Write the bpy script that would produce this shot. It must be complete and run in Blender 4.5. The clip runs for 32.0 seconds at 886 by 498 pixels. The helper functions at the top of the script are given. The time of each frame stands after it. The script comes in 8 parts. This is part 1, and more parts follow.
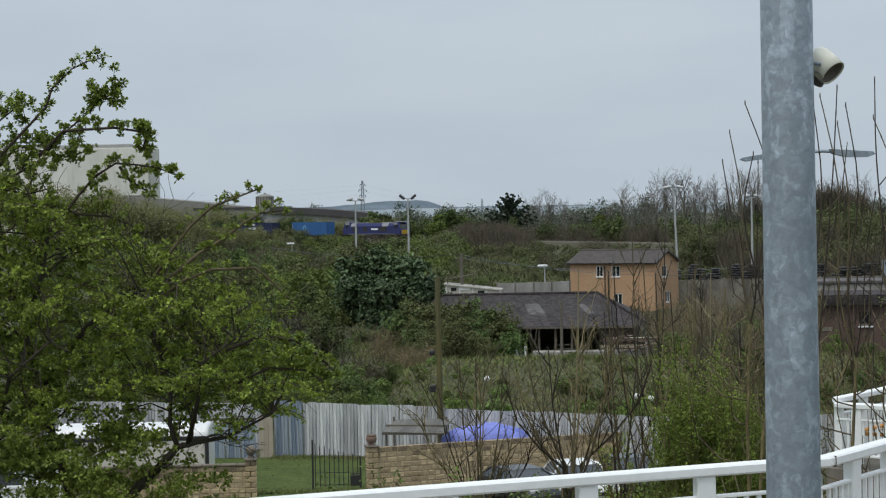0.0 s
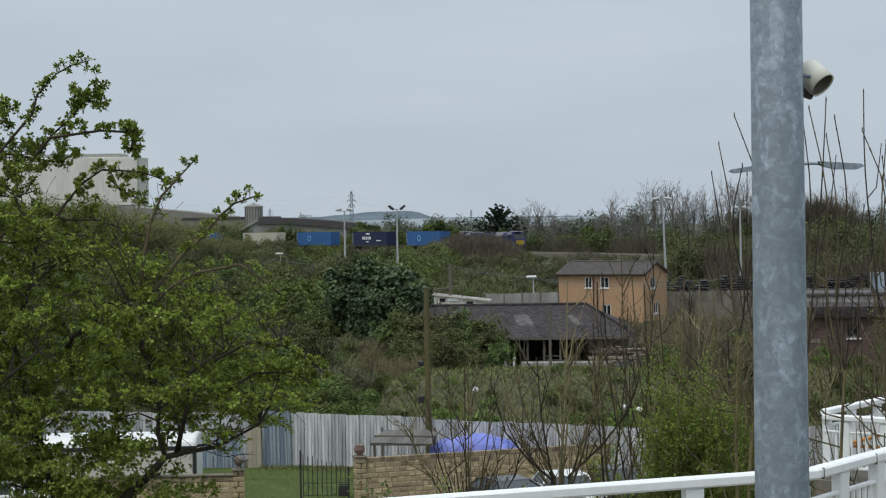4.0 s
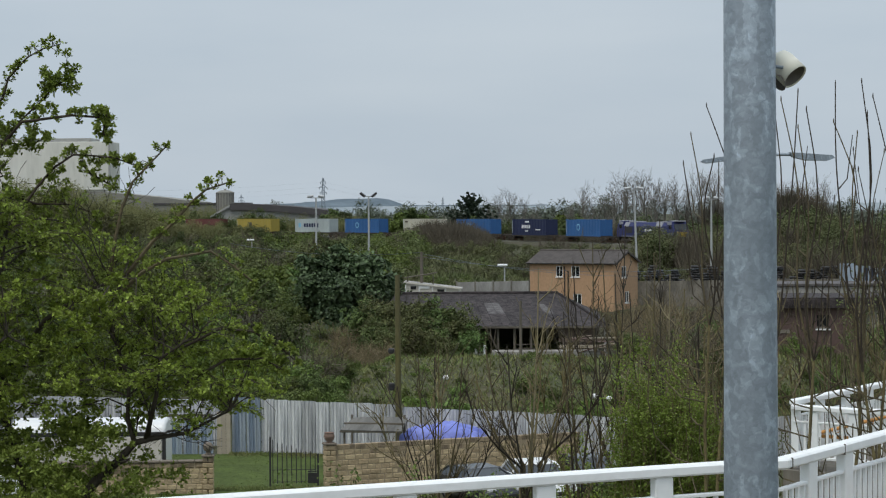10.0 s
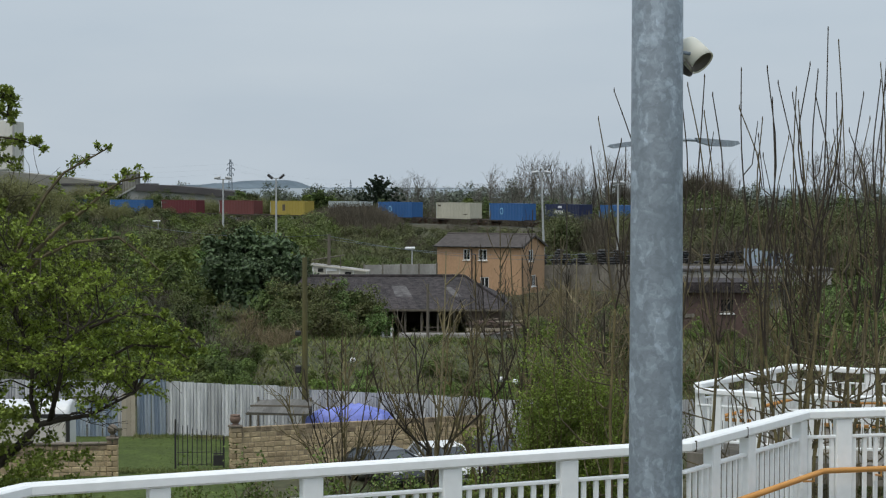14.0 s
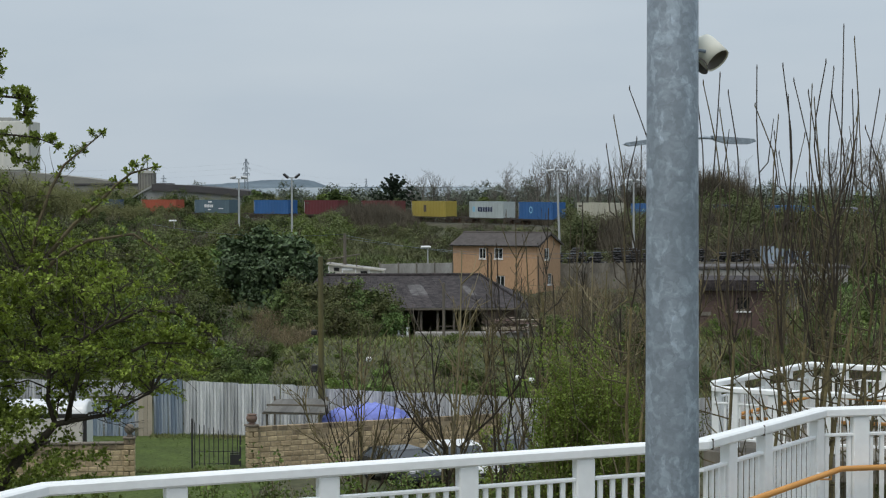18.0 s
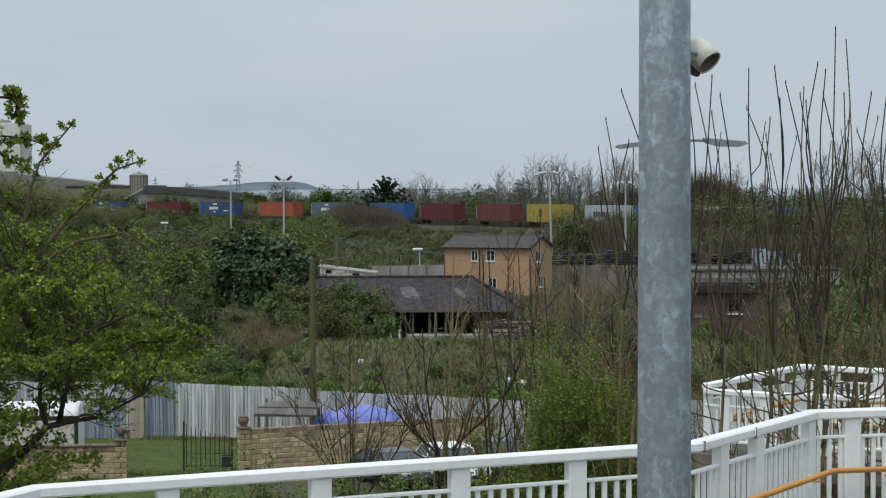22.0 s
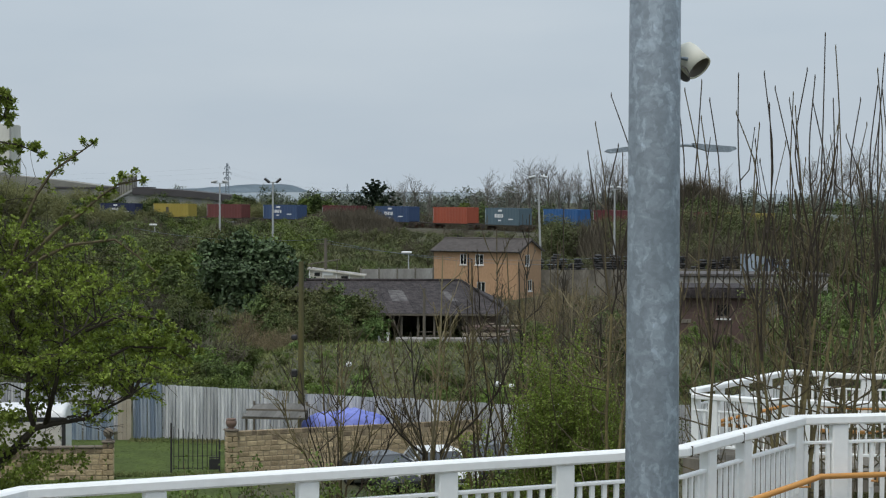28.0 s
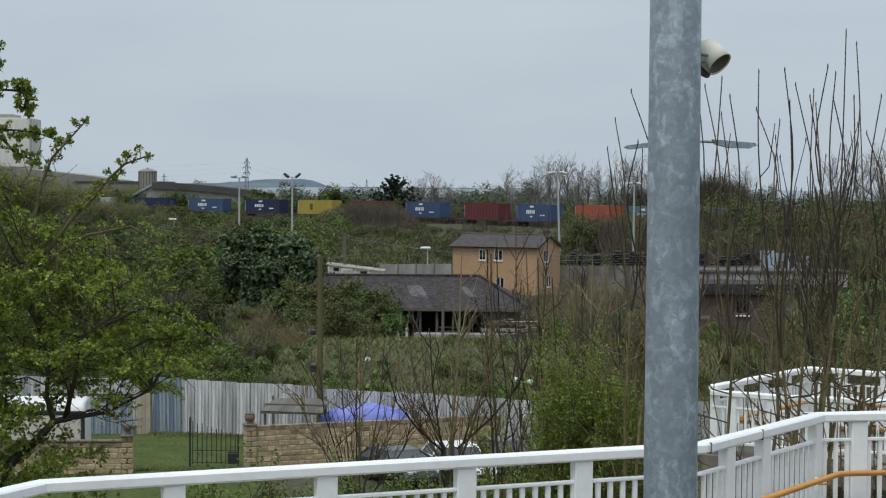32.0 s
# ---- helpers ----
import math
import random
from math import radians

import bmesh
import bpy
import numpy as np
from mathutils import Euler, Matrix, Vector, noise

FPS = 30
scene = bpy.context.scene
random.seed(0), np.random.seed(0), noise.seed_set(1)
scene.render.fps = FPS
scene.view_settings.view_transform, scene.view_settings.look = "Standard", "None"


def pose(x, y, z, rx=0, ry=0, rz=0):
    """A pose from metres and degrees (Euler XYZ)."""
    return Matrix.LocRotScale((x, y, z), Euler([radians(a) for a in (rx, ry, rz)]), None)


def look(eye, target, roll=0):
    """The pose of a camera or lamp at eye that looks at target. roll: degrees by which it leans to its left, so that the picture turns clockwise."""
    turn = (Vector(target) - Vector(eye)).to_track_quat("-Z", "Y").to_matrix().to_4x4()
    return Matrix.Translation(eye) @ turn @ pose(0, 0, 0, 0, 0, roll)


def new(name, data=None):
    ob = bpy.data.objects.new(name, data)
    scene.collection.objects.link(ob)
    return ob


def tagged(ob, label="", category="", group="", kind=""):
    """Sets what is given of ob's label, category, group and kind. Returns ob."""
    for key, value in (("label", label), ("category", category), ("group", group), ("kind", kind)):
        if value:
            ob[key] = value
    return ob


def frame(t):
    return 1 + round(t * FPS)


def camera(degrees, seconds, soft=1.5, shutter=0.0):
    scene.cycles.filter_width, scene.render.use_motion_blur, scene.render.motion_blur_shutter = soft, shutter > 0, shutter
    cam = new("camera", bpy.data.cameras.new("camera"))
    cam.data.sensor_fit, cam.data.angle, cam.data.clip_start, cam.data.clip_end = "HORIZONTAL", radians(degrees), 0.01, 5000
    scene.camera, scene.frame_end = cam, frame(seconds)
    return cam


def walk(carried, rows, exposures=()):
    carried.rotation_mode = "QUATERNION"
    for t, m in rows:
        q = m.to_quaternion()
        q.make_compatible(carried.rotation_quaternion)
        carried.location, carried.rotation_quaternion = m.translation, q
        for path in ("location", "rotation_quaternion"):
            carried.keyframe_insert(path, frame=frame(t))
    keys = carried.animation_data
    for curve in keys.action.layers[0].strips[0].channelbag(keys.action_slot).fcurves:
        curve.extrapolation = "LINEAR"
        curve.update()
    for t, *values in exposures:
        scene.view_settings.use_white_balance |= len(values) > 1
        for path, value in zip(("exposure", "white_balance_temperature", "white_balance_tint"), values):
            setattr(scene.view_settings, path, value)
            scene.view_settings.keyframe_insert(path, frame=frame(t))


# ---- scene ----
# ---------------------------------------------------------------- camera
CAM_Z = 10.6
PATH = [
    (0, 0.0059, 3.668, -1.230, -1.117),
    (0.5, 0.0056, 3.660, -1.211, -1.116),
    (1, 0.0054, 3.625, -1.175, -1.118),
    (1.5, 0.0051, 3.567, -1.117, -1.082),
    (2, 0.0048, 3.489, -1.043, -1.021),
    (2.5, 0.0044, 3.404, -0.976, -0.954),
    (3, 0.0041, 3.346, -0.940, -0.969),
    (3.5, 0.0037, 3.325, -0.925, -0.957),
    (5.5, 0.0024, 3.289, -0.864, -0.629),
    (6, 0.0021, 3.180, -0.878, -0.608),
    (6.5, 0.0019, 3.065, -0.922, -0.569),
    (7, 0.0017, 2.969, -0.984, -0.536),
    (7.5, 0.0014, 2.917, -1.049, -0.508),
    (8, 0.0012, 2.912, -1.096, -0.497),
    (8.5, 0.0012, 2.922, -1.132, -0.497),
    (9, 0.0012, 2.882, -1.168, -0.497),
    (9.5, 0.0012, 2.727, -1.223, -0.475),
    (10, 0.0012, 2.436, -1.294, -0.409),
    (10.5, 0.0009, 2.023, -1.360, -0.303),
    (11, 0.0006, 1.535, -1.412, -0.209),
    (11.5, 0.0003, 1.063, -1.433, -0.116),
    (12, -0.0000, 0.647, -1.451, -0.070),
    (12.5, -0.0003, 0.302, -1.501, -0.057),
    (13, -0.0006, 0.006, -1.597, 0.001),
    (13.5, -0.0005, -0.246, -1.723, 0.058),
    (14, -0.0005, -0.420, -1.834, 0.044),
    (14.5, -0.0004, -0.510, -1.911, 0.013),
    (16.5, -0.0002, -0.207, -1.852, -0.027),
    (17, -0.0002, -0.090, -1.859, -0.045),
    (17.5, -0.0001, 0.005, -1.863, -0.105),
    (18, -0.0001, 0.068, -1.870, -0.158),
    (18.5, -0.0000, 0.096, -1.875, -0.200),
    (19, -0.0000, 0.079, -1.874, -0.248),
    (19.5, -0.0002, 0.019, -1.869, -0.243),
    (20, -0.0004, -0.049, -1.858, -0.219),
    (20.5, -0.0006, -0.098, -1.843, -0.192),
    (21, -0.0008, -0.130, -1.828, -0.197),
    (21.5, -0.0010, -0.155, -1.816, -0.173),
    (22, -0.0012, -0.183, -1.802, -0.124),
    (22.5, -0.0014, -0.218, -1.772, -0.078),
    (23, -0.0016, -0.267, -1.735, -0.030),
    (23.5, -0.0016, -0.328, -1.704, 0.034),
    (24, -0.0017, -0.415, -1.681, 0.096),
    (24.5, -0.0017, -0.517, -1.671, 0.108),
    (25, -0.0017, -0.613, -1.670, 0.108),
    (25.5, -0.0018, -0.694, -1.676, 0.119),
    (27.5, -0.0019, -0.611, -1.699, 0.187),
    (28, -0.0020, -0.526, -1.694, 0.230),
    (28.5, -0.0021, -0.443, -1.703, 0.286),
    (29, -0.0022, -0.369, -1.732, 0.326),
    (29.5, -0.0023, -0.279, -1.772, 0.320),
    (30, -0.0024, -0.170, -1.816, 0.304),
    (30.5, -0.0025, -0.063, -1.849, 0.305),
    (31, -0.0026, 0.017, -1.864, 0.341),
    (31.5, -0.0027, 0.057, -1.859, 0.377),
    (32, -0.0028, 0.062, -1.837, 0.417),
]
cam = camera(26.89, 32.0, soft=1.2)
walk(cam, [(t, Matrix.Translation((x, 0, CAM_Z)) @ pose(0, 0, 0, 0, 0, yaw) @ pose(0, 0, 0, 90 + pitch, 0, 0)
            @ pose(0, 0, 0, 0, 0, roll)) for t, x, yaw, pitch, roll in PATH],
     exposures=[(0, 0.0), (32, 0.0)])

# ---------------------------------------------------------------- sky and sun
SUN_EL, SUN_AZ = 62.0, 215.0
world = bpy.data.worlds.new("overcast_sky")
scene.world = world
world.use_nodes = True
wn, wl = world.node_tree.nodes, world.node_tree.links
wn.clear()
w_out, w_bg = wn.new("ShaderNodeOutputWorld"), wn.new("ShaderNodeBackground")
w_sky = wn.new("ShaderNodeTexSky")
w_sky.sky_type, w_sky.sun_disc = "NISHITA", False
w_sky.sun_elevation, w_sky.sun_rotation = radians(SUN_EL), radians(SUN_AZ)
w_sky.dust_density, w_sky.ozone_density = 4.0, 1.0
w_co, w_map, w_noise = wn.new("ShaderNodeTexCoord"), wn.new("ShaderNodeMapping"), wn.new("ShaderNodeTexNoise")
w_map.inputs["Scale"].default_value = (2.2, 2.2, 9.0)
w_noise.inputs["Scale"].default_value, w_noise.inputs["Detail"].default_value = 1.6, 5.0
w_ramp = wn.new("ShaderNodeValToRGB")
w_ramp.color_ramp.elements[0].position, w_ramp.color_ramp.elements[1].position = 0.34, 0.68
w_ramp.color_ramp.elements[0].color = (4.9, 5.75, 6.6, 1)
w_ramp.color_ramp.elements[1].color = (5.6, 6.35, 7.05, 1)
w_mix = wn.new("ShaderNodeMix")
w_mix.data_type = "RGBA"
w_mix.inputs[0].default_value = 0.9
wl.new(w_co.outputs["Generated"], w_map.inputs["Vector"])
wl.new(w_map.outputs[0], w_noise.inputs["Vector"])
wl.new(w_noise.outputs[0], w_ramp.inputs[0])
wl.new(w_sky.outputs[0], w_mix.inputs[6])
wl.new(w_ramp.outputs[0], w_mix.inputs[7])
wl.new(w_mix.outputs[2], w_bg.inputs["Color"])
w_xyz, w_sq, w_up = wn.new("ShaderNodeSeparateXYZ"), wn.new("ShaderNodeMath"), wn.new("ShaderNodeMapRange")
w_sq.operation = "MULTIPLY"
wl.new(w_co.outputs["Generated"], w_xyz.inputs[0])
wl.new(w_xyz.outputs["Z"], w_sq.inputs[0]), wl.new(w_xyz.outputs["Z"], w_sq.inputs[1])
w_up.inputs["To Min"].default_value, w_up.inputs["To Max"].default_value = 0.1, 0.2
wl.new(w_sq.outputs[0], w_up.inputs["Value"])
wl.new(w_up.outputs[0], w_bg.inputs["Strength"])
wl.new(w_bg.outputs[0], w_out.inputs[0])

sun_data = bpy.data.lights.new("sun", "SUN")
sun_data.energy, sun_data.angle, sun_data.color = 1.4, radians(25), (1.0, 0.96, 0.9)
sun = new("sun", sun_data)
sun.matrix_world = look((-90, -68, 295), (0, 60, 0))


# ---------------------------------------------------------------- materials
def material(name, colour, rough=0.8, second=None, scale=4.0, amount=0.5, bump=0.0, metal=0.0, island=0.0, obj=0.0,
             fine=0.0, translucent=0.0, spec=0.3, detail=5.0, stretch=(1, 1, 1), bump_scale=None, hue=0.0):
    """A procedural surface: two colours mixed by noise, finer grain, relief, and a change from piece to piece."""
    m = bpy.data.materials.new(name)
    m.use_nodes = True
    n, l = m.node_tree.nodes, m.node_tree.links
    bsdf = n["Principled BSDF"]
    bsdf.inputs["Roughness"].default_value, bsdf.inputs["Metallic"].default_value = rough, metal
    bsdf.inputs["Specular IOR Level"].default_value = spec
    co, mp = n.new("ShaderNodeTexCoord"), n.new("ShaderNodeMapping")
    mp.inputs["Scale"].default_value = stretch
    l.new(co.outputs["Object"], mp.inputs["Vector"])
    tex = n.new("ShaderNodeTexNoise")
    tex.inputs["Scale"].default_value, tex.inputs["Detail"].default_value = scale, detail
    l.new(mp.outputs[0], tex.inputs["Vector"])
    ramp = n.new("ShaderNodeMapRange")
    ramp.inputs["From Min"].default_value, ramp.inputs["From Max"].default_value = 0.5 - 0.5 * amount, 0.5 + 0.5 * amount
    l.new(tex.outputs[0], ramp.inputs["Value"])
    mix = n.new("ShaderNodeMix")
    mix.data_type = "RGBA"
    mix.inputs[6].default_value = (*colour, 1)
    mix.inputs[7].default_value = (*(second or [c * 0.7 for c in colour]), 1)
    l.new(ramp.outputs[0], mix.inputs[0])
    out = mix.outputs[2]
    hsv = n.new("ShaderNodeHueSaturation")
    l.new(out, hsv.inputs["Color"])
    value = None

    def times(factor):
        """Multiplies the brightness so far by one more factor."""
        if value is None:
            return factor
        mul = n.new("ShaderNodeMath")
        mul.operation = "MULTIPLY"
        l.new(value, mul.inputs[0]), l.new(factor, mul.inputs[1])
        return mul.outputs[0]

    def spread(src, lo, hi):
        mr = n.new("ShaderNodeMapRange")
        mr.inputs["To Min"].default_value, mr.inputs["To Max"].default_value = lo, hi
        l.new(src, mr.inputs["Value"])
        return mr.outputs[0]
    if island:
        value = times(spread(n.new("ShaderNodeNewGeometry").outputs["Random Per Island"], 1 - island, 1 + island))
    if obj:
        own = n.new("ShaderNodeObjectInfo").outputs["Random"]
        value = times(spread(own, 1 - obj, 1 + obj))
        if hue:
            l.new(spread(own, 0.5 - hue, 0.5 + hue), hsv.inputs["Hue"])
    if fine:
        t2 = n.new("ShaderNodeTexNoise")
        t2.inputs["Scale"].default_value, t2.inputs["Detail"].default_value = scale * 9, 3
        l.new(mp.outputs[0], t2.inputs["Vector"])
        m2 = n.new("ShaderNodeMapRange")
        m2.inputs["From Min"].default_value, m2.inputs["From Max"].default_value = 0.25, 0.75
        m2.inputs["To Min"].default_value, m2.inputs["To Max"].default_value = 1 - fine, 1 + fine
        l.new(t2.outputs[0], m2.inputs["Value"])
        value = times(m2.outputs[0])
    if value:
        l.new(value, hsv.inputs["Value"])
    out = hsv.outputs[0]
    l.new(out, bsdf.inputs["Base Color"])
    if bump:
        b = n.new("ShaderNodeBump")
        b.inputs["Strength"].default_value, b.inputs["Distance"].default_value = bump, 0.05
        bt = n.new("ShaderNodeTexNoise")
        bt.inputs["Scale"].default_value, bt.inputs["Detail"].default_value = bump_scale or scale * 5, 6
        l.new(mp.outputs[0], bt.inputs["Vector"])
        l.new(bt.outputs[0], b.inputs["Height"])
        l.new(b.outputs[0], bsdf.inputs["Normal"])
    if translucent:
        tr = n.new("ShaderNodeBsdfTranslucent")
        l.new(out, tr.inputs["Color"])
        add = n.new("ShaderNodeMixShader")
        add.inputs[0].default_value = translucent
        l.new(bsdf.outputs[0], add.inputs[1]), l.new(tr.outputs[0], add.inputs[2])
        l.new(add.outputs[0], n["Material Output"].inputs["Surface"])
    return m


def galvanised():
    """Hot-dipped zinc: small angular spangle, cloudy mottling and pale smears down the shaft."""
    m = material("galvanised_steel", (0.27, 0.31, 0.345), 0.55, (0.225, 0.265, 0.3), 4.0, 0.7, 0.03, 0.25, fine=0.09, spec=0.4)
    n, l = m.node_tree.nodes, m.node_tree.links
    co = n.new("ShaderNodeTexCoord")
    warp = n.new("ShaderNodeTexNoise")
    warp.inputs["Scale"].default_value, warp.inputs["Detail"].default_value = 22, 4
    l.new(co.outputs["Object"], warp.inputs["Vector"])
    wm = n.new("ShaderNodeMix")
    wm.data_type = "RGBA"
    wm.blend_type = "LINEAR_LIGHT"
    wm.inputs[0].default_value = 0.03
    l.new(co.outputs["Object"], wm.inputs[6]), l.new(warp.outputs["Color"], wm.inputs[7])
    hsv = next(x for x in n if x.type == "HUE_SAT")
    total = hsv.inputs["Value"].links[0].from_socket

    def times(src, low, high, lo, hi):
        mr = n.new("ShaderNodeMapRange")
        mr.inputs["From Min"].default_value, mr.inputs["From Max"].default_value = low, high
        mr.inputs["To Min"].default_value, mr.inputs["To Max"].default_value = lo, hi
        l.new(src, mr.inputs["Value"])
        mu = n.new("ShaderNodeMath")
        mu.operation = "MULTIPLY"
        l.new(total, mu.inputs[0]), l.new(mr.outputs[0], mu.inputs[1])
        return mu.outputs[0]
    for scale, low, lo, hi in ((26, 0.78, 1.0, 1.22), (38, 0.45, 0.95, 1.12), (80, 0.2, 0.95, 1.06)):
        vor = n.new("ShaderNodeTexVoronoi")
        vor.inputs["Scale"].default_value = scale
        l.new(wm.outputs[2], vor.inputs["Vector"])
        sep = n.new("ShaderNodeSeparateColor")
        l.new(vor.outputs["Color"], sep.inputs[0])
        total = times(sep.outputs[0], low, 1.0, lo, hi)
    for stretch, scale, low, high, hi in (((1, 1, 0.32), 15, 0.585, 0.615, 1.32), ((1, 1, 0.5), 26, 0.6, 0.63, 1.2), ((1, 1, 1.6), 15, 0.56, 0.68, 1.18)):
        mp, streak = n.new("ShaderNodeMapping"), n.new("ShaderNodeTexNoise")
        mp.inputs["Scale"].default_value = stretch
        streak.inputs["Scale"].default_value, streak.inputs["Detail"].default_value = scale, 2
        l.new(wm.outputs[2], mp.inputs["Vector"]), l.new(mp.outputs[0], streak.inputs["Vector"])
        total = times(streak.outputs[0], low, high, 1.0, hi)
    l.new(total, hsv.inputs["Value"])
    return m


def glass(name, tint):
    m = bpy.data.materials.new(name)
    m.use_nodes = True
    b = m.node_tree.nodes["Principled BSDF"]
    b.inputs["Base Color"].default_value = (*tint, 1)
    b.inputs["Roughness"].default_value = 0.06
    b.inputs["Specular IOR Level"].default_value = 0.6
    return m


M_GALV = galvanised()
M_WHITE = material("white_painted_steel", (0.9, 0.905, 0.9), 0.42, (0.8, 0.815, 0.79), 1.7, 0.6, 0.02, fine=0.04, spec=0.4)
M_ORANGE = material("orange_plastic_coating", (0.62, 0.3, 0.08), 0.45, (0.52, 0.24, 0.06), 5, 0.6, spec=0.4)
M_CREAM = material("cream_plastic", (0.84, 0.81, 0.68), 0.5, (0.76, 0.73, 0.61), 6, 0.7)
M_BLACK = material("black_metal", (0.025, 0.025, 0.028), 0.5, (0.04, 0.037, 0.033), 8, 0.6)
# near-black that stands for the darkness inside window openings
M_DARK = material("painted_opening_shade", (0.012, 0.012, 0.012), 0.9, (0.02, 0.02, 0.02), 3, 0.6)
M_GROUND = material("rough_grass_ground", (0.046, 0.057, 0.022), 0.95, (0.078, 0.069, 0.039), 0.3, 0.4, 0.6, fine=0.45, detail=9, bump_scale=1.5)
M_LAWN = material("mown_lawn", (0.112, 0.152, 0.037), 0.95, (0.072, 0.1, 0.027), 0.7, 0.45, 0.5, fine=0.3, translucent=0.3, bump_scale=14)
M_GRASS = material("grass_blades", (0.12, 0.168, 0.046), 0.85, (0.195, 0.18, 0.08), 0.35, 0.5, island=0.35, translucent=0.2)
M_CONCRETE = material("weathered_concrete", (0.25, 0.225, 0.185), 0.9, (0.09, 0.08, 0.065), 1.1, 0.4, 0.3, fine=0.25, stretch=(1, 1, 0.35))
M_PALEWALL = material("pale_weathered_render", (0.4, 0.385, 0.36), 0.9, (0.2, 0.185, 0.165), 0.8, 0.45, 0.3, fine=0.12, stretch=(1, 1, 0.4))
M_BROWNBOARD = material("brown_weathered_board", (0.2, 0.15, 0.118), 0.9, (0.1, 0.08, 0.066), 1.4, 0.6, 0.3, obj=0.25, fine=0.18, stretch=(3, 3, 0.5))
M_BLOCK = material("buff_stone_block", (0.52, 0.41, 0.25), 0.9, (0.33, 0.25, 0.15), 1.3, 0.4, 0.8, obj=0.16, fine=0.2)
M_MORTAR = material("mortar", (0.36, 0.29, 0.19), 0.95, (0.25, 0.2, 0.13), 3, 0.7, 0.3, fine=0.15)
M_CORR = material("weathered_corrugated_steel", (0.68, 0.68, 0.67), 0.65, (0.32, 0.33, 0.34), 2.2, 0.3, 0.05, 0.05, obj=0.2, fine=0.25, stretch=(5, 5, 0.2))
M_CORR_B = material("blue_grey_corrugated_steel", (0.13, 0.18, 0.25), 0.6, (0.34, 0.38, 0.42), 2.0, 0.3, 0.05, 0.15, obj=0.2, fine=0.2, stretch=(5, 5, 0.2))
M_TARP = material("blue_tarpaulin", (0.11, 0.14, 0.44), 0.5, (0.25, 0.29, 0.66), 1.1, 0.45, 0.5, fine=0.12, bump_scale=3)
M_WOOD = material("grey_timber", (0.16, 0.14, 0.11), 0.9, (0.1, 0.088, 0.07), 2.0, 0.7, 0.3, fine=0.15, stretch=(3, 3, 0.3))
M_BEIGE = material("beige_painted_board", (0.42, 0.37, 0.29), 0.8, (0.34, 0.29, 0.22), 2.0, 0.6, 0.1, obj=0.1, fine=0.08)
M_CREAMPANEL = material("cream_panel_paint", (0.6, 0.565, 0.5), 0.6, (0.5, 0.465, 0.4), 1.2, 0.6, 0.05, fine=0.05)
M_DARKWOOD = material("dark_weathered_board", (0.17, 0.165, 0.15), 0.9, (0.085, 0.08, 0.07), 2.0, 0.7, 0.3, obj=0.2, fine=0.15, stretch=(4, 0.5, 1))
M_POLE = material("mossy_timber_pole", (0.12, 0.105, 0.035), 0.9, (0.09, 0.085, 0.05), 0.8, 0.7, 0.3, fine=0.15, stretch=(3, 3, 0.4))
M_HBRICK = material("orange_buff_brick", (0.47, 0.295, 0.175), 0.9, (0.4, 0.25, 0.145), 0.7, 0.7, 0.2, obj=0.06, fine=0.14, stretch=(1, 1, 0.5))
M_REDBRICK = material("dull_red_brick", (0.14, 0.09, 0.077), 0.9, (0.1, 0.07, 0.062), 0.6, 0.7, 0.3, obj=0.1, fine=0.15)
M_TILE = material("brown_roof_tile", (0.085, 0.073, 0.066), 0.85, (0.058, 0.05, 0.046), 0.5, 0.7, 0.3, obj=0.16, fine=0.2)
M_SLATE = material("dark_barn_slate", (0.066, 0.054, 0.053), 0.85, (0.012, 0.01, 0.01), 2.6, 0.42, 0.8, obj=0.2, fine=0.6)
M_PALE = material("pale_roof_patch", (0.15, 0.14, 0.136), 0.85, (0.045, 0.04, 0.039), 2.6, 0.45, 0.2, fine=0.45)
M_UPVC = material("white_window_frame", (0.75, 0.75, 0.74), 0.5, (0.68, 0.68, 0.67), 3, 0.6)
M_PANE = glass("window_glass", (0.015, 0.018, 0.02))
M_SILO = material("stained_silo_cladding", (0.68, 0.67, 0.61), 0.85, (0.52, 0.51, 0.45), 0.09, 0.5, 0.0, fine=0.08, stretch=(1, 1, 0.22))
M_CLAD = material("pale_metal_cladding", (0.36, 0.36, 0.335), 0.7, (0.28, 0.28, 0.26), 0.1, 0.6, fine=0.08)
M_CLADDULL = material("dull_brown_grey_cladding", (0.25, 0.242, 0.21), 0.75, (0.19, 0.185, 0.16), 0.1, 0.6, fine=0.1)
M_GREYROOF = material("grey_brown_sheet_roof", (0.085, 0.08, 0.08), 0.8, (0.065, 0.06, 0.06), 0.08, 0.6, fine=0.08)
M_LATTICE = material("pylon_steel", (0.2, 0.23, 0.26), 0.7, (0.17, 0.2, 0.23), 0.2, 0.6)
# blue-grey of distance haze is painted into these two far colours
M_HILL = material("haze_tinted_hill", (0.068, 0.095, 0.115), 1.0, (0.125, 0.16, 0.185), 0.012, 0.35, fine=0.25)
M_FARLAND = material("haze_tinted_fields_and_woods", (0.19, 0.23, 0.25), 1.0, (0.27, 0.3, 0.31), 0.01, 0.5, fine=0.12)
M_BALLAST = material("railway_ballast", (0.1, 0.092, 0.066), 0.95, (0.07, 0.068, 0.046), 0.5, 0.5, 0.5, fine=0.3)
M_RAIL = material("rusty_rail", (0.12, 0.075, 0.05), 0.6, (0.09, 0.06, 0.045), 2, 0.6, 0.0, 0.5)
M_BARK = material("grey_brown_bark", (0.075, 0.062, 0.045), 0.9, (0.042, 0.035, 0.026), 6, 0.7, 0.3, fine=0.2)
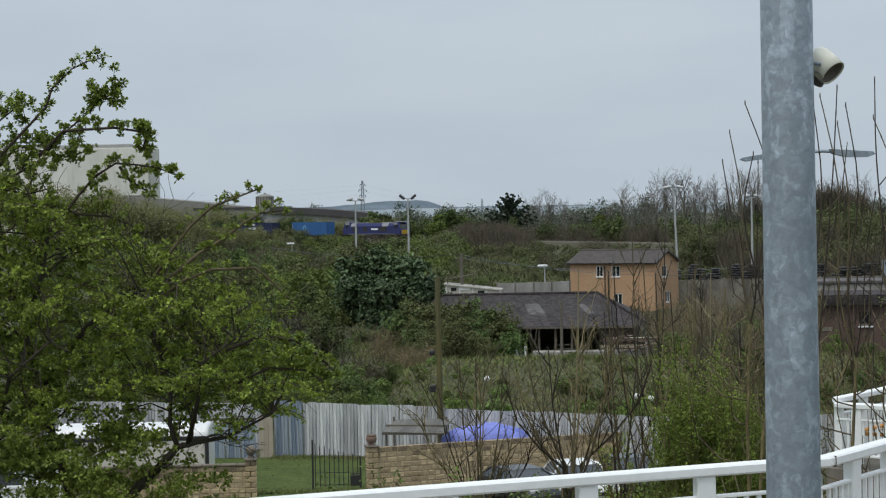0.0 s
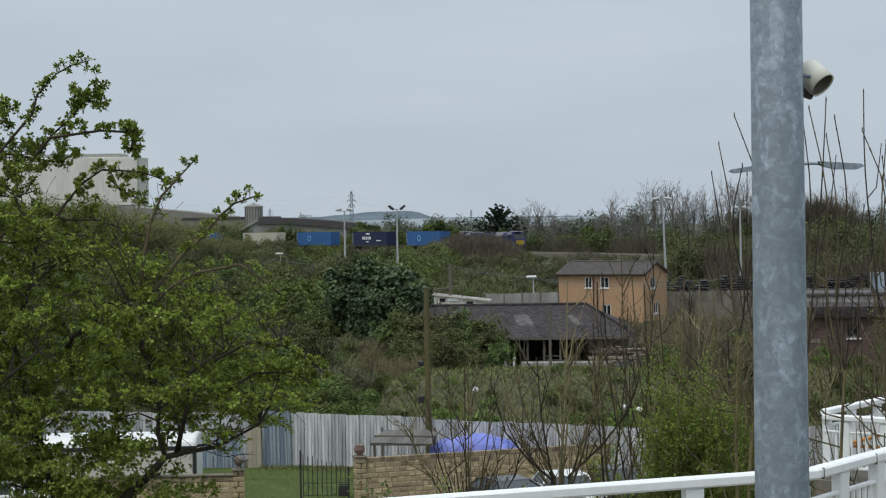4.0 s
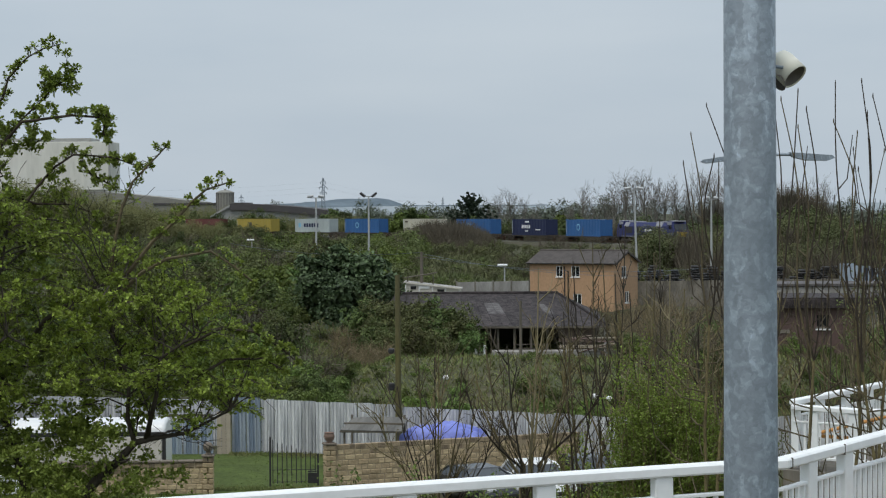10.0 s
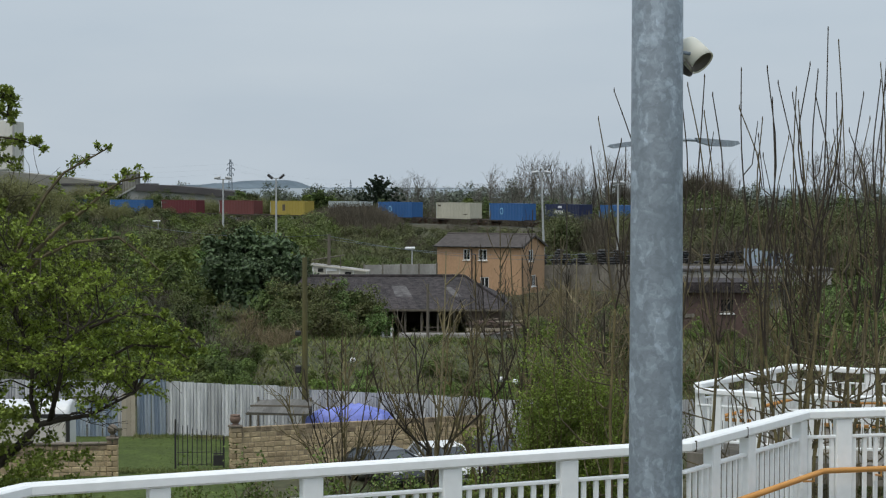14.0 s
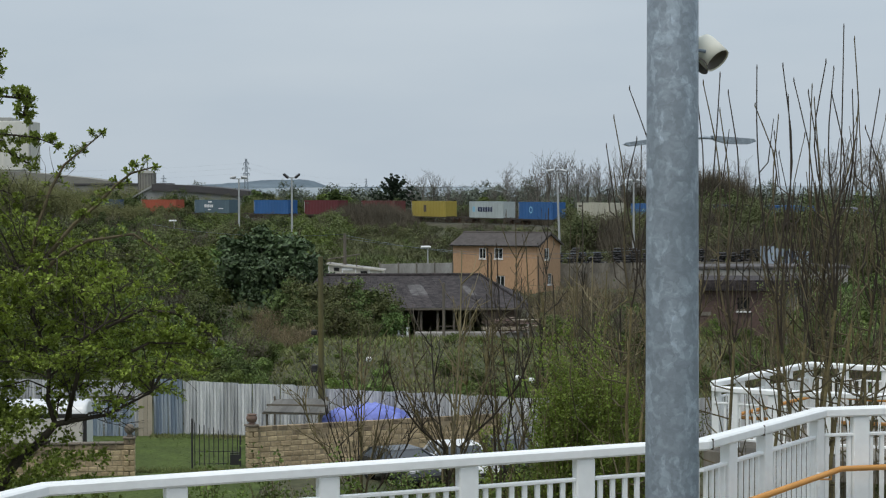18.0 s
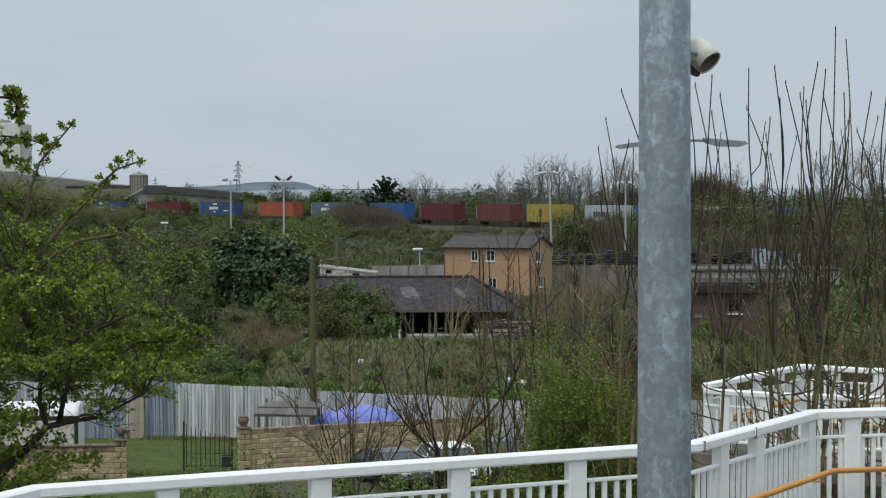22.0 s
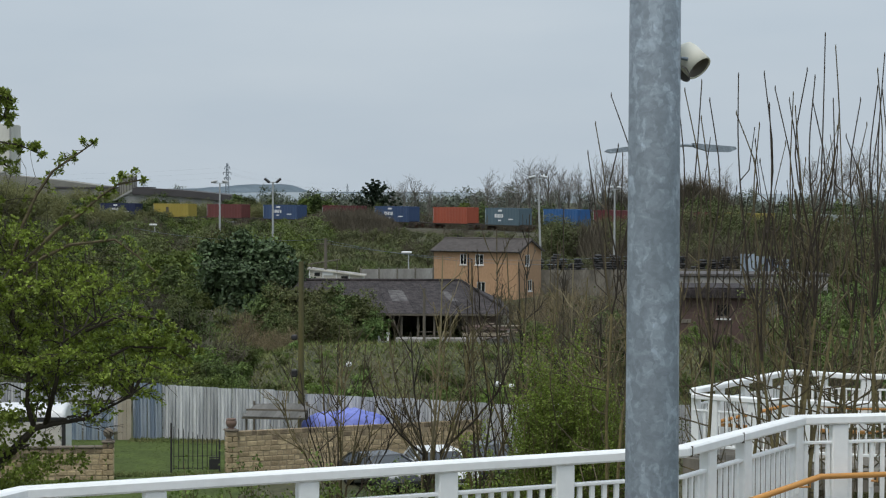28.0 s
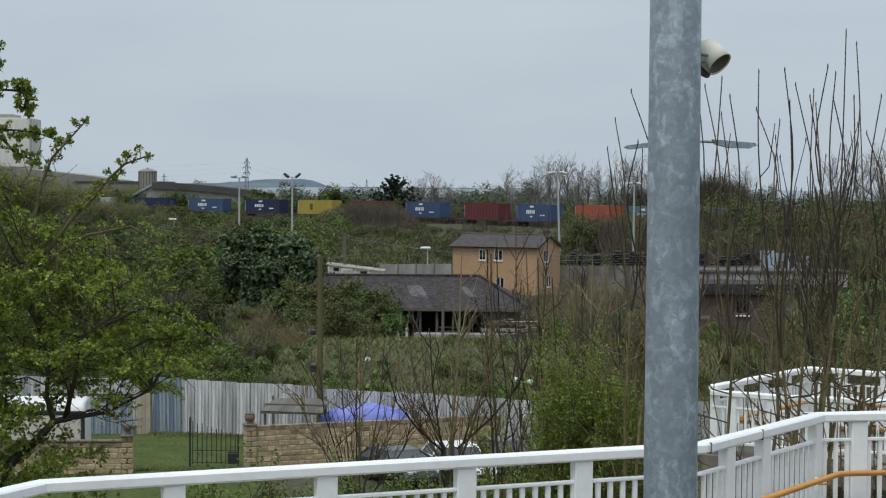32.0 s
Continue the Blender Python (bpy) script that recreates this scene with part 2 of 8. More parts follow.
M_TWIG = material("bare_twig_bark", (0.22, 0.18, 0.09), 0.9, (0.1, 0.08, 0.045), 1.2, 0.8, island=0.4)
M_TWIGLIGHT = material("pale_twig_bark", (0.29, 0.245, 0.14), 0.9, (0.15, 0.125, 0.075), 1.5, 0.7, island=0.3)
M_DARKTWIG = material("dark_and_backlit_twig_bark", (0.06, 0.046, 0.03), 0.85, (0.03, 0.024, 0.018), 6, 0.7, island=0.25)
M_BUSH = material("willow_bush_leaf", (0.2, 0.265, 0.042), 0.65, (0.14, 0.19, 0.036), 0.8, 0.6, island=0.4, translucent=0.28)
M_MOSSY = material("mossy_sapling_bark", (0.215, 0.178, 0.08), 0.9, (0.08, 0.064, 0.034), 7, 0.5, 0.3, fine=0.2)
M_SHOOT = material("brown_shoot_bark", (0.145, 0.118, 0.06), 0.85, (0.055, 0.045, 0.03), 5, 0.6, fine=0.25)
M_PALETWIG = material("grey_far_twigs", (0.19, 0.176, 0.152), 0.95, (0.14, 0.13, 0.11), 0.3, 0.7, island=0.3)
# the grey in this leaf green stands for distance haze
M_FARLEAF = material("haze_greyed_wood_leaf", (0.1, 0.122, 0.088), 0.9, (0.125, 0.135, 0.105), 0.05, 0.5, island=0.25)
M_THICKET = material("brown_thicket_twigs", (0.118, 0.1, 0.07), 0.95, (0.085, 0.073, 0.053), 0.2, 0.6, island=0.35)
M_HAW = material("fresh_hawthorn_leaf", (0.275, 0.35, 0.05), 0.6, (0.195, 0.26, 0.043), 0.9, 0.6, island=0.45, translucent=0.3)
# darker hawthorn green painted for shade deep in the crown and backlit boughs
M_HAWD = material("shade_darkened_leaf", (0.17, 0.222, 0.038), 0.65, (0.2, 0.25, 0.044), 0.9, 0.6, island=0.42, translucent=0.2)
M_SCRUB = material("scrub_leaf", (0.068, 0.108, 0.028), 0.8, (0.095, 0.124, 0.038), 0.22, 0.45, island=0.36, obj=0.55, hue=0.022, translucent=0.1)
M_SCRUB2 = material("olive_scrub_leaf", (0.093, 0.116, 0.037), 0.8, (0.122, 0.124, 0.05), 0.22, 0.45, island=0.3, obj=0.32, hue=0.02, translucent=0.12)
M_LIGHTLEAF = material("spring_green_leaf", (0.13, 0.175, 0.033), 0.7, (0.1, 0.135, 0.033), 0.5, 0.5, island=0.32, obj=0.28, hue=0.015, translucent=0.2)
# the paler second green paints in the leaves' glossy highlights
M_EVERGREEN = material("dark_evergreen_leaf", (0.05, 0.08, 0.032), 0.55, (0.085, 0.122, 0.056), 0.7, 0.5, island=0.45, obj=0.25, spec=0.25)
# two scrub greens with saturation lowered in the colour to suggest haze
M_BANKLEAF = material("haze_dulled_bank_leaf", (0.09, 0.112, 0.042), 0.85, (0.118, 0.116, 0.056), 0.09, 0.4, island=0.2, translucent=0.12)
M_BANKLEAF2 = material("haze_dulled_brownish_leaf", (0.106, 0.104, 0.055), 0.85, (0.084, 0.094, 0.045), 0.09, 0.4, island=0.18, translucent=0.12)
M_CONIFER = material("dark_conifer_needles", (0.02, 0.035, 0.018), 0.8, (0.03, 0.045, 0.024), 0.3, 0.6, island=0.4)
M_BRAMBLE = material("bramble_leaf", (0.09, 0.14, 0.032), 0.75, (0.134, 0.16, 0.047), 0.3, 0.5, island=0.38, obj=0.45, hue=0.018, translucent=0.14)
M_STRAW = material("dead_stems", (0.225, 0.18, 0.1), 0.9, (0.13, 0.104, 0.062), 0.4, 0.6, island=0.35)
M_WILLOW = material("yellow_olive_willow_leaf", (0.13, 0.132, 0.055), 0.85, (0.1, 0.112, 0.048), 0.1, 0.45, island=0.18, translucent=0.12)
M_WILLOWTALL = material("pale_olive_willow_leaf", (0.225, 0.222, 0.1), 0.85, (0.16, 0.172, 0.07), 0.1, 0.45, island=0.15, translucent=0.3)


# ---------------------------------------------------------------- mesh building
class Build:
    """Collects corners and faces of one mesh."""

    def __init__(self):
        self.v, self.f = [], []

    def add(self, verts, faces):
        k = len(self.v)
        self.v.extend(tuple(p) for p in verts)
        self.f.extend(tuple(i + k for i in face) for face in faces)
        return self

    def box(self, c, s, bevel=0.0, m=None):
        """A block of size s round c, its edges cut off by bevel."""
        hx, hy, hz = s[0] / 2, s[1] / 2, s[2] / 2
        if not bevel:
            vs = [(x * hx, y * hy, z * hz) for z in (-1, 1) for y in (-1, 1) for x in (-1, 1)]
            fs = [(0, 2, 3, 1), (4, 5, 7, 6), (0, 1, 5, 4), (2, 6, 7, 3), (0, 4, 6, 2), (1, 3, 7, 5)]
        else:
            b = min(bevel, hx * 0.9, hy * 0.9, hz * 0.9)
            ix, iy, iz = hx - b, hy - b, hz - b
            ring = [(ix, -hy), (hx, -iy), (hx, iy), (ix, hy), (-ix, hy), (-hx, iy), (-hx, -iy), (-ix, -hy)]
            rin = [(ix, -iy), (ix, -iy), (ix, iy), (ix, iy), (-ix, iy), (-ix, iy), (-ix, -iy), (-ix, -iy)]
            vs = [(x, y, -hz) for x, y in rin[::2]] + [(x, y, -iz) for x, y in ring] + [(x, y, iz) for x, y in ring] + [(x, y, hz) for x, y in rin[::2]]
            fs = [(3, 2, 1, 0), (20, 21, 22, 23)]
            for i in range(8):
                j = (i + 1) % 8
                fs.append((4 + i, 4 + j, 12 + j, 12 + i))
                if i % 2 == 0:
                    fs.append((i // 2, 4 + j, 4 + i)), fs.append((12 + i, 12 + j, 20 + i // 2))
                else:
                    fs.append((i // 2, j // 2 % 4, 4 + j, 4 + i)), fs.append((12 + i, 12 + j, 20 + j // 2 % 4, 20 + i // 2))
        vs = [Vector(p) for p in vs]
        if m is not None:
            vs = [m @ p for p in vs]
        c = Vector(c)
        return self.add([p + c for p in vs], fs)

    def beam(self, a, b, w, h, bevel=0.0):
        """A bar from a to b, w wide and h high."""
        a, b = Vector(a), Vector(b)
        d = b - a
        side = d.cross(Vector((0, 0, 1)))
        side = side.normalized() if side.length > 1e-6 else Vector((1, 0, 0))
        up = side.cross(d).normalized()
        m = Matrix((side, d.normalized(), up)).transposed()
        return self.box((a + b) / 2, (w, d.length, h), bevel, m)

    def tube(self, points, radii, n=6, cap=True):
        pts = [Vector(p) for p in points]
        rings = []
        ref = None
        for i, p in enumerate(pts):
            d = (pts[min(i + 1, len(pts) - 1)] - pts[max(i - 1, 0)]).normalized()
            if ref is None:
                ref = d.orthogonal().normalized()
            ref = (ref - d * ref.dot(d)).normalized()
            o = d.cross(ref)
            rings.append([p + (ref * math.cos(2 * math.pi * k / n) + o * math.sin(2 * math.pi * k / n)) * radii[i] for k in range(n)])
        vs = [p for r in rings for p in r]
        fs = [(i * n + k, i * n + (k + 1) % n, (i + 1) * n + (k + 1) % n, (i + 1) * n + k) for i in range(len(pts) - 1) for k in range(n)]
        if cap:
            fs += [tuple(range(n))[::-1], tuple(range((len(pts) - 1) * n, len(pts) * n))]
        return self.add(vs, fs)

    def lathe(self, c, profile, n=24, cap=True):
        """Turns (radius, height) pairs round the z axis through c."""
        c = Vector(c)
        vs = [c + Vector((r * math.cos(2 * math.pi * k / n), r * math.sin(2 * math.pi * k / n), z)) for r, z in profile for k in range(n)]
        fs = [(i * n + k, i * n + (k + 1) % n, (i + 1) * n + (k + 1) % n, (i + 1) * n + k) for i in range(len(profile) - 1) for k in range(n)]
        if cap:
            fs += [tuple(range(n))[::-1], tuple(range((len(profile) - 1) * n, len(profile) * n))]
        return self.add(vs, fs)

    def prism(self, outline, axis_from, axis_to, axis="x"):
        """A flat outline (pairs) pushed along an axis."""
        def put(p, a):
            return {"x": (a, p[0], p[1]), "y": (p[0], a, p[1]), "z": (p[0], p[1], a)}[axis]
        n = len(outline)
        vs = [put(p, axis_from) for p in outline] + [put(p, axis_to) for p in outline]
        fs = [tuple(range(n))[::-1], tuple(range(n, 2 * n))] + [(i, (i + 1) % n, n + (i + 1) % n, n + i) for i in range(n)]
        return self.add(vs, fs)

    def mesh(self, name, mat, smooth=False):
        me = bpy.data.meshes.new(name)
        me.from_pydata(self.v, [], self.f)
        me.materials.append(mat)
        if smooth:
            me.shade_smooth()
        me.update()
        return me


def part(name, build, mat, parent, label="", smooth=False, kind=""):
    """Links a mesh as one part under a thing or a part."""
    ob = new(name, build.mesh(name, mat, smooth) if isinstance(build, Build) else build)
    if parent is not None:
        ob.parent = parent
    return tagged(ob, label, kind=kind)


def thing(name, x, y, z, rz, label, category, group="", kind=""):
    ob = new(name)
    ob.matrix_basis = pose(x, y, z, 0, 0, rz)
    return tagged(ob, label, category, group, kind)


def cloud(rng, clumps, n, size, flat=0.55, shell=0.55, up=0.35, form="leaf"):
    """Corners and faces of n small leaves over a set of clumps (x, y, z, rx, ry, rz)."""
    cl = np.array(clumps, float)
    area = (cl[:, 3] * cl[:, 4] + cl[:, 4] * cl[:, 5] + cl[:, 3] * cl[:, 5])
    which = rng.choice(len(cl), n, p=area / area.sum())
    d = rng.normal(size=(n, 3))
    d /= np.linalg.norm(d, axis=1)[:, None]
    d[:, 2] = np.where(d[:, 2] < -0.35, -d[:, 2], d[:, 2])
    rad = shell + (1 - shell) * rng.random(n) ** 0.6
    rad *= 1 + 0.16 * np.sin(d[:, 0] * 7 + which) * np.sin(d[:, 1] * 6 + 2 * which) + 0.1 * rng.normal(size=n) * (rng.random(n) < 0.25)
    p = cl[which, :3] + d * rad[:, None] * cl[which, 3:6]
    nrm = d * flat + rng.normal(size=(n, 3)) * (1 - flat) + np.array([0, 0, up])
    nrm /= np.linalg.norm(nrm, axis=1)[:, None]
    a = np.cross(nrm, rng.normal(size=(n, 3)))
    a /= np.linalg.norm(a, axis=1)[:, None]
    b = np.cross(nrm, a)
    s = size * (0.6 + 0.8 * rng.random(n))[:, None]
    a, b = a * s * 0.5, b * s * 0.34
    tip = nrm * s * 0.12
    v = np.stack([p - a, p + b + tip, p + a, p - b + tip], 1).reshape(-1, 3)
    f = np.arange(4 * n).reshape(-1, 4)
    return v, f


def leaf_mesh(name, mat, v, f):
    me = bpy.data.meshes.new(name)
    me.from_pydata(v.tolist(), [], f.tolist())
    me.materials.append(mat)
    me.update()
    return me


def grow(rng, build, p, d, length, radius, depth, spread=0.55, up=0.12, kids=3, sides=4, tips=None, wiggle=0.12, shrink=0.68,
         least=0.004, sliver=False):
    """A limb with its side limbs, tapering to twigs."""
    if sliver and depth <= 0:
        d = (Vector(d).normalized() + Vector(rng.normal(size=3)) * wiggle + Vector((0, 0, up))).normalized()
        w = d.cross(Vector(rng.normal(size=3))).normalized() * least
        a, m, e = Vector(p), Vector(p) + d * length * 0.55, Vector(p) + (d + Vector((0, 0, up))).normalized() * length
        k = len(build.v)
        build.v += [tuple(a - w), tuple(a + w), tuple(m + w * 0.8), tuple(m - w * 0.8), tuple(e + w * 0.35), tuple(e - w * 0.35)]
        build.f += [(k, k + 1, k + 2, k + 3), (k + 3, k + 2, k + 4, k + 5)]
        return
    pts, rad = [Vector(p)], [radius]
    d = Vector(d).normalized()
    steps = 4 if depth > 0 else 3
    for i in range(steps):
        d = (d + Vector(rng.normal(size=3)) * wiggle + Vector((0, 0, up))).normalized()
        pts.append(pts[-1] + d * length / steps)
        rad.append(max(radius * (1 - 0.62 * (i + 1) / steps), least * 0.7))
    build.tube(pts, rad, sides if depth > 0 else 3, cap=False)
    if tips is not None and depth <= 1:
        tips.extend([(q.x, q.y, q.z) for q in pts[1:]])
    if depth <= 0:
        return
    for k in range(kids):
        at = 0.3 + 0.7 * (k + rng.random()) / kids
        i = min(int(at * steps), steps - 1)
        q = pts[i].lerp(pts[i + 1], at * steps - i)
        side = Vector(rng.normal(size=3))
        side = (side - d * side.dot(d)).normalized()
        grow(rng, build, q, d * (1 - spread) + side * spread, length * shrink * (0.75 + 0.5 * rng.random()), max(rad[i] * 0.6, least), depth - 1,
             spread, up, kids, sides, tips, wiggle, shrink, least, sliver)


# ---------------------------------------------------------------- the railway's line and the lie of the land
TRACK_C, TRACK_R, RAIL_Z = (-283.06, 173.02), 331.75, 4.3
S_LOW, S_HIGH = -110.0, 138.0


def track(s):
    """Place and heading (degrees) s metres along the line: a curve with straights at both ends."""
    k = min(max(s, S_LOW), S_HIGH)
    th = radians(43.70) - k / TRACK_R
    hx, hy = math.sin(th), -math.cos(th)
    return (TRACK_C[0] + TRACK_R * math.cos(th) + hx * (s - k), TRACK_C[1] + TRACK_R * math.sin(th) + hy * (s - k),
            math.degrees(math.atan2(hy, hx)))


TRACK_PTS = np.array([track(s)[:2] for s in np.arange(-520, 330, 5.0)])


def smooth(a, b, x):
    t = np.clip((x - a) / (b - a), 0, 1)
    return t * t * (3 - 2 * t)


def land(x, y):
    """Height of the ground (arrays)."""
    x, y = np.asarray(x, float), np.asarray(y, float)
    near = 6.5 * (1 - smooth(17, 44, y))
    mound = 2.0 * np.exp(-((y - 104) / 10) ** 2) * smooth(-13, -6.5, x) * (1 - smooth(14, 24, x))
    left = 3.0 * smooth(95, 260, y) * (1 - smooth(-14, 0, x - 0.02 * y))
    rise = 2.6 * smooth(225, 320, y)
    gap = np.full(x.shape, 1e9)
    for px, py in TRACK_PTS:
        gap = np.minimum(gap, (x - px) ** 2 + (y - py) ** 2)
    gap = np.sqrt(gap)
    base = np.maximum(left, rise)
    bank = RAIL_Z - 0.75
    z = near + mound + base
    z = z + (bank - z) * (1 - smooth(3.2, 12.0, gap)) * (bank > z)
    z = z - np.maximum(z - bank, 0) * (1 - smooth(5.0, 10.0, gap))
    bumps = 0.16 * np.sin(x * 0.31 + y * 0.17) * np.sin(y * 0.23 - x * 0.11) + 0.09 * np.sin(x * 0.9 + 1.3) * np.sin(y * 0.8)
    return z + bumps * smooth(90, 110, y) * smooth(4, 8, gap) * (1 - smooth(600, 900, y))


def land_at(x, y):
    return float(land(np.array([x]), np.array([y]))[0])


def ground_sheet():
    xs = np.sinh(np.linspace(-1, 1, 181) * 7.6) / np.sinh(7.6) * 4600
    xs = np.unique(np.concatenate([xs, np.linspace(-90, 90, 121)]))
    ys = np.concatenate([np.linspace(-400, -20, 8), np.linspace(-10, 130, 71), np.linspace(133, 460, 110), np.geomspace(470, 4900, 24)])
    gx, gy = np.meshgrid(xs, ys)
    gz = land(gx.ravel(), gy.ravel())
    nx, ny = len(xs), len(ys)
    v = np.stack([gx.ravel(), gy.ravel(), gz], 1)
    i = (np.arange(ny - 1)[:, None] * nx + np.arange(nx - 1)[None]).ravel()
    f = np.stack([i, i + 1, i + nx + 1, i + nx], 1)
    me = leaf_mesh("ground", M_GROUND, v, f)
    me.shade_smooth()
    return tagged(new("ground", me), "rough grassy ground falling away to a far plain", "ground", kind="structure")


ground_sheet()


def ribbon(name, width, top, mat, label, s0=-500, s1=300, thick=0.5, offset=0.0):
    b = Build()
    prev = None
    for s in np.arange(s0, s1 + 1, 6.0):
        x, y, h = track(s)
        nx, ny = -math.sin(radians(h)), math.cos(radians(h))
        row = [(x + nx * (offset + o), y + ny * (offset + o), z) for o, z in
               ((-width / 2 - thick, top - thick), (-width / 2, top), (width / 2, top), (width / 2 + thick, top - thick))]
        k = len(b.v)
        b.v.extend(row)
        if prev is not None:
            b.f.extend([(prev + i, prev + i + 1, k + i + 1, k + i) for i in range(3)])
        prev = k
    return tagged(part(name, b, mat, None), label, "railway", kind="structure")


ribbon("trackbed", 6.0, RAIL_Z - 0.18, M_BALLAST, "grey-brown stone ballast bed of the railway", thick=0.9)
for off in (-0.72, 0.72):
    ribbon("rail", 0.07, RAIL_Z, M_RAIL, "rusty steel running rail on the ballast", thick=0.02, offset=off)


# ---------------------------------------------------------------- far distance
def hill_sheet(name, pts, y, depth, mat, label, base=-5):
    """A long ridge whose crest follows (x, z) pairs at distance y."""
    xs = np.linspace(pts[0][0], pts[-1][0], 500)
    zs = np.interp(xs, [p[0] for p in pts], [p[1] for p in pts])
    rng = np.random.default_rng(int(y))
    zs = zs + rng.random(500) * (y / 3280) * 1.3
    v = [(x, y, base) for x in xs] + [(x, y + depth * 0.35, z * 0.75 + base * 0.25) for x, z in zip(xs, zs)] + [(x, y + depth * 0.6, z) for x, z in zip(xs, zs)] + [(x, y + depth, base) for x in xs]
    f = [(r * 500 + i, r * 500 + i + 1, (r + 1) * 500 + i + 1, (r + 1) * 500 + i) for r in range(3) for i in range(499)]
    b = Build()
    b.add(v, f)
    return tagged(part(name, b, mat, None, smooth=True), label, "hill", kind="structure")


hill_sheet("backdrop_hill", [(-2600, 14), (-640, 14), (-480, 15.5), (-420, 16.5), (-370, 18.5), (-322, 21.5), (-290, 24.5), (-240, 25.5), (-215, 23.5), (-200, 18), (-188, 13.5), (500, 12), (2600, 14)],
           2700, 500, M_HILL, "haze-tinted wooded hill on the horizon")
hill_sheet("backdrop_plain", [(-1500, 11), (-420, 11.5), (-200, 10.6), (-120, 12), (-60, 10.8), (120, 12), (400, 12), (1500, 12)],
           1700, 300, M_FARLAND, "haze-tinted line of distant fields and woods")


def pylon(x, y, z, h, arms, label):
    p = thing("electricity_pylon", x, y, z, 8, label, "pylon", "electricity pylons")
    legs = Build()
    w0, w1 = h * 0.055, h * 0.014
    t = h * 0.011
    for sx in (-1, 1):
        for sy in (-1, 1):
            leg = Build()
            leg.beam((sx * w0, sy * w0, 0), (sx * w1, sy * w1, h), t, t)
            part("leg", leg, M_LATTICE, p)
    n = 9
    for i in range(n):
        a, c = i / n, (i + 1) / n
        wa, wc = w0 + (w1 - w0) * a, w0 + (w1 - w0) * c
        for sy in (-1, 1):
            legs.beam((-wa, sy * wa, h * a), (wc, sy * wc, h * c), t * 0.6, t * 0.6)
            legs.beam((wa, sy * wa, h * a), (-wc, sy * wc, h * c), t * 0.6, t * 0.6)
    part("bracing", legs, M_LATTICE, p)
    for q, half in arms:
        arm = Build()
        arm.beam((-half * h, 0, h * q), (half * h, 0, h * q), t, t)
        arm.beam((-half * h, 0, h * q), (0, 0, h * (q + 0.05)), t * 0.7, t * 0.7)
        arm.beam((half * h, 0, h * q), (0, 0, h * (q + 0.05)), t * 0.7, t * 0.7)
        for s in (-1, 1):
            arm.tube([(s * half * h, 0, h * q), (s * half * h, 0, h * (q - 0.05))], [t * 0.7, t * 0.7], 5)
        part("crossarm", arm, M_LATTICE, p)
    return p


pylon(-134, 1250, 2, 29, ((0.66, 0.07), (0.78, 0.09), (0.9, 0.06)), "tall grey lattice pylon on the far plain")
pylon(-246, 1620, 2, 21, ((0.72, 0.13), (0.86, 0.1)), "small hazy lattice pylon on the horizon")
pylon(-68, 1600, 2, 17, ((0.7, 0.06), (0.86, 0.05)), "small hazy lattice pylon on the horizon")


def lines(name, pts_list, r, label):
    b = Build()
    for a, c, sag in pts_list:
        a, c = Vector(a), Vector(c)
        b.tube([a.lerp(c, i / 8) - Vector((0, 0, sag * 4 * (i / 8) * (1 - i / 8))) for i in range(9)], [r] * 9, 3, cap=False)
    return tagged(part(name, b, M_LATTICE, None), label, "cable", kind="stuff")


lines("power_lines", [((-134 + dx, 1250, 2 + 29 * q), (-68 + dx, 1600, 2 + 20 * q2), 4) for dx, q, q2 in ((-2, 0.78, 0.7), (2, 0.78, 0.7), (1.5, 0.9, 0.86))]
      + [((-134 + dx, 1250, 2 + 29 * q), (-460 + dx, 1300, 30 * q), 5) for dx, q in ((-2, 0.78), (1.5, 0.9), (-2, 0.66))], 0.022,
      "thin overhead power lines hanging between pylons")


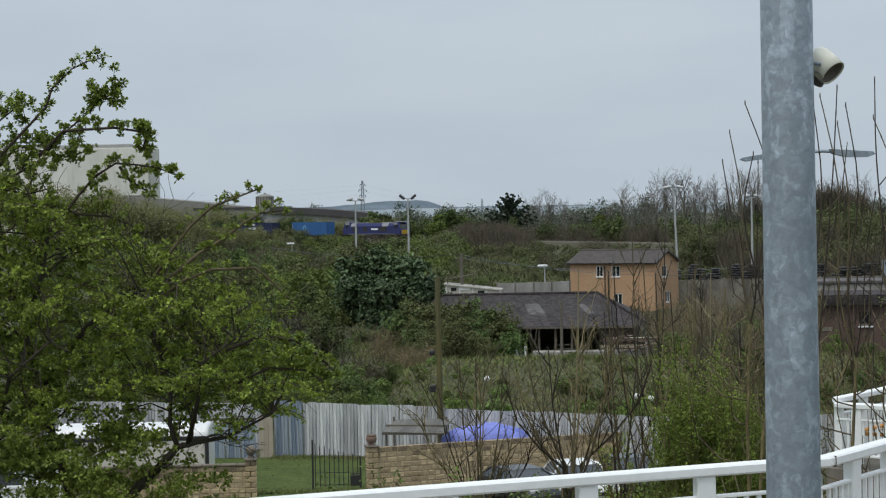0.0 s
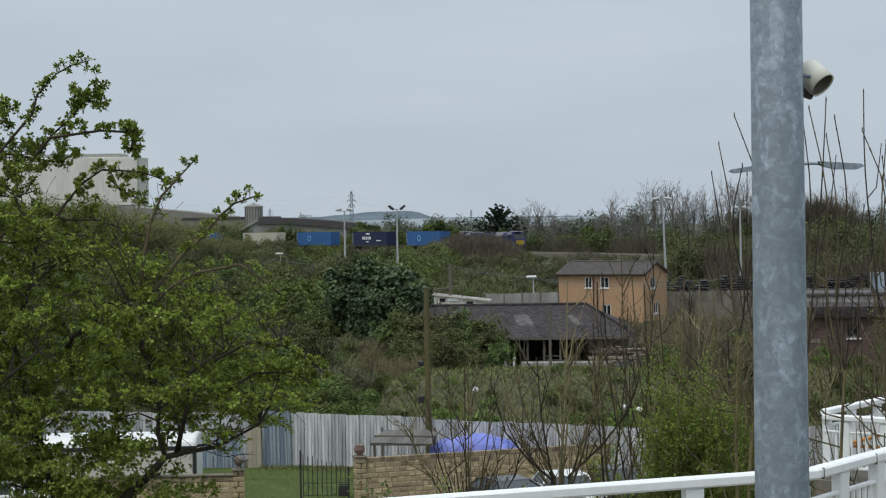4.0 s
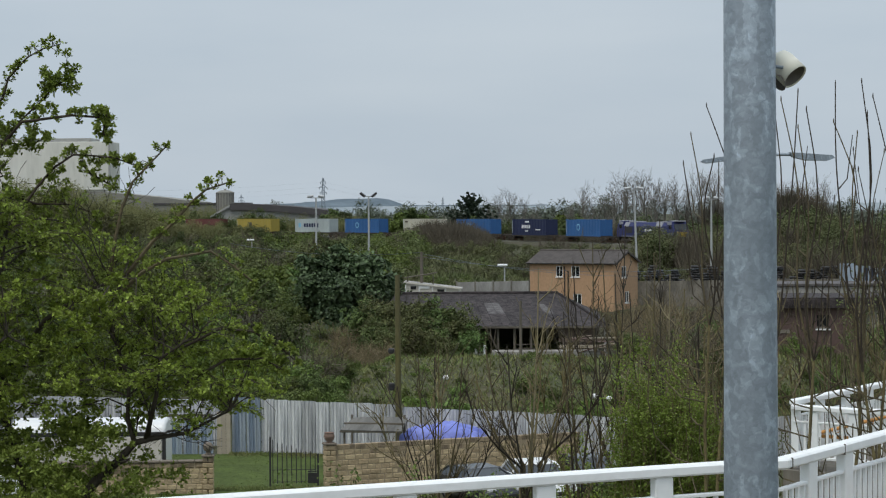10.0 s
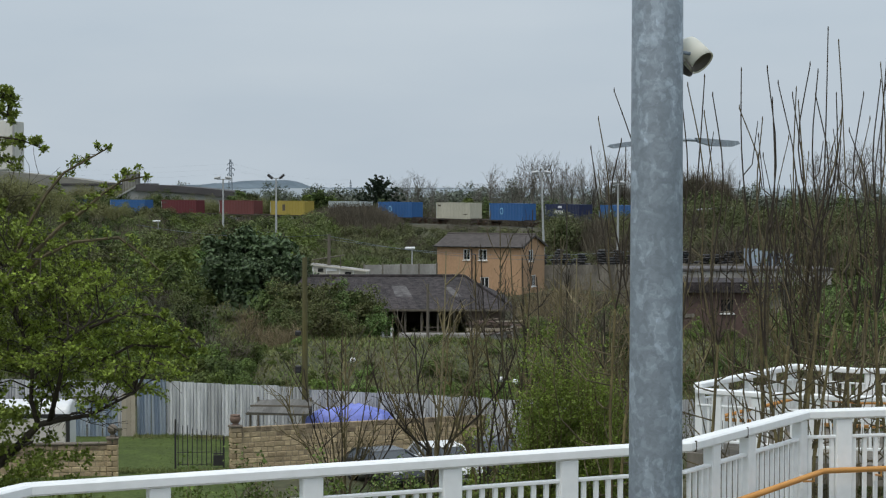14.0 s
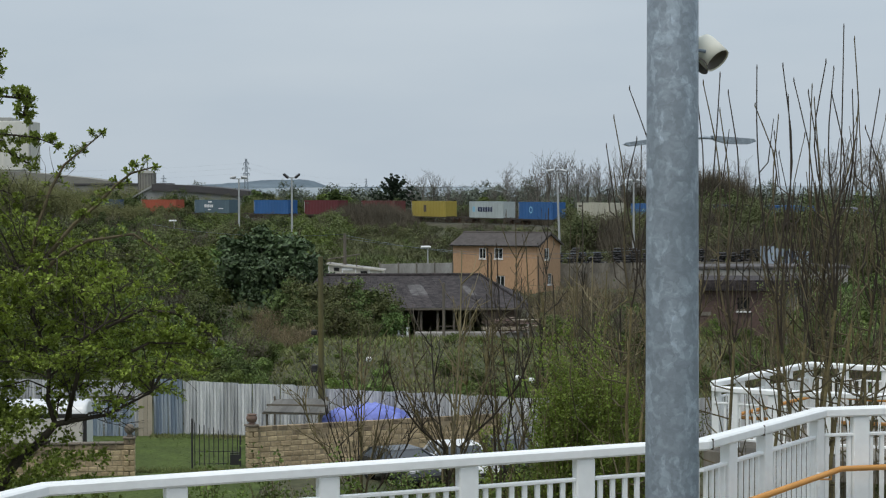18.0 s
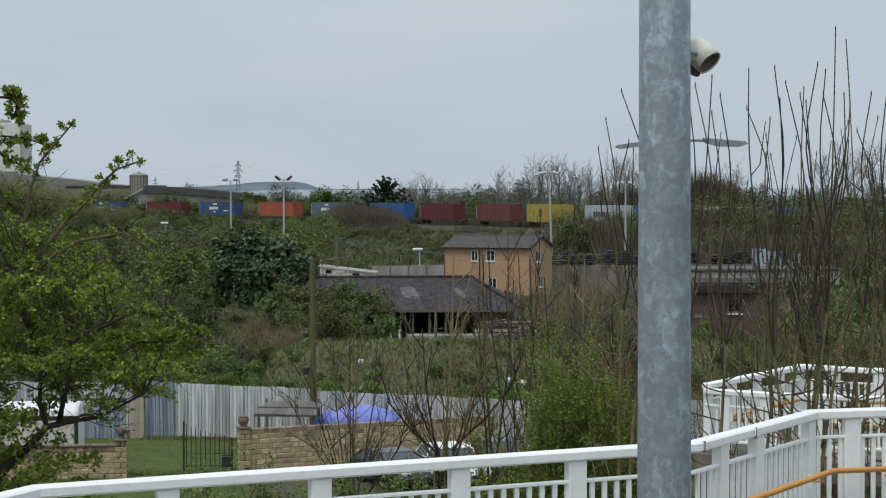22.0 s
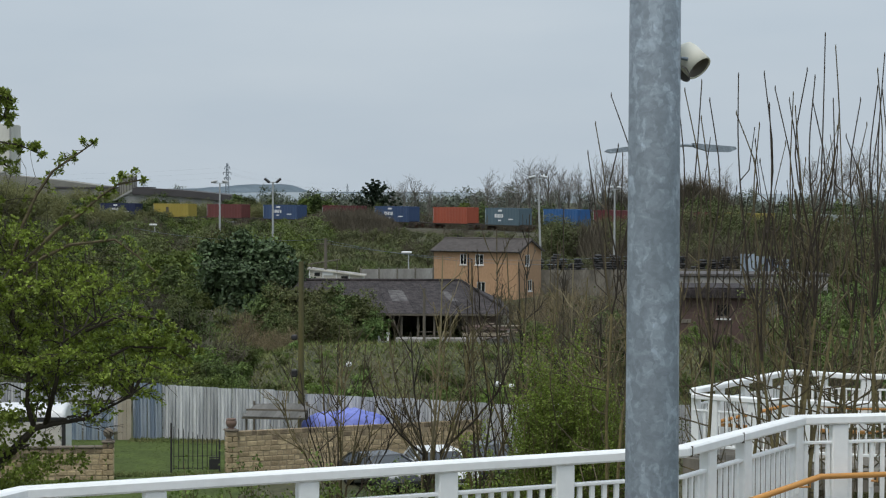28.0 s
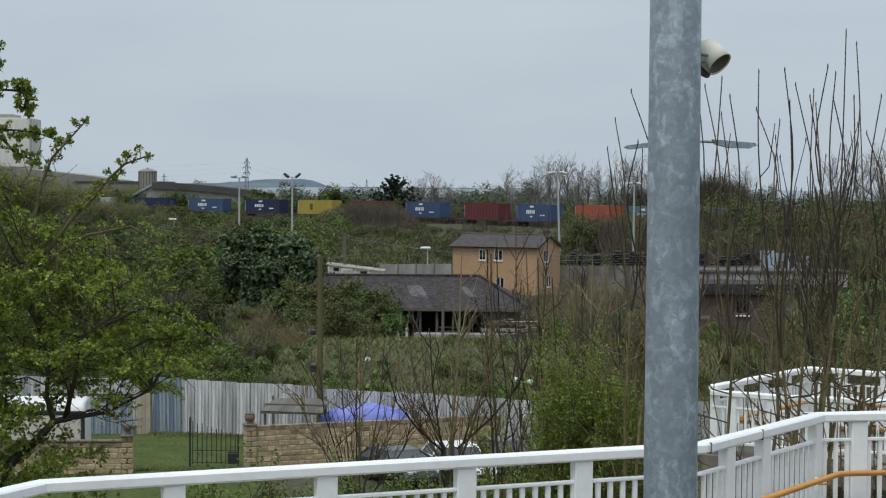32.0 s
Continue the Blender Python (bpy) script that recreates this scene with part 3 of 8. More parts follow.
# ---------------------------------------------------------------- silo works
def silo_works():
    z0 = 2.5
    s = thing("storage_silo", -159.5, 600, z0, 0, "tall stained pale block-shaped silo above the scrub", "silo", "silos")
    b = Build()
    b.box((0, -6.5, 14.9), (56.8, 15, 29.8), 0.15)
    part("shell", b, M_SILO, s)
    rim = Build()
    rim.box((-2, -6.5, 30.4), (48.5, 12, 1.2), 0.1)
    part("roof_rim", rim, M_CLAD, s, "grey roof rim")
    for k in range(8):
        rib = Build()
        rib.box((-24 + 6.8 * k, -14.03, 14.8), (0.25, 0.1, 29.4))
        part("seam", rib, M_SILO, s)
    edge = Build()
    edge.box((28.3, -13.9, 14.8), (0.6, 0.6, 29.5), 0.05)
    part("corner_trim", edge, M_CLAD, s, "grey corner strip")
    s2 = thing("storage_silo", -203, 612, z0, 0, "tall stained pale concrete silo above the scrub", "silo", "silos")
    b = Build()
    b.lathe((0, 0, 0), [(19, 0), (19, 31.5), (18.5, 31.6), (18.5, 31.0)], 32)
    part("shell", b, M_SILO, s2)
    for k in range(16):
        a = radians(-165 + k * 9.5)
        rib = Build()
        rib.box((19.0 * math.cos(a), 19.0 * math.sin(a), 15), (0.05, 0.05, 30))
        part("seam", rib, M_SILO, s2)
    gantry = thing("roof_gantry", -171, 590, z0 + 31, 0, "grey railed walkway on top of the silo", "gantry")
    for k in range(6):
        p = Build()
        p.box((-5 + k * 2, 0, 2.1), (0.3, 0.3, 4.2), 0.03)
        part("post", p, M_GREYROOF, gantry)
    for zz in (1.4, 2.7, 4.1):
        p = Build()
        p.box((0, 0, zz), (10.6, 0.25, 0.35), 0.03)
        part("rail", p, M_GREYROOF, gantry)
    p = Build()
    p.box((0, 2, 0.2), (11, 4.5, 0.4), 0.05)
    part("floor_plate", p, M_GREYROOF, gantry)
    # annex at the silo's foot
    a = thing("works_annex", -146, 560, z0, 0, "low pale clad annex at the foot of the silo", "industrial building")
    b = Build()
    b.prism([(-9, 0), (9, 0), (9, 13.2), (-9, 14.0)], -24, 20, "x")
    part("wall", b, M_SILO, a)
    b = Build()
    b.box((-2, 0, 14.2), (45, 19, 0.5), 0.05)
    part("roof", b, M_SILO, a)
    for k in range(9):
        p = Build()
        p.box((-20 + 4.6 * k, -9.15, 6.8), (0.3, 0.3, 13.2), 0.03)
        part("seam", p, M_SILO, a)
    # long pale shed
    a = thing("works_shed", -106, 520, z0, 0, "long low brown-grey shed beside the silo works", "industrial building")
    b = Build()
    b.prism([(-24, 0), (16.5, 0), (16.5, 10.0), (6, 11.4), (-10, 13.0), (-24, 13.4)], -10, 12, "y")
    part("wall", b, M_CLADDULL, a)
    for k in range(10):
        p = Build()
        p.box((-22 + 4 * k, -10.1, 5), (0.25, 0.25, 9.6), 0.03)
        part("seam", p, M_CLADDULL, a)
    a = thing("works_shed", -85, 492, z0, 0, "grey flat-roofed shed behind the scrub", "industrial building")
    b = Build()
    b.box((0, 0, 4.6), (24, 14, 9.2), 0.1)
    part("wall", b, M_CLADDULL, a)
    b = Build()
    b.box((0, 0, 9.45), (24.6, 14.6, 0.5), 0.05)
    part("roof", b, M_GREYROOF, a)
    for k in range(2):
        p = Build()
        p.box((6 - 9 * k, -7.2, 8.4), (0.7, 0.3, 1.5), 0.03)
        part("roof_vent", p, M_BLACK, a)
    # round tank
    t = thing("storage_tank", -72.6, 452, z0, 0, "round grey corrugated tank with a low domed top", "tank")
    b = Build()
    b.lathe((0, 0, 0), [(2.2, 0), (2.2, 12.0)], 24)
    part("shell", b, M_CLADDULL, t)
    b = Build()
    b.lathe((0, 0, 12.0), [(2.28, -0.15), (2.28, 0.1), (1.2, 0.55), (0.3, 0.7), (0.3, 0.9)], 24)
    part("dome", b, M_CLADDULL, t)
    for k in range(9):
        an = radians(-165 + 19 * k)
        p = Build()
        p.box((2.22 * math.cos(an), 2.22 * math.sin(an), 6), (0.12, 0.12, 11.8), 0.02)
        part("seam", p, M_GREYROOF, t)
    # warehouse with a curved roof
    w = thing("warehouse", -57.0, 440, z0, 0, "pale warehouse with a dark curved sheet roof", "warehouse")
    n = 10
    x0, x1 = -12.5, 10.8
    top = [(x0 + (x1 - x0) * i / n, 9.3 - 1.7 * (i / n) ** 1.7) for i in range(n + 1)]
    b = Build()
    b.prism([(x0 - 3.5, 0), (x1 - 0.6, 0), (x1 - 0.6, top[-1][1] - 0.5)] + [(x, z - 0.35) for x, z in reversed(top[:-1])] + [(x0 - 3.5, 7.0)], 0, 26, "y")
    part("wall", b, M_CLAD, w)
    for i in range(n):
        p = Build()
        (xa, za), (xb, zb) = top[i], top[i + 1]
        p.prism([(xa, za - 1.6), (xb, zb - 1.5), (xb, zb), (xa, za)], -0.8, 26.5, "y")
        part("roof_sheet", p, M_GREYROOF, w)
    g = Build()
    g.prism([(-17.5, 6.2), (-12.4, 9.1), (-12.4, 8.6), (-17.5, 5.8)], -0.6, 26.2, "y")
    part("roof_sheet", g, M_CLAD, w, "pale sloping roof sheet")


silo_works()


# ---------------------------------------------------------------- tall lamp masts
def lamp_mast(x, y, h, label, twin=True, dark=False, lean=0.0, hz=0.0, head_size=1.0):
    z = land_at(x, y) - 0.3
    p = thing("lamp_mast", x, y, z, hz, label, "lamp post", "lamp masts")
    col = Build()
    col.tube([(0, 0, 0), (lean * 0.5 * h, 0, h * 0.5), (lean * h, 0, h)], [0.16, 0.13, 0.1], 8)
    part("column", col, M_LAMPCOL, p)
    bar = Build()
    bar.box((lean * h, 0, h + 0.03), (1.7 * head_size, 0.12, 0.1), 0.02)
    part("crossbar", bar, M_LAMPCOL, p)
    for s in (-1, 1):
        hd = Build()
        hd.box((0, 0, 0), (0.85 * head_size, 0.6, 0.26), 0.06)
        me = hd.mesh("floodlight", M_BLACK if dark else M_LAMPCOL)
        o = part("floodlight", me, None, p)
        o.matrix_basis = pose(lean * h + s * 0.75 * head_size, -0.1, h + 0.24, 12, -s * (38 if dark else -10), 0)
    return p


M_LAMPCOL = material("pale_grey_lamp_steel", (0.42, 0.43, 0.42), 0.6, (0.35, 0.36, 0.36), 1.0, 0.6, fine=0.05)
lamp_mast(-27.8, 250, 12.25 - land_at(-27.8, 250), "pale grey lamp mast with two flat lamps above the scrub")
lamp_mast(-20.0, 242, 12.35 - land_at(-20.0, 242), "pale lamp mast with two dark tilted lamps above the scrub", dark=True)
lamp_mast(14.1, 226, 12.9, "pale grey leaning lamp mast with a pair of flat lamps", lean=-0.035)
lamp_mast(23.2, 228, 11.6, "pale grey lamp mast with two small lamps behind the saplings", head_size=0.8)
lamp_mast(58.2, 232, 10.6, "pale grey lamp mast with two small lamps behind the saplings", head_size=0.9)


def street_lamp(x, y, h, label):
    z = land_at(x, y) - 0.2
    p = thing("street_lamp", x, y, z, 0, label, "street lamp", "street lamps")
    c = Build()
    c.tube([(0, 0, 0), (0, 0, h * 0.5), (0, 0, h)], [0.1, 0.08, 0.06], 8)
    part("column", c, M_LAMPCOL, p)
    hd = Build()
    hd.box((-0.2, 0, h + 0.08), (1.05, 0.4, 0.24), 0.08)
    part("head", hd, M_UPVC, p, "white lamp head")
    return p


street_lamp(-1.75, 186, 4.2, "short street lamp with a white head beside the yard")
street_lamp(-46, 208, 4.2, "small white street lamp among the bushes")
street_lamp(-37.3, 255, 3.4, "slim pale street lamp among the bushes")


# ---------------------------------------------------------------- yellow house
def window_unit(parent, name, x, y, z, w, h, turn=0.0, panes=2):
    """A casement: frame, sill and dark panes, its back on the wall."""
    o = new(name)
    o.parent = parent
    o.matrix_basis = pose(x, y, z, 0, 0, turn)
    t = 0.07
    fr = Build()
    fr.box((0, 0, h / 2 - t / 2), (w, 0.1, t), 0.01).box((0, 0, -h / 2 + t / 2), (w, 0.1, t), 0.01)
    for k in range(panes + 1):
        fr.box((-w / 2 + t / 2 + k * (w - t) / panes, 0, 0), (t, 0.1, h - 2 * t), 0.01)
    part("window_frame", fr, M_UPVC, o)
    for k in range(panes):
        p = Build()
        p.box((-w / 2 + t / 2 + (k + 0.5) * (w - t) / panes, 0.02, 0), ((w - t) / panes - t, 0.02, h - 2 * t))
        part("pane", p, M_PANE, o)
    s = Build()
    s.box((0, -0.08, -h / 2 - 0.05), (w + 0.14, 0.2, 0.08), 0.015)
    part("window_sill", s, M_UPVC, o)
    return o


def yellow_house():
    L, W, E, R, t = 9.15, 7.0, 5.0, 6.1, 0.25
    h = thing("house", 0.8, 189.6, -0.1, -23.1, "two-storey orange-buff brick house with a brown tiled roof", "house")
    wins = {"front": [(3.25, 4.1, 0.74, 1.1), (5.0, 4.1, 0.92, 1.1), (3.2, 1.3, 0.7, 1.1), (5.2, 1.3, 0.92, 1.1)],
            "side": [(2.65, 4.0, 1.4, 1.15), (3.45, 1.4, 1.3, 1.15)]}

    def wall_with_holes(length, holes, put):
        """A wall in one piece round its openings: a grid whose opening cells are left out, both faces and reveals."""
        us = sorted({0.0, length, *[x - w / 2 for x, z, w, q in holes], *[x + w / 2 for x, z, w, q in holes]})
        zs = sorted({0.0, E, *[z - q / 2 for x, z, w, q in holes], *[z + q / 2 for x, z, w, q in holes]})
        nu, nz = len(us), len(zs)

        def solid(i, j):
            if not (0 <= i < nu - 1 and 0 <= j < nz - 1):
                return False
            u, z = (us[i] + us[i + 1]) / 2, (zs[j] + zs[j + 1]) / 2
            return not any(abs(u - x) < w / 2 and abs(z - c) < q / 2 for x, c, w, q in holes)
        b = Build()
        b.v = [put(u, d, z) for d in (0.0, t) for z in zs for u in us]
        at = lambda d, i, j: d * nu * nz + j * nu + i
        for i in range(nu - 1):
            for j in range(nz - 1):
                if not solid(i, j):
                    continue
                b.f.append((at(0, i, j), at(0, i + 1, j), at(0, i + 1, j + 1), at(0, i, j + 1)))
                b.f.append((at(1, i, j + 1), at(1, i + 1, j + 1), at(1, i + 1, j), at(1, i, j)))
                for (di, dj), (a, c) in (((-1, 0), ((i, j), (i, j + 1))), ((1, 0), ((i + 1, j + 1), (i + 1, j))), ((0, -1), ((i + 1, j), (i, j))), ((0, 1), ((i, j + 1), (i + 1, j + 1)))):
                    if not solid(i + di, j + dj):
                        b.f.append((at(0, *c), at(0, *a), at(1, *a), at(1, *c)))
        return b

    part("wall", wall_with_holes(L, wins["front"], lambda u, d, z: (u, d, z)), M_HBRICK, h)
    part("wall", wall_with_holes(W - 2 * t, wins["side"], lambda u, d, z: (L - d, t + u, z)), M_HBRICK, h)
    b = Build()
    b.box((t / 2, W / 2, E / 2), (t, W - 2 * t, E))
    part("wall", b, M_HBRICK, h)
    b = Build()
    b.box((L / 2, W - t / 2, E / 2), (L, t, E))
    part("wall", b, M_HBRICK, h)
    for x in (t / 2, L - t / 2):
        b = Build()
        b.prism([(0, E), (W, E), (W / 2, R - 0.12)], x - t / 2 + 0.003, x + t / 2 - 0.003, "x")
        part("gable", b, M_HBRICK, h)
    slope = math.atan2(R - E, W / 2)
    for side in (0, 1):
        m = pose(L / 2, W / 2, R + 0.02) @ pose(0, 0, 0, 0, 0, 180 * side) @ pose(0, 0, 0, math.degrees(slope), 0, 0)
        run = (W / 2 + 0.35) / math.cos(slope)
        rows, cols = 9, 24
        base = Build()
        base.box((0, -run / 2, -0.06), (L + 0.5, run, 0.06))
        o = part("roof_deck", base, M_TILE, h)
        o.matrix_basis = m
        tile = Build()
        tile.box((0, 0, 0), ((L + 0.56) / cols - 0.015, run / rows + 0.06, 0.035), 0.008)
        me = tile.mesh("tile", M_TILE)
        for r in range(rows):
            for c in range(cols):
                o = part("tile", me, None, h)
                o.matrix_basis = m @ pose(-(L + 0.56) / 2 + (c + 0.5) * (L + 0.56) / cols, -run * (r + 0.5) / rows, 0.0 + 0.012 * random.random(), 2.2, 0, 0)
    b = Build()
    b.tube([(-0.28, W / 2, R + 0.05), (L + 0.28, W / 2, R + 0.05)], [0.11, 0.11], 8)
    part("ridge", b, M_TILE, h)
    b = Build()
    b.box((L / 2, -0.3, E - 0.08), (L + 0.5, 0.04, 0.09), 0.01)
    part("fascia", b, M_UPVC, h)
    b = Build()
    b.tube([(-0.2, -0.37, E - 0.06), (L + 0.2, -0.37, E - 0.06)], [0.07, 0.07], 8)
    part("gutter", b, M_PALE, h)
    for side in (-1, 1):
        b = Build()
        b.beam((L + 0.26, W / 2 + side * (W / 2 + 0.35), E - 0.22), (L + 0.26, W / 2, R - 0.06), 0.05, 0.18)
        part("bargeboard", b, M_TILE, h)
    for x, z0, z1 in ((3.85, 1.0, 4.6), (4.25, 2.2, 4.1)):
        b = Build()
        b.tube([(x - 0.3, -0.3, z1 + 0.12), (x, -0.1, z1), (x, -0.1, z0), (x, -0.1, 0.2)], [0.055] * 4, 7)
        part("downpipe", b, M_BLACK, h)
    for x, z, w, q in wins["front"]:
        window_unit(h, "window", x, 0.08, z, w, q, 0)
    for yy, z, w, q in wins["side"]:
        window_unit(h, "window", L - 0.08, t + yy, z, w, q, 90)
    b = Build()
    b.tube([(1.0, W / 2 + 0.6, R), (1.0, W / 2 + 0.6, R + 0.35)], [0.07, 0.06], 8)
    b.tube([(1.4, W / 2 + 0.6, R), (1.4, W / 2 + 0.6, R + 0.3)], [0.07, 0.06], 8)
    part("vent_pipe", b, M_BLACK, h)
    b = Build()
    b.box((L / 2, W / 2, 0.03), (L - 0.6, W - 0.6, 0.06))
    b.box((L / 2, W / 2, 2.45), (L - 0.6, W - 0.6, 0.2))
    part("floor", b, M_CONCRETE, h)


yellow_house()


# ---------------------------------------------------------------- open-fronted barn
def barn():
    z0 = land_at(0, 130) - 0.2
    b0 = thing("barn", 0, 130, z0, 0, "low open-fronted barn under a dark patched sheet roof", "barn")
    E, R = 2.2 - z0, 4.12 - z0
    xl, xr, yf, yb = -10.6, 6.0, 0.0, 16.0
    rl, rr, yr = -9.4, 2.6, 8.0
    # roof sheets: the front slope in columns and two rows
    n = 25
    for k in range(n):
        for row in range(3):
            a0, a1 = row / 3, (row + 1) / 3
            def pt(u, a):
                xe, xg = xl + (xr - xl) * u, rl + (rr - rl) * u
                return (xe + (xg - xe) * a, yf - 0.4 + (yr - yf + 0.4) * a, E + (R - E) * a)
            u0, u1 = k / n, (k + 1) / n - 0.0006
            lift = 0.04 - 0.01 * row + 0.012 * random.random()
            q = [pt(u0, a0), pt(u1, a0), pt(u1, min(1, a1 + 0.03)), pt(u0, min(1, a1 + 0.03))]
            q2 = [(x, y, z + lift) for x, y, z in q]
            b = Build()
            b.add([(x, y, z - 0.02) for x, y, z in q] + q2, [(3, 2, 1, 0), (4, 5, 6, 7), (0, 1, 5, 4), (1, 2, 6, 5), (2, 3, 7, 6), (3, 0, 4, 7)])
            pale = (k, row) in ((13, 1), (14, 1), (20, 1))
            part("roof_sheet", b, M_PALE if pale else M_SLATE, b0, "pale patched roof sheet" if pale else "")
    for pts in ([(xr, yf - 0.4, E), (xr, yb, E), (rr, yr, R)], [(xl, yb, E), (xl, yf - 0.4, E), (rl, yr, R)]):
        b = Build()
        b.add(pts + [(x, y, z + 0.06) for x, y, z in pts], [(2, 1, 0), (3, 4, 5), (0, 1, 4, 3), (1, 2, 5, 4), (2, 0, 3, 5)])
        part("hip_slope", b, M_SLATE, b0)
    b = Build()
    b.add([(xl, yb, E), (xr, yb, E), (rr, yr, R), (rl, yr, R)], [(0, 1, 2, 3)])
    b.add([(xl, yb, E - 0.06), (xr, yb, E - 0.06), (rr, yr, R - 0.06), (rl, yr, R - 0.06)], [(3, 2, 1, 0)])
    part("back_slope", b, M_SLATE, b0)
    b = Build()
    b.tube([(rl, yr, R + 0.05), (rr, yr, R + 0.05), (xr, yf - 0.4, E + 0.08)], [0.13, 0.13, 0.1], 8)
    part("ridge", b, M_SLATE, b0)
    b = Build()
    b.box(((xl + xr) / 2, yf - 0.42, E - 0.05), (xr - xl, 0.06, 0.14), 0.01)
    part("fascia", b, M_WOOD, b0, "dark eaves board")
    for x in (-3.0, -1.7, -0.55, 0.6, 1.75, 2.9, 4.1, 5.8):
        b = Build()
        b.box((x, 0, E / 2 - 0.05), (0.16, 0.16, E - 0.1), 0.02)
        part("post", b, M_WOOD if x < 5 else M_PALEWALL, b0)
    b = Build()
    b.box((-6.7, 0.2, E / 2 - 0.1), (7.2, 0.2, E - 0.2))
    part("front_wall", b, M_WOOD, b0, "weathered boarding")
    b = Build()
    b.box((3.9, 0.25, (E - 0.1) / 2), (2.3, 0.2, E - 0.25))
    part("front_wall", b, M_BROWNBOARD, b0, "weathered boarding")
    for k in range(3):
        b = Build()
        b.box((4.2, -0.05 - 0.02 * k, 0.5 + 0.45 * k), (3.3, 0.05, 0.22), 0.01)
        part("board", b, M_BROWNBOARD if k != 1 else M_BEIGE, b0)
    for k in range(4):
        b = Build()
        b.box((0.6, 0.1 + 0.01 * k, 0.25 + 0.28 * k), (2.2, 0.05, 0.08), 0.01)
        part("rail", b, M_WOOD, b0)
    b = Build()
    b.box(((xl + xr) / 2, yb - 0.2, E / 2), (xr - xl - 0.1, 0.2, E - 0.1))
    b.box((xl + 0.1, yb / 2, E / 2), (0.2, yb - 0.6, E - 0.1))
    part("back_wall", b, M_WOOD, b0)
    b = Build()
    b.box((1.6, -0.7, 0.42 - z0), (7.6, 1.3, 0.3), 0.04).box((1.6, -0.7, 0.1 - z0 / 2), (7.4, 1.2, 0.4 - z0))
    part("step", b, M_PALEWALL, b0, "pale concrete apron")


barn()


def fallen_boards():
    rng = random.Random(21)
    for k in range(13):
        b = Build()
        b.box((0, 0, 0), (rng.uniform(1.2, 2.6), 0.16, 0.035), 0.008)
        o = part("fallen_board", b, (M_BROWNBOARD, M_REDBRICK, M_BEIGE)[k % 3 if k % 4 else 0], None)
        o.matrix_basis = pose(4.9 + rng.uniform(-1.3, 1.3), 128.6 + rng.uniform(-0.5, 0.3), 0.66 + 0.075 * k, rng.uniform(-25, 25), rng.uniform(-16, 12), rng.uniform(-20, 20))
        tagged(o, "weathered brown board in a heap before the barn", "board", "fallen boards")


fallen_boards()


def scrap_boards():
    for x, y, w, h, lean, turn in ((-3.3, 128.6, 0.3, 0.8, 24, 30), (-2.6, 128.9, 0.22, 0.7, -20, 10), (-2.95, 128.3, 0.6, 0.22, 40, -20)):
        b = Build()
        b.box((0, 0, h / 2), (w, 0.05, h), 0.01)
        o = part("white_board", b, M_UPVC, None)
        o.matrix_basis = pose(x, y, land_at(x, y) + 0.35, lean, 0, turn)
        tagged(o, "broken white board leaning by the barn", "board", "broken boards")


scrap_boards()


# ---------------------------------------------------------------- yard behind the barn
def panel_wall(x0, y0, x1, y1, h, n, label, mat=None):
    """Concrete panels between posts."""
    z = min(land_at(x0, y0), land_at(x1, y1)) - 0.3
    ang = math.degrees(math.atan2(y1 - y0, x1 - x0))
    w = thing("panel_wall", x0, y0, z, ang, label, "wall", kind="structure")
    length = math.hypot(x1 - x0, y1 - y0)
    for k in range(n):
        for r in range(3):
            b = Build()
            b.box(((k + 0.5) * length / n, 0, (r + 0.5) * h / 3), (length / n - 0.16, 0.08, h / 3 - 0.015), 0.01)
            part("panel", b, mat or M_CONCRETE, w)
    for k in range(n + 1):
        b = Build()
        b.box((k * length / n, 0, h / 2 + 0.05), (0.15, 0.15, h + 0.1), 0.02)
        part("post", b, M_CONCRETE, w)
    return w


panel_wall(-6.2, 176, 0.7, 178.5, 3.65, 4, "pale weathered concrete panel wall behind the barn", M_PALEWALL)
panel_wall(11.9, 195, 22, 197, 3.0, 6, "grey weathered concrete panel wall beside the house")
panel_wall(22.2, 197, 35.5, 199, 3.0, 8, "grey weathered concrete panel wall behind the brick shed")


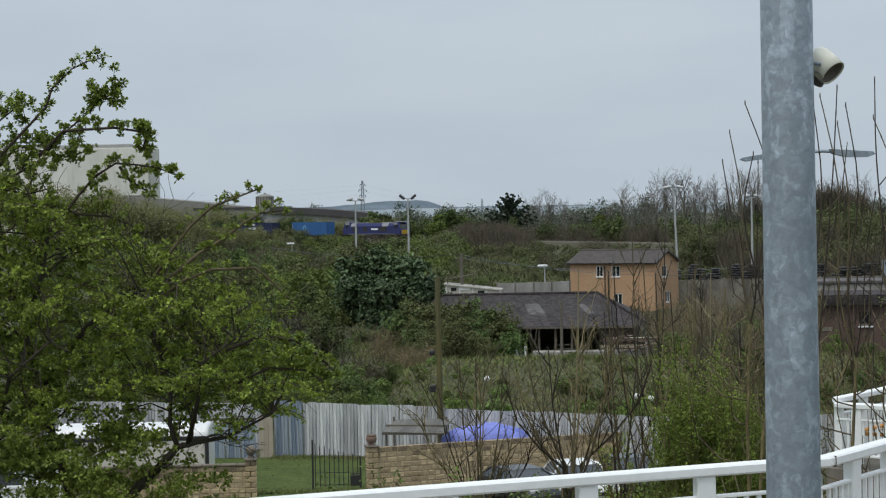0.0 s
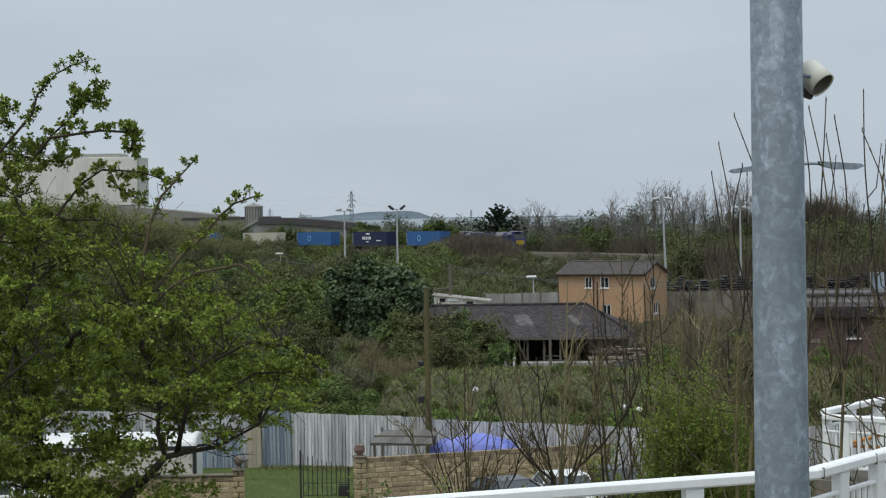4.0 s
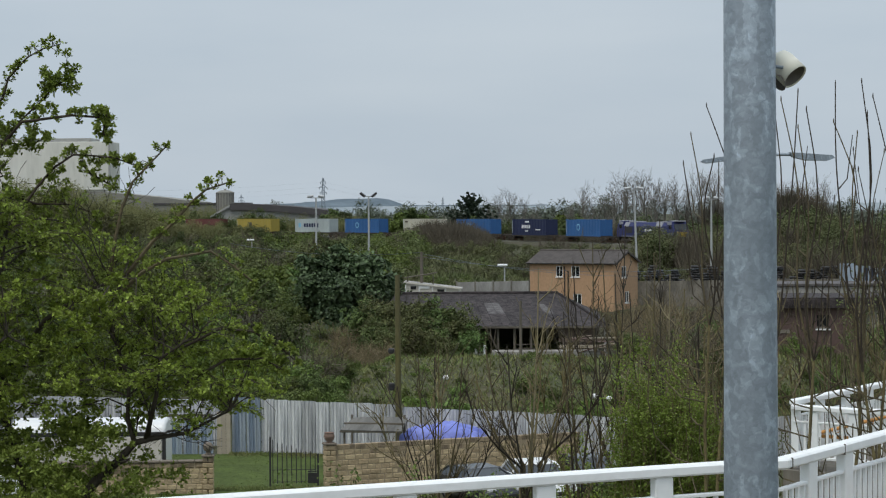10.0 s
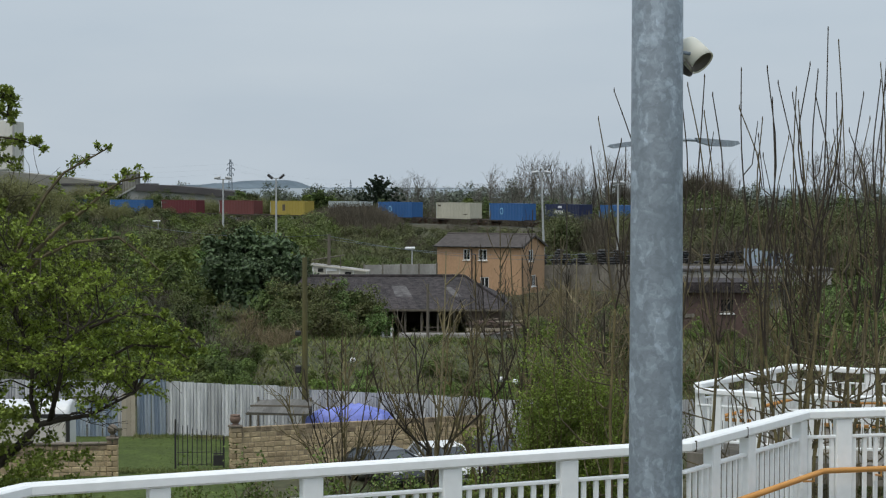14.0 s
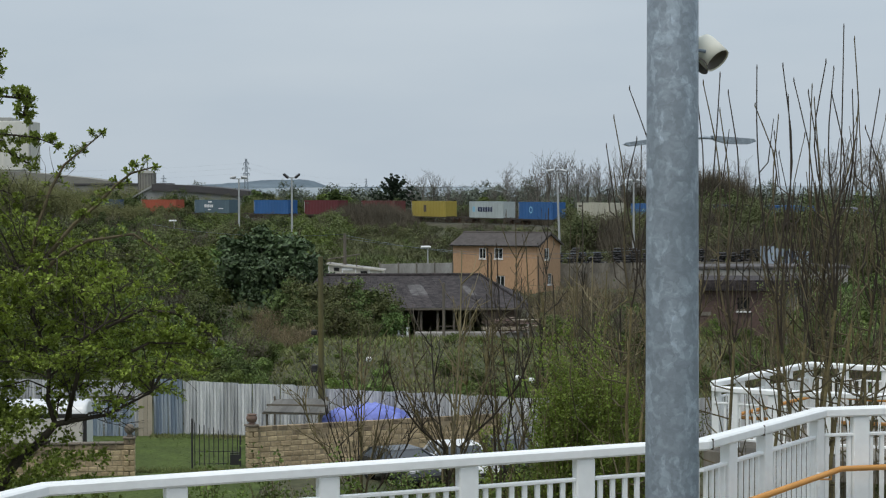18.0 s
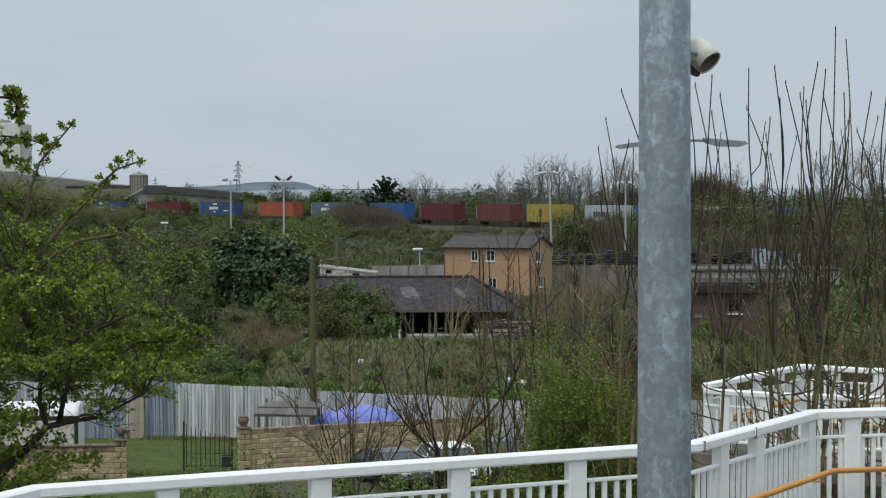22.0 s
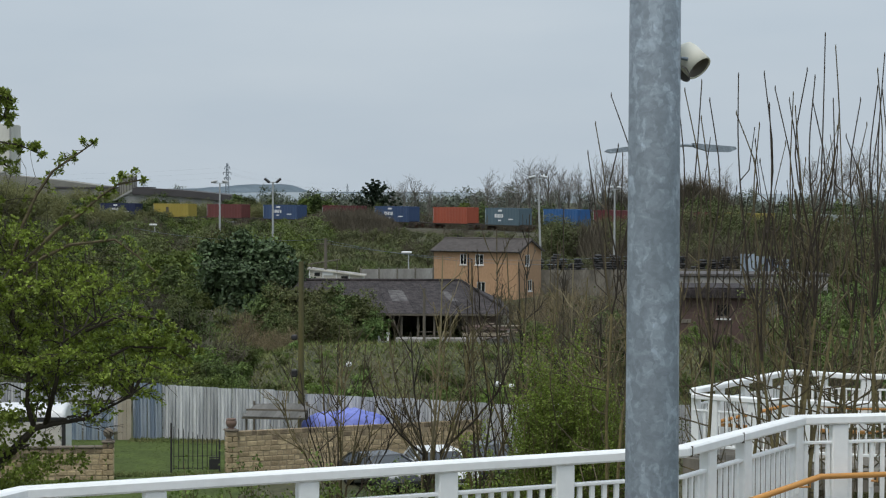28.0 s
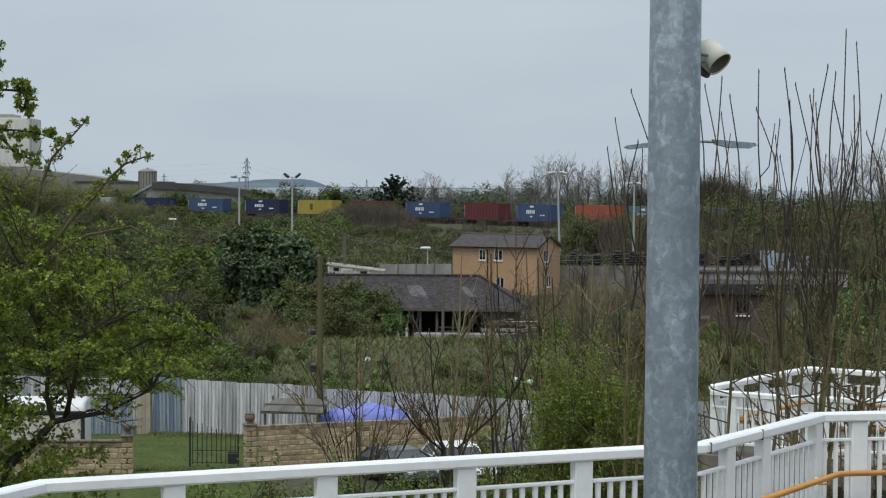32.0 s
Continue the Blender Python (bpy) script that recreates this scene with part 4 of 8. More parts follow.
def white_hut():
    z0 = land_at(-8, 166) - 0.2
    h = thing("white_hut", -10.5, 166, z0, 0, "low cream hut with a pale sloping eaves board", "hut")
    b = Build()
    b.prism([(0, 0), (4.95, 0), (4.95, 3.22 - z0), (0, 3.82 - z0)], 0.1, 3.2, "y")
    part("wall", b, M_CREAMPANEL, h)
    b = Build()
    b.prism([(-0.15, 3.8 - z0), (5.1, 3.2 - z0), (5.1, 3.3 - z0), (-0.15, 3.92 - z0)], 0.0, 3.4, "y")
    part("roof", b, M_PALEWALL, h)
    b = Build()
    b.beam((-0.1, -0.03, 3.86 - z0), (5.05, -0.03, 3.26 - z0), 0.06, 0.14, 0.01)
    part("eaves_board", b, M_CREAMPANEL, h, "pale cream eaves board")
    for k in range(5):
        b = Build()
        b.box((0.06 + 1.2 * k, 0.06, 2.9 - z0 - 0.1 * k), (0.09, 0.08, 1.5), 0.01)
        part("post", b, M_UPVC, h)
    for x, z, w, q in ((0.75, 3.38, 0.5, 0.3), (3.2, 3.12, 0.6, 0.2), (2.5, 2.5, 0.5, 0.5)):
        b = Build()
        b.box((x, 0.08, z - z0), (w, 0.06, q), 0.01)
        part("opening", b, M_DARK, h, "near-black panel painted for the unlit window opening")
    b = Build()
    b.box((1.75, 0.07, 3.42 - z0), (0.9, 0.07, 0.28), 0.01)
    part("panel", b, M_UPVC, h, "white panel")
    # a loose grey plank held above the roof
    b = Build()
    b.beam((-0.1, 0.6, 4.25 - z0), (2.85, 0.6, 4.72 - z0), 0.5, 0.09, 0.02)
    part("plank", b, M_WOOD, h, "grey weathered plank")
    for x, z in ((0.2, 4.25), (2.5, 4.6)):
        b = Build()
        b.box((x, 0.7, (z + 3.2) / 2 - z0), (0.08, 0.08, z - 3.2), 0.01)
        part("prop", b, M_WOOD, h)


white_hut()


def brick_shed():
    z0 = -0.2
    s = thing("brick_shed", 16.6, 125, z0, -4, "low dull red brick shed with a dark flat roof", "shed")
    L, W, H = 7.6, 6.0, 4.35
    hole = (3.5, 2.95, 0.8, 0.9)
    b = Build()
    x, z, w, q = hole
    b.box(((x - w / 2) / 2, 0.12, H / 2), (x - w / 2, 0.24, H))
    b.box(((x + w / 2 + L - 1.3) / 2, 0.12, H / 2), (L - 1.3 - x - w / 2, 0.24, H))
    b.box((x, 0.12, (z - q / 2) / 2), (w, 0.24, z - q / 2)).box((x, 0.12, (z + q / 2 + H) / 2), (w, 0.24, H - z - q / 2))
    part("wall", b, M_REDBRICK, s)
    b = Build()
    b.box((L - 0.65, 0.12, H / 2), (1.3, 0.24, H - 0.1))
    part("wall", b, M_CONCRETE, s, "pale rendered end")
    b = Build()
    b.box((0.12, W / 2, H / 2), (0.24, W - 0.5, H)).box((L - 0.12, W / 2, H / 2), (0.24, W - 0.5, H)).box((L / 2, W - 0.12, H / 2), (L, 0.24, H))
    part("wall", b, M_REDBRICK, s)
    b = Build()
    b.box((L / 2 - 0.1, W / 2, H + 0.12), (L + 0.5, W + 0.7, 0.24), 0.03)
    part("roof", b, M_SLATE, s)
    b = Build()
    b.box((L / 2 - 0.3, -0.38, H - 0.18), (L - 0.2, 0.06, 0.6), 0.02)
    part("fascia", b, M_SLATE, s)
    b = Build()
    b.box((x, 0.14, z), (w, 0.06, q))
    part("opening", b, M_DARK, s, "near-black panel painted for the unlit window opening")
    b = Build()
    b.box((x, -0.04, z - q / 2 - 0.06), (w + 0.2, 0.2, 0.1), 0.01)
    part("window_sill", b, M_UPVC, s, "white sill")
    b = Build()
    b.box((6.0, -0.1, 3.55), (0.3, 0.2, 0.42), 0.05)
    part("meter_box", b, M_UPVC, s, "white wall box")
    for k in range(3):
        b = Build()
        b.box((0.9 + 2.6 * k, -0.02, 2.3 + 0.2 * k), (0.9, 0.06, 0.25), 0.01)
        part("board", b, M_CONCRETE, s)


brick_shed()


def pale_store():
    s = thing("flat_store", 20.2, 148, -0.2, 0, "long pale flat-roofed store behind the brick shed", "shed")
    b = Build()
    b.box((6, 2.5, 2.15), (12, 5, 4.3), 0.05)
    part("wall", b, M_PALEWALL, s)
    b = Build()
    b.box((6, 2.5, 4.42), (12.3, 5.3, 0.22), 0.03)
    part("roof", b, M_PALE, s)
    for k in range(6):
        b = Build()
        b.box((0.8 + 2 * k, -0.03, 3.3), (0.09, 0.07, 2.0), 0.01)
        part("pilaster", b, M_WOOD, s)


pale_store()


M_SHEET = material("pale_blue_grey_sheet", (0.36, 0.42, 0.48), 0.6, (0.25, 0.3, 0.36), 1.5, 0.5, obj=0.2, fine=0.12, stretch=(3, 3, 0.3))
# dark blue standing for the shaded gaps between the upright sheets
M_GAPSHADE = material("gap_shade_strip", (0.03, 0.04, 0.065), 0.7, (0.045, 0.055, 0.08), 2, 0.6, fine=0.1)


def striped_sheets():
    s = thing("sheet_fence", 27.2, 160, 0.0, 3, "upright blue and white corrugated sheets in the yard", "fence")
    for k in range(8):
        b = Build()
        wide = 0.62 if k < 2 else 0.3
        x = 0.66 * k if k < 2 else 1.36 + 0.54 * (k - 2)
        hgt = 5.55 - 0.075 * k + 0.06 * math.sin(k * 2.1)
        for j in range(4):
            b.box((x + wide * (j + 0.5) / 4, 0.02 * (j % 2), hgt / 2), (wide / 4 - 0.015, 0.03, hgt))
        part("corrugated_sheet", b, M_SHEET, s)
        if k > 1:
            # strip set back in each gap to paint its darkness
            b = Build()
            b.box((x + 0.42, 0.05, hgt / 2 - 0.1), (0.23, 0.03, hgt - 0.2))
            part("corrugated_sheet", b, M_GAPSHADE, s, "dark blue strip painted for the shaded gap between sheets")
    for zz in (1.2, 4.0):
        b = Build()
        b.box((2.2, 0.08, zz), (4.6, 0.06, 0.1), 0.01)
        part("rail", b, M_WOOD, s)


striped_sheets()


def tyre_row():
    b = Build()
    n, mrings = 10, 5
    for i in range(n):
        a = 2 * math.pi * i / n
        for j in range(mrings):
            c = 2 * math.pi * j / mrings
            r = 0.36 + 0.13 * math.cos(c)
            b.v.append((r * math.cos(a), r * math.sin(a), 0.13 + 0.13 * math.sin(c)))
    for i in range(n):
        for j in range(mrings):
            b.f.append((i * mrings + j, (i + 1) % n * mrings + j, (i + 1) % n * mrings + (j + 1) % mrings, i * mrings + (j + 1) % mrings))
    me = b.mesh("tyre", M_BLACK, True)
    rng = np.random.default_rng(5)
    first = None
    for k in range(46):
        x = 12.4 + 0.49 * k
        y = 203 + 0.2 * (x - 12)
        hgt = int(rng.integers(1, 9))
        if rng.random() < 0.2:
            continue
        x += rng.uniform(-0.2, 0.2)
        base = land_at(x, y)
        st = thing("tyre_stack", x, y + 0.5 * (k % 2), base, 0, "stack of old black tyres behind the concrete wall", "tyres", "tyre stacks")
        for j in range(7 + hgt):
            o = part("tyre", me, None, st)
            o.matrix_basis = pose(0.11 * rng.normal(), 0.11 * rng.normal(), j * 0.265, 0, 0, 40 * j)


tyre_row()


# ---------------------------------------------------------------- poles and wires
def timber_pole(x, y, z, top, r, label, mat):
    p = thing("timber_pole", x, y, z, 0, label, "utility pole", "utility poles")
    b = Build()
    b.tube([(0, 0, 0), (0.0, 0, (top - z) * 0.5), (0, 0, top - z)], [r * 1.15, r * 1.05, r * 0.9], 12)
    part("shaft", b, mat, p)
    return p


p1 = timber_pole(-5.25, 78, 0, 7.75, 0.12, "mossy green-brown timber pole behind the stone wall", M_POLE)
for zz, w in ((4.55, 0.22), (3.1, 0.2), (3.0, 0.24)):
    b = Build()
    b.box((-0.28, -0.05, zz), (0.26, 0.2, w), 0.05)
    part("fitting", b, M_BLACK, p1, "small black fitting")
p2 = timber_pole(-9.1, 168, land_at(-9.1, 168) - 0.2, 6.55, 0.15, "dark timber pole by the cream hut", M_WOOD)
b = Build()
b.box((0, 0, 5.0), (1.0, 0.1, 0.1), 0.01)
part("crossarm", b, M_WOOD, p2)
timber_pole(-0.1, 118, land_at(-0.1, 118) - 0.2, 4.6, 0.09, "thin dark timber post by the barn", M_WOOD)
lines("overhead_cables", [((-9.1, 168, 6.4), (14, 178, 3.9), 0.7), ((-9.1, 168, 6.1), (20, 182, 4.6), 0.9), ((-9.1, 168, 6.5), (-30, 190, 7.0), 0.6)], 0.02, "thin dark overhead cables across the yard")


# ---------------------------------------------------------------- garden with stone walls
def lawn():
    b = Build()
    n = 14
    for i in range(n + 1):
        for j in range(n + 1):
            x, y = -17 + 10.5 * i / n, 60 + 19 * j / n
            b.v.append((x, y, max(land_at(x, y), 0) + 0.05))
    for i in range(n):
        for j in range(n):
            k = i * (n + 1) + j
            b.f.append((k, k + n + 1, k + n + 2, k + 1))
    tagged(part("lawn", b, M_LAWN, None, smooth=True), "rough mown green lawn between the stone walls", "lawn", kind="structure")
    rng = np.random.default_rng(3)
    m = 3600
    p = np.stack([rng.uniform(-16.8, -6.8, m), rng.uniform(62, 79, m), np.full(m, 0.05)], 1)
    a = rng.uniform(0, 6.28, m)
    hgt = 0.015 + 0.035 * rng.random(m) ** 2
    off = np.stack([np.cos(a), np.sin(a), 0 * a], 1) * 0.02
    v = np.stack([p - off, p + off, p + np.stack([0.04 * np.sin(a * 3), 0.04 * np.cos(a * 5), hgt], 1)], 1).reshape(-1, 3)
    tagged(new("grass_tufts", leaf_mesh("grass_tufts", M_LAWN, v, np.arange(3 * m).reshape(-1, 3))), "short green grass tufts of the lawn", "grass", kind="stuff")


    m = 5000
    u = rng.random(m)
    x = np.where(u < 0.6, rng.uniform(-12.6, -6.6, m), rng.uniform(-11.6, -7.4, m))
    y = np.where(u < 0.6, 79.3 - 0.2 * (x + 11.3) * (x > -11.3) - np.abs(rng.normal(size=m)) * 0.5, 68.6 + np.abs(rng.normal(size=m)) * 0.5)
    p = np.stack([x, y, np.full(m, 0.05)], 1)
    a = rng.uniform(0, 6.28, m)
    off = np.stack([np.cos(a), np.sin(a), 0 * a], 1) * 0.02
    v = np.stack([p - off, p + off, p + np.stack([0.07 * np.sin(a * 3), 0.07 * np.cos(a * 5), 0.04 + 0.12 * rng.random(m) ** 2], 1)], 1).reshape(-1, 3)
    tagged(new("grass_fringe", leaf_mesh("grass_fringe", M_GRASS, v, np.arange(3 * m).reshape(-1, 3))), "longer uncut grass along the fence and the walls", "grass", kind="stuff")


lawn()

BLOCK_L, BLOCK_H = 0.4, 0.2
BLOCKS = {}


def block_mesh(l, h, d, mat=None):
    mat = mat or M_BLOCK
    key = (round(l, 3), round(h, 3), round(d, 3), mat.name)
    if key not in BLOCKS:
        b = Build()
        b.box((0, 0, 0), (l - 0.02, d, h - 0.02), 0.018)
        BLOCKS[key] = b.mesh("stone_block", mat)
    return BLOCKS[key]


def ball_finial(parent, x, z):
    b = Build()
    b.lathe((x, 0, z), [(0.12, 0), (0.1, 0.05), (0.07, 0.08), (0.1, 0.1)] + [(0.19 * math.sin(a), 0.28 - 0.19 * math.cos(a)) for a in np.linspace(0.5, 3.0, 9)], 18)
    part("ball_finial", b, M_BLOCKTOP, parent, "round stone ball", smooth=True)


def urn(parent, x, z):
    b = Build()
    b.lathe((x, 0, z), [(0.13, 0), (0.13, 0.03), (0.09, 0.05), (0.17, 0.12), (0.21, 0.22), (0.2, 0.3), (0.17, 0.35), (0.19, 0.37), (0.19, 0.39), (0.14, 0.38), (0.13, 0.32)], 18)
    part("urn", b, M_TERRACOTTA, parent, "round dull terracotta urn", smooth=True)


M_TERRACOTTA = material("dull_terracotta", (0.23, 0.15, 0.115), 0.9, (0.15, 0.11, 0.09), 5, 0.6, 0.3, fine=0.12)
M_BLOCKWORN = material("stained_stone_block", (0.36, 0.28, 0.175), 0.9, (0.13, 0.1, 0.07), 2.2, 0.45, 0.8, obj=0.2, fine=0.2)
M_BLOCKTOP = material("weathered_cap_stone", (0.2, 0.165, 0.125), 0.9, (0.14, 0.12, 0.1), 4, 0.7, 0.4, fine=0.12)


def stone_wall(x0, y0, x1, y1, h, label, pillar_at, coping=0.09, top=ball_finial):
    ang = math.degrees(math.atan2(y1 - y0, x1 - x0))
    w = thing("stone_wall", x0, y0, 0, ang, label, "garden wall", kind="structure")
    length = math.hypot(x1 - x0, y1 - y0)
    rows = int(round(h / BLOCK_H))
    core = Build()
    core.box((length / 2, 0, rows * BLOCK_H / 2 - 0.01), (length - 0.02, 0.192, rows * BLOCK_H - 0.02))
    part("mortar_core", core, M_MORTAR, w)
    rng = random.Random(int(x0 * 10))
    for r in range(rows):
        x = -(BLOCK_L / 2 if r % 2 else 0.0)
        while x < length - 0.03:
            long = BLOCK_L * rng.choice((0.62, 0.8, 1.0))
            a, c = max(x, 0), min(x + long, length)
            if c - a > 0.06:
                worn = r == rows - 1 or (r == rows - 2 and rng.random() < 0.35)
                o = part("stone_block", block_mesh(c - a, BLOCK_H, 0.215, M_BLOCKWORN if worn else M_BLOCK), None, w)
                o.matrix_basis = pose((a + c) / 2, 0.012 * rng.uniform(-1, 1), (r + 0.5) * BLOCK_H, 0, 180 * rng.randint(0, 1), 180 * rng.randint(0, 1) + rng.uniform(-0.8, 0.8))
            x += long
    if coping:
        n = int(length / 0.6)
        for k in range(n):
            b = Build()
            b.box(((k + 0.5) * length / n, 0, rows * BLOCK_H + coping / 2), (length / n - 0.012, 0.3, coping), 0.025)
            part("coping_stone", b, M_BLOCKTOP, w)
    for px in pillar_at:
        tall = rows + (1 if coping else 0)
        for r in range(tall):
            for c in ((0.0,) if r % 2 else (-0.11, 0.11)):
                o = part("stone_block", block_mesh(0.42 if r % 2 else 0.2, BLOCK_H, 0.4, M_BLOCKWORN if r == tall - 1 else M_BLOCK), None, w)
                o.matrix_basis = pose(px + c, 0, (r + 0.5) * BLOCK_H, 0, 0, 180 * rng.randint(0, 1) + rng.uniform(-0.4, 0.4))
        b = Build()
        b.box((px, 0, tall * BLOCK_H + 0.04), (0.48, 0.46, 0.08), 0.02)
        part("pillar_cap", b, M_BLOCKTOP, w)
        top(w, px, tall * BLOCK_H + 0.08)
    return w


stone_wall(-7.45, 70.0, 2.2, 74.0, 1.58, "buff stone block garden wall with an urn on its gate pillar", (0.1,), 0.0, urn)
stone_wall(-17.2, 67.6, -11.55, 68.2, 1.25, "buff stone block garden wall with a ball-topped end pillar", (5.55,))


def iron_gate():
    g = thing("iron_gate", -7.75, 69.9, 0.06, 186, "open black wrought-iron gate with a swept top", "gate")
    n = 10
    for k in range(n):
        x = 0.14 + 1.6 * k / (n - 1)
        top = 1.16 + 0.5 * k / (n - 1) + 0.05 * (k % 2)
        b = Build()
        b.tube([(x, 0, 0.1), (x, 0, top), (x, 0, top + 0.07)], [0.018, 0.018, 0.003], 6)
        part("bar", b, M_BLACK, g)
    for z in (0.16, 0.62):
        b = Build()
        b.box((0.93, 0.01, z), (1.7, 0.02, 0.024), 0.004)
        part("rail", b, M_BLACK, g)
    for x, h in ((0.03, 1.22), (1.84, 1.88)):
        b = Build()
        b.box((x, 0, h / 2), (0.07, 0.07, h), 0.012)
        part("post", b, M_BLACK, g)
    b = Build()
    b.box((0.22, 0, 0.55), (0.4, 0.05, 0.05), 0.01).box((0.22, 0, 0.3), (0.4, 0.05, 0.4), 0.01)
    part("lock_plate", b, M_BLACK, g)


iron_gate()


# ---------------------------------------------------------------- corrugated sheet fence
SHEETS = {}


def sheet_mesh(h, mat):
    key = (round(h, 2), mat.name)
    if key not in SHEETS:
        b = Build()
        w, per = 0.62, 4
        prof = []
        for c in range(per):
            x = -w / 2 + w * c / per
            s = w / per
            prof += [(x, 0.0), (x + 0.3 * s, 0.0), (x + 0.42 * s, -0.045), (x + 0.8 * s, -0.045), (x + 0.92 * s, 0.0)]
        prof.append((w / 2, 0.0))
        n = len(prof) - 1
        for z in (0, h):
            for side in (0.0, 0.012):
                b.v += [(x, y + side, z) for x, y in prof]
        m = n + 1
        for i in range(n):
            b.f += [(i, i + 1, 2 * m + i + 1, 2 * m + i), (m + i + 1, m + i, 3 * m + i, 3 * m + i + 1), (2 * m + i, 2 * m + i + 1, 3 * m + i + 1, 3 * m + i)]
        SHEETS[key] = b.mesh("corrugated_sheet", mat)
    return SHEETS[key]


def sheet_fence(x0, y0, x1, y1, h0, h1, mat, label):
    ang = math.degrees(math.atan2(y1 - y0, x1 - x0))
    f = thing("sheet_fence", x0, y0, 0, ang, label, "fence", "corrugated fences")
    length = math.hypot(x1 - x0, y1 - y0)
    n = max(2, int(length / 0.58))
    rng = random.Random(int(x0 * 7 + y0))
    for k in range(n):
        u = (k + 0.5) / n
        o = part("corrugated_sheet", sheet_mesh(round(h0 + (h1 - h0) * u + rng.choice((-0.03, 0, 0, 0.02)), 2), mat), None, f)
        o.matrix_basis = pose(u * length, 0.01 * (k % 2), 0.02, rng.uniform(-0.6, 0.6), rng.uniform(-0.7, 0.7), 0)
    for z in (0.5, 1.7):
        b = Build()
        b.box((length / 2, 0.08, z), (length, 0.06, 0.09), 0.01)
        part("rail", b, M_WOOD, f)
    for k in range(int(length / 2.4) + 1):
        b = Build()
        b.box((min(k * 2.4 + 0.3, length - 0.1), 0.16, h0 / 2 - 0.1), (0.1, 0.1, h0 - 0.2), 0.01)
        part("post", b, M_WOOD, f)
    return f


sheet_fence(-12.6, 79.6, -11.3, 79.5, 2.42, 2.42, M_CORR_B, "streaked blue-grey corrugated sheet fence by the lawn")
sheet_fence(-15.3, 79.0, -13.3, 79.1, 1.5, 1.5, M_CORR_B, "low streaked blue-grey corrugated sheet fence by the lawn")


def board_panel():
    p = thing("board_panel", -13.2, 79.3, 0, 0, "upright beige boards between the sheet fences", "fence")
    for k in range(3):
        b = Build()
        b.box((0.1 + 0.2 * k, 0, 0.92 - 0.02 * k), (0.19, 0.03, 1.84 - 0.04 * k), 0.006)
        part("board", b, M_BEIGE, p)


board_panel()
sheet_fence(-11.32, 79.62, -5.2, 78.3, 2.34, 2.2, M_CORR, "tall pale weathered corrugated sheet fence by the lawn")
sheet_fence(-5.1, 78.2, 4.2, 75.4, 2.15, 2.0, M_CORR, "long pale weathered corrugated sheet fence behind the stone wall")
sheet_fence(-24.0, 84.0, -13.4, 82.0, 2.1, 2.05, M_CORR, "pale weathered corrugated sheet fence behind the hawthorn")
sheet_fence(4.4, 76.0, 13.0, 76.5, 1.95, 1.9, M_CORR, "pale weathered corrugated sheet fence behind the saplings")


def tarp_pile():
    t = thing("tarp_pile", -3.3, 76.0, 0.0, -14, "rumpled blue tarpaulin over a stored heap", "tarpaulin")
    b = Build()
    n, m = 30, 18
    for i in range(n + 1):
        for j in range(m + 1):
            u, w = i / n * 2 - 1, j / m * 2 - 1
            edge = max(abs(u), abs(w))
            prof = (1 - abs(u) ** 2.6) * (1 - abs(w) ** 3.0)
            z = 1.0 + 0.72 * prof ** 0.45 * (0.86 + 0.14 * math.sin(2.1 * u + 0.9)) + 0.06 * math.sin(7 * u + 3 * w) * prof + 0.045 * math.sin(13 * u - 9 * w) + 0.02 * math.sin(29 * u + 17 * w)
            if edge > 0.93:
                z = 0.75
            b.v.append((u * 1.85, w * 1.0, z))
    for i in range(n):
        for j in range(m):
            k = i * (m + 1) + j
            b.f.append((k, k + m + 1, k + m + 2, k + 1))
    part("tarpaulin", b, M_TARP, t, smooth=True)
    b = Build()
    b.box((0, 0, 0.42), (3.1, 1.8, 0.84), 0.12)
    part("heap", b, M_WOOD, t)
    for s in (-0.9, 0.1, 1.0):
        b = Build()
        b.tube([(s, -1.02, 0.7), (s + 0.05, -0.9, 1.12), (s + 0.04, 0.9, 1.12), (s, 1.02, 0.7)], [0.012] * 4, 5)
        part("rope", b, M_CREAM, t)


tarp_pile()


def lean_to():
    s = thing("lean_to", -7.3, 74.4, 0.0, -6, "weathered grey lean-to with a thin sagging roof", "lean-to")
    for x, y in ((0.1, 0), (2.3, 0), (0.1, 1.6), (2.3, 1.6)):
        b = Build()
        b.box((x, y, 0.85 + 0.12 * y), (0.08, 0.08, 1.7 + 0.24 * y), 0.01)
        part("post", b, M_WOOD, s)
    for k in range(8):
        b = Build()
        x = 0.0 + 0.31 * k
        b.beam((x + 0.15, -0.25, 1.66 - 0.006 * k), (x + 0.15 + 0.1 * (4 - k) / 4, 1.8, 1.98 - 0.012 * abs(k - 4)), 0.3, 0.025)
        part("roof_board", b, M_DARKWOOD, s)
    for z, y in ((1.6, -0.2), (1.82, 0.7)):
        b = Build()
        b.box((1.2, y, z), (2.5, 0.07, 0.09), 0.01)
        part("beam", b, M_WOOD, s)


lean_to()


# ---------------------------------------------------------------- vehicles
M_TYRE = material("tyre_rubber", (0.02, 0.02, 0.021), 0.85, (0.03, 0.03, 0.03), 4, 0.6)
M_RIM = material("grey_alloy", (0.4, 0.4, 0.41), 0.35, (0.32, 0.32, 0.33), 4, 0.6, metal=0.7)
M_LAMP = material("clear_lamp_lens", (0.6, 0.6, 0.6), 0.15, (0.5, 0.5, 0.5), 4, 0.6)
M_REDLAMP = material("red_lamp_lens", (0.3, 0.01, 0.01), 0.2, (0.22, 0.01, 0.01), 4, 0.6)


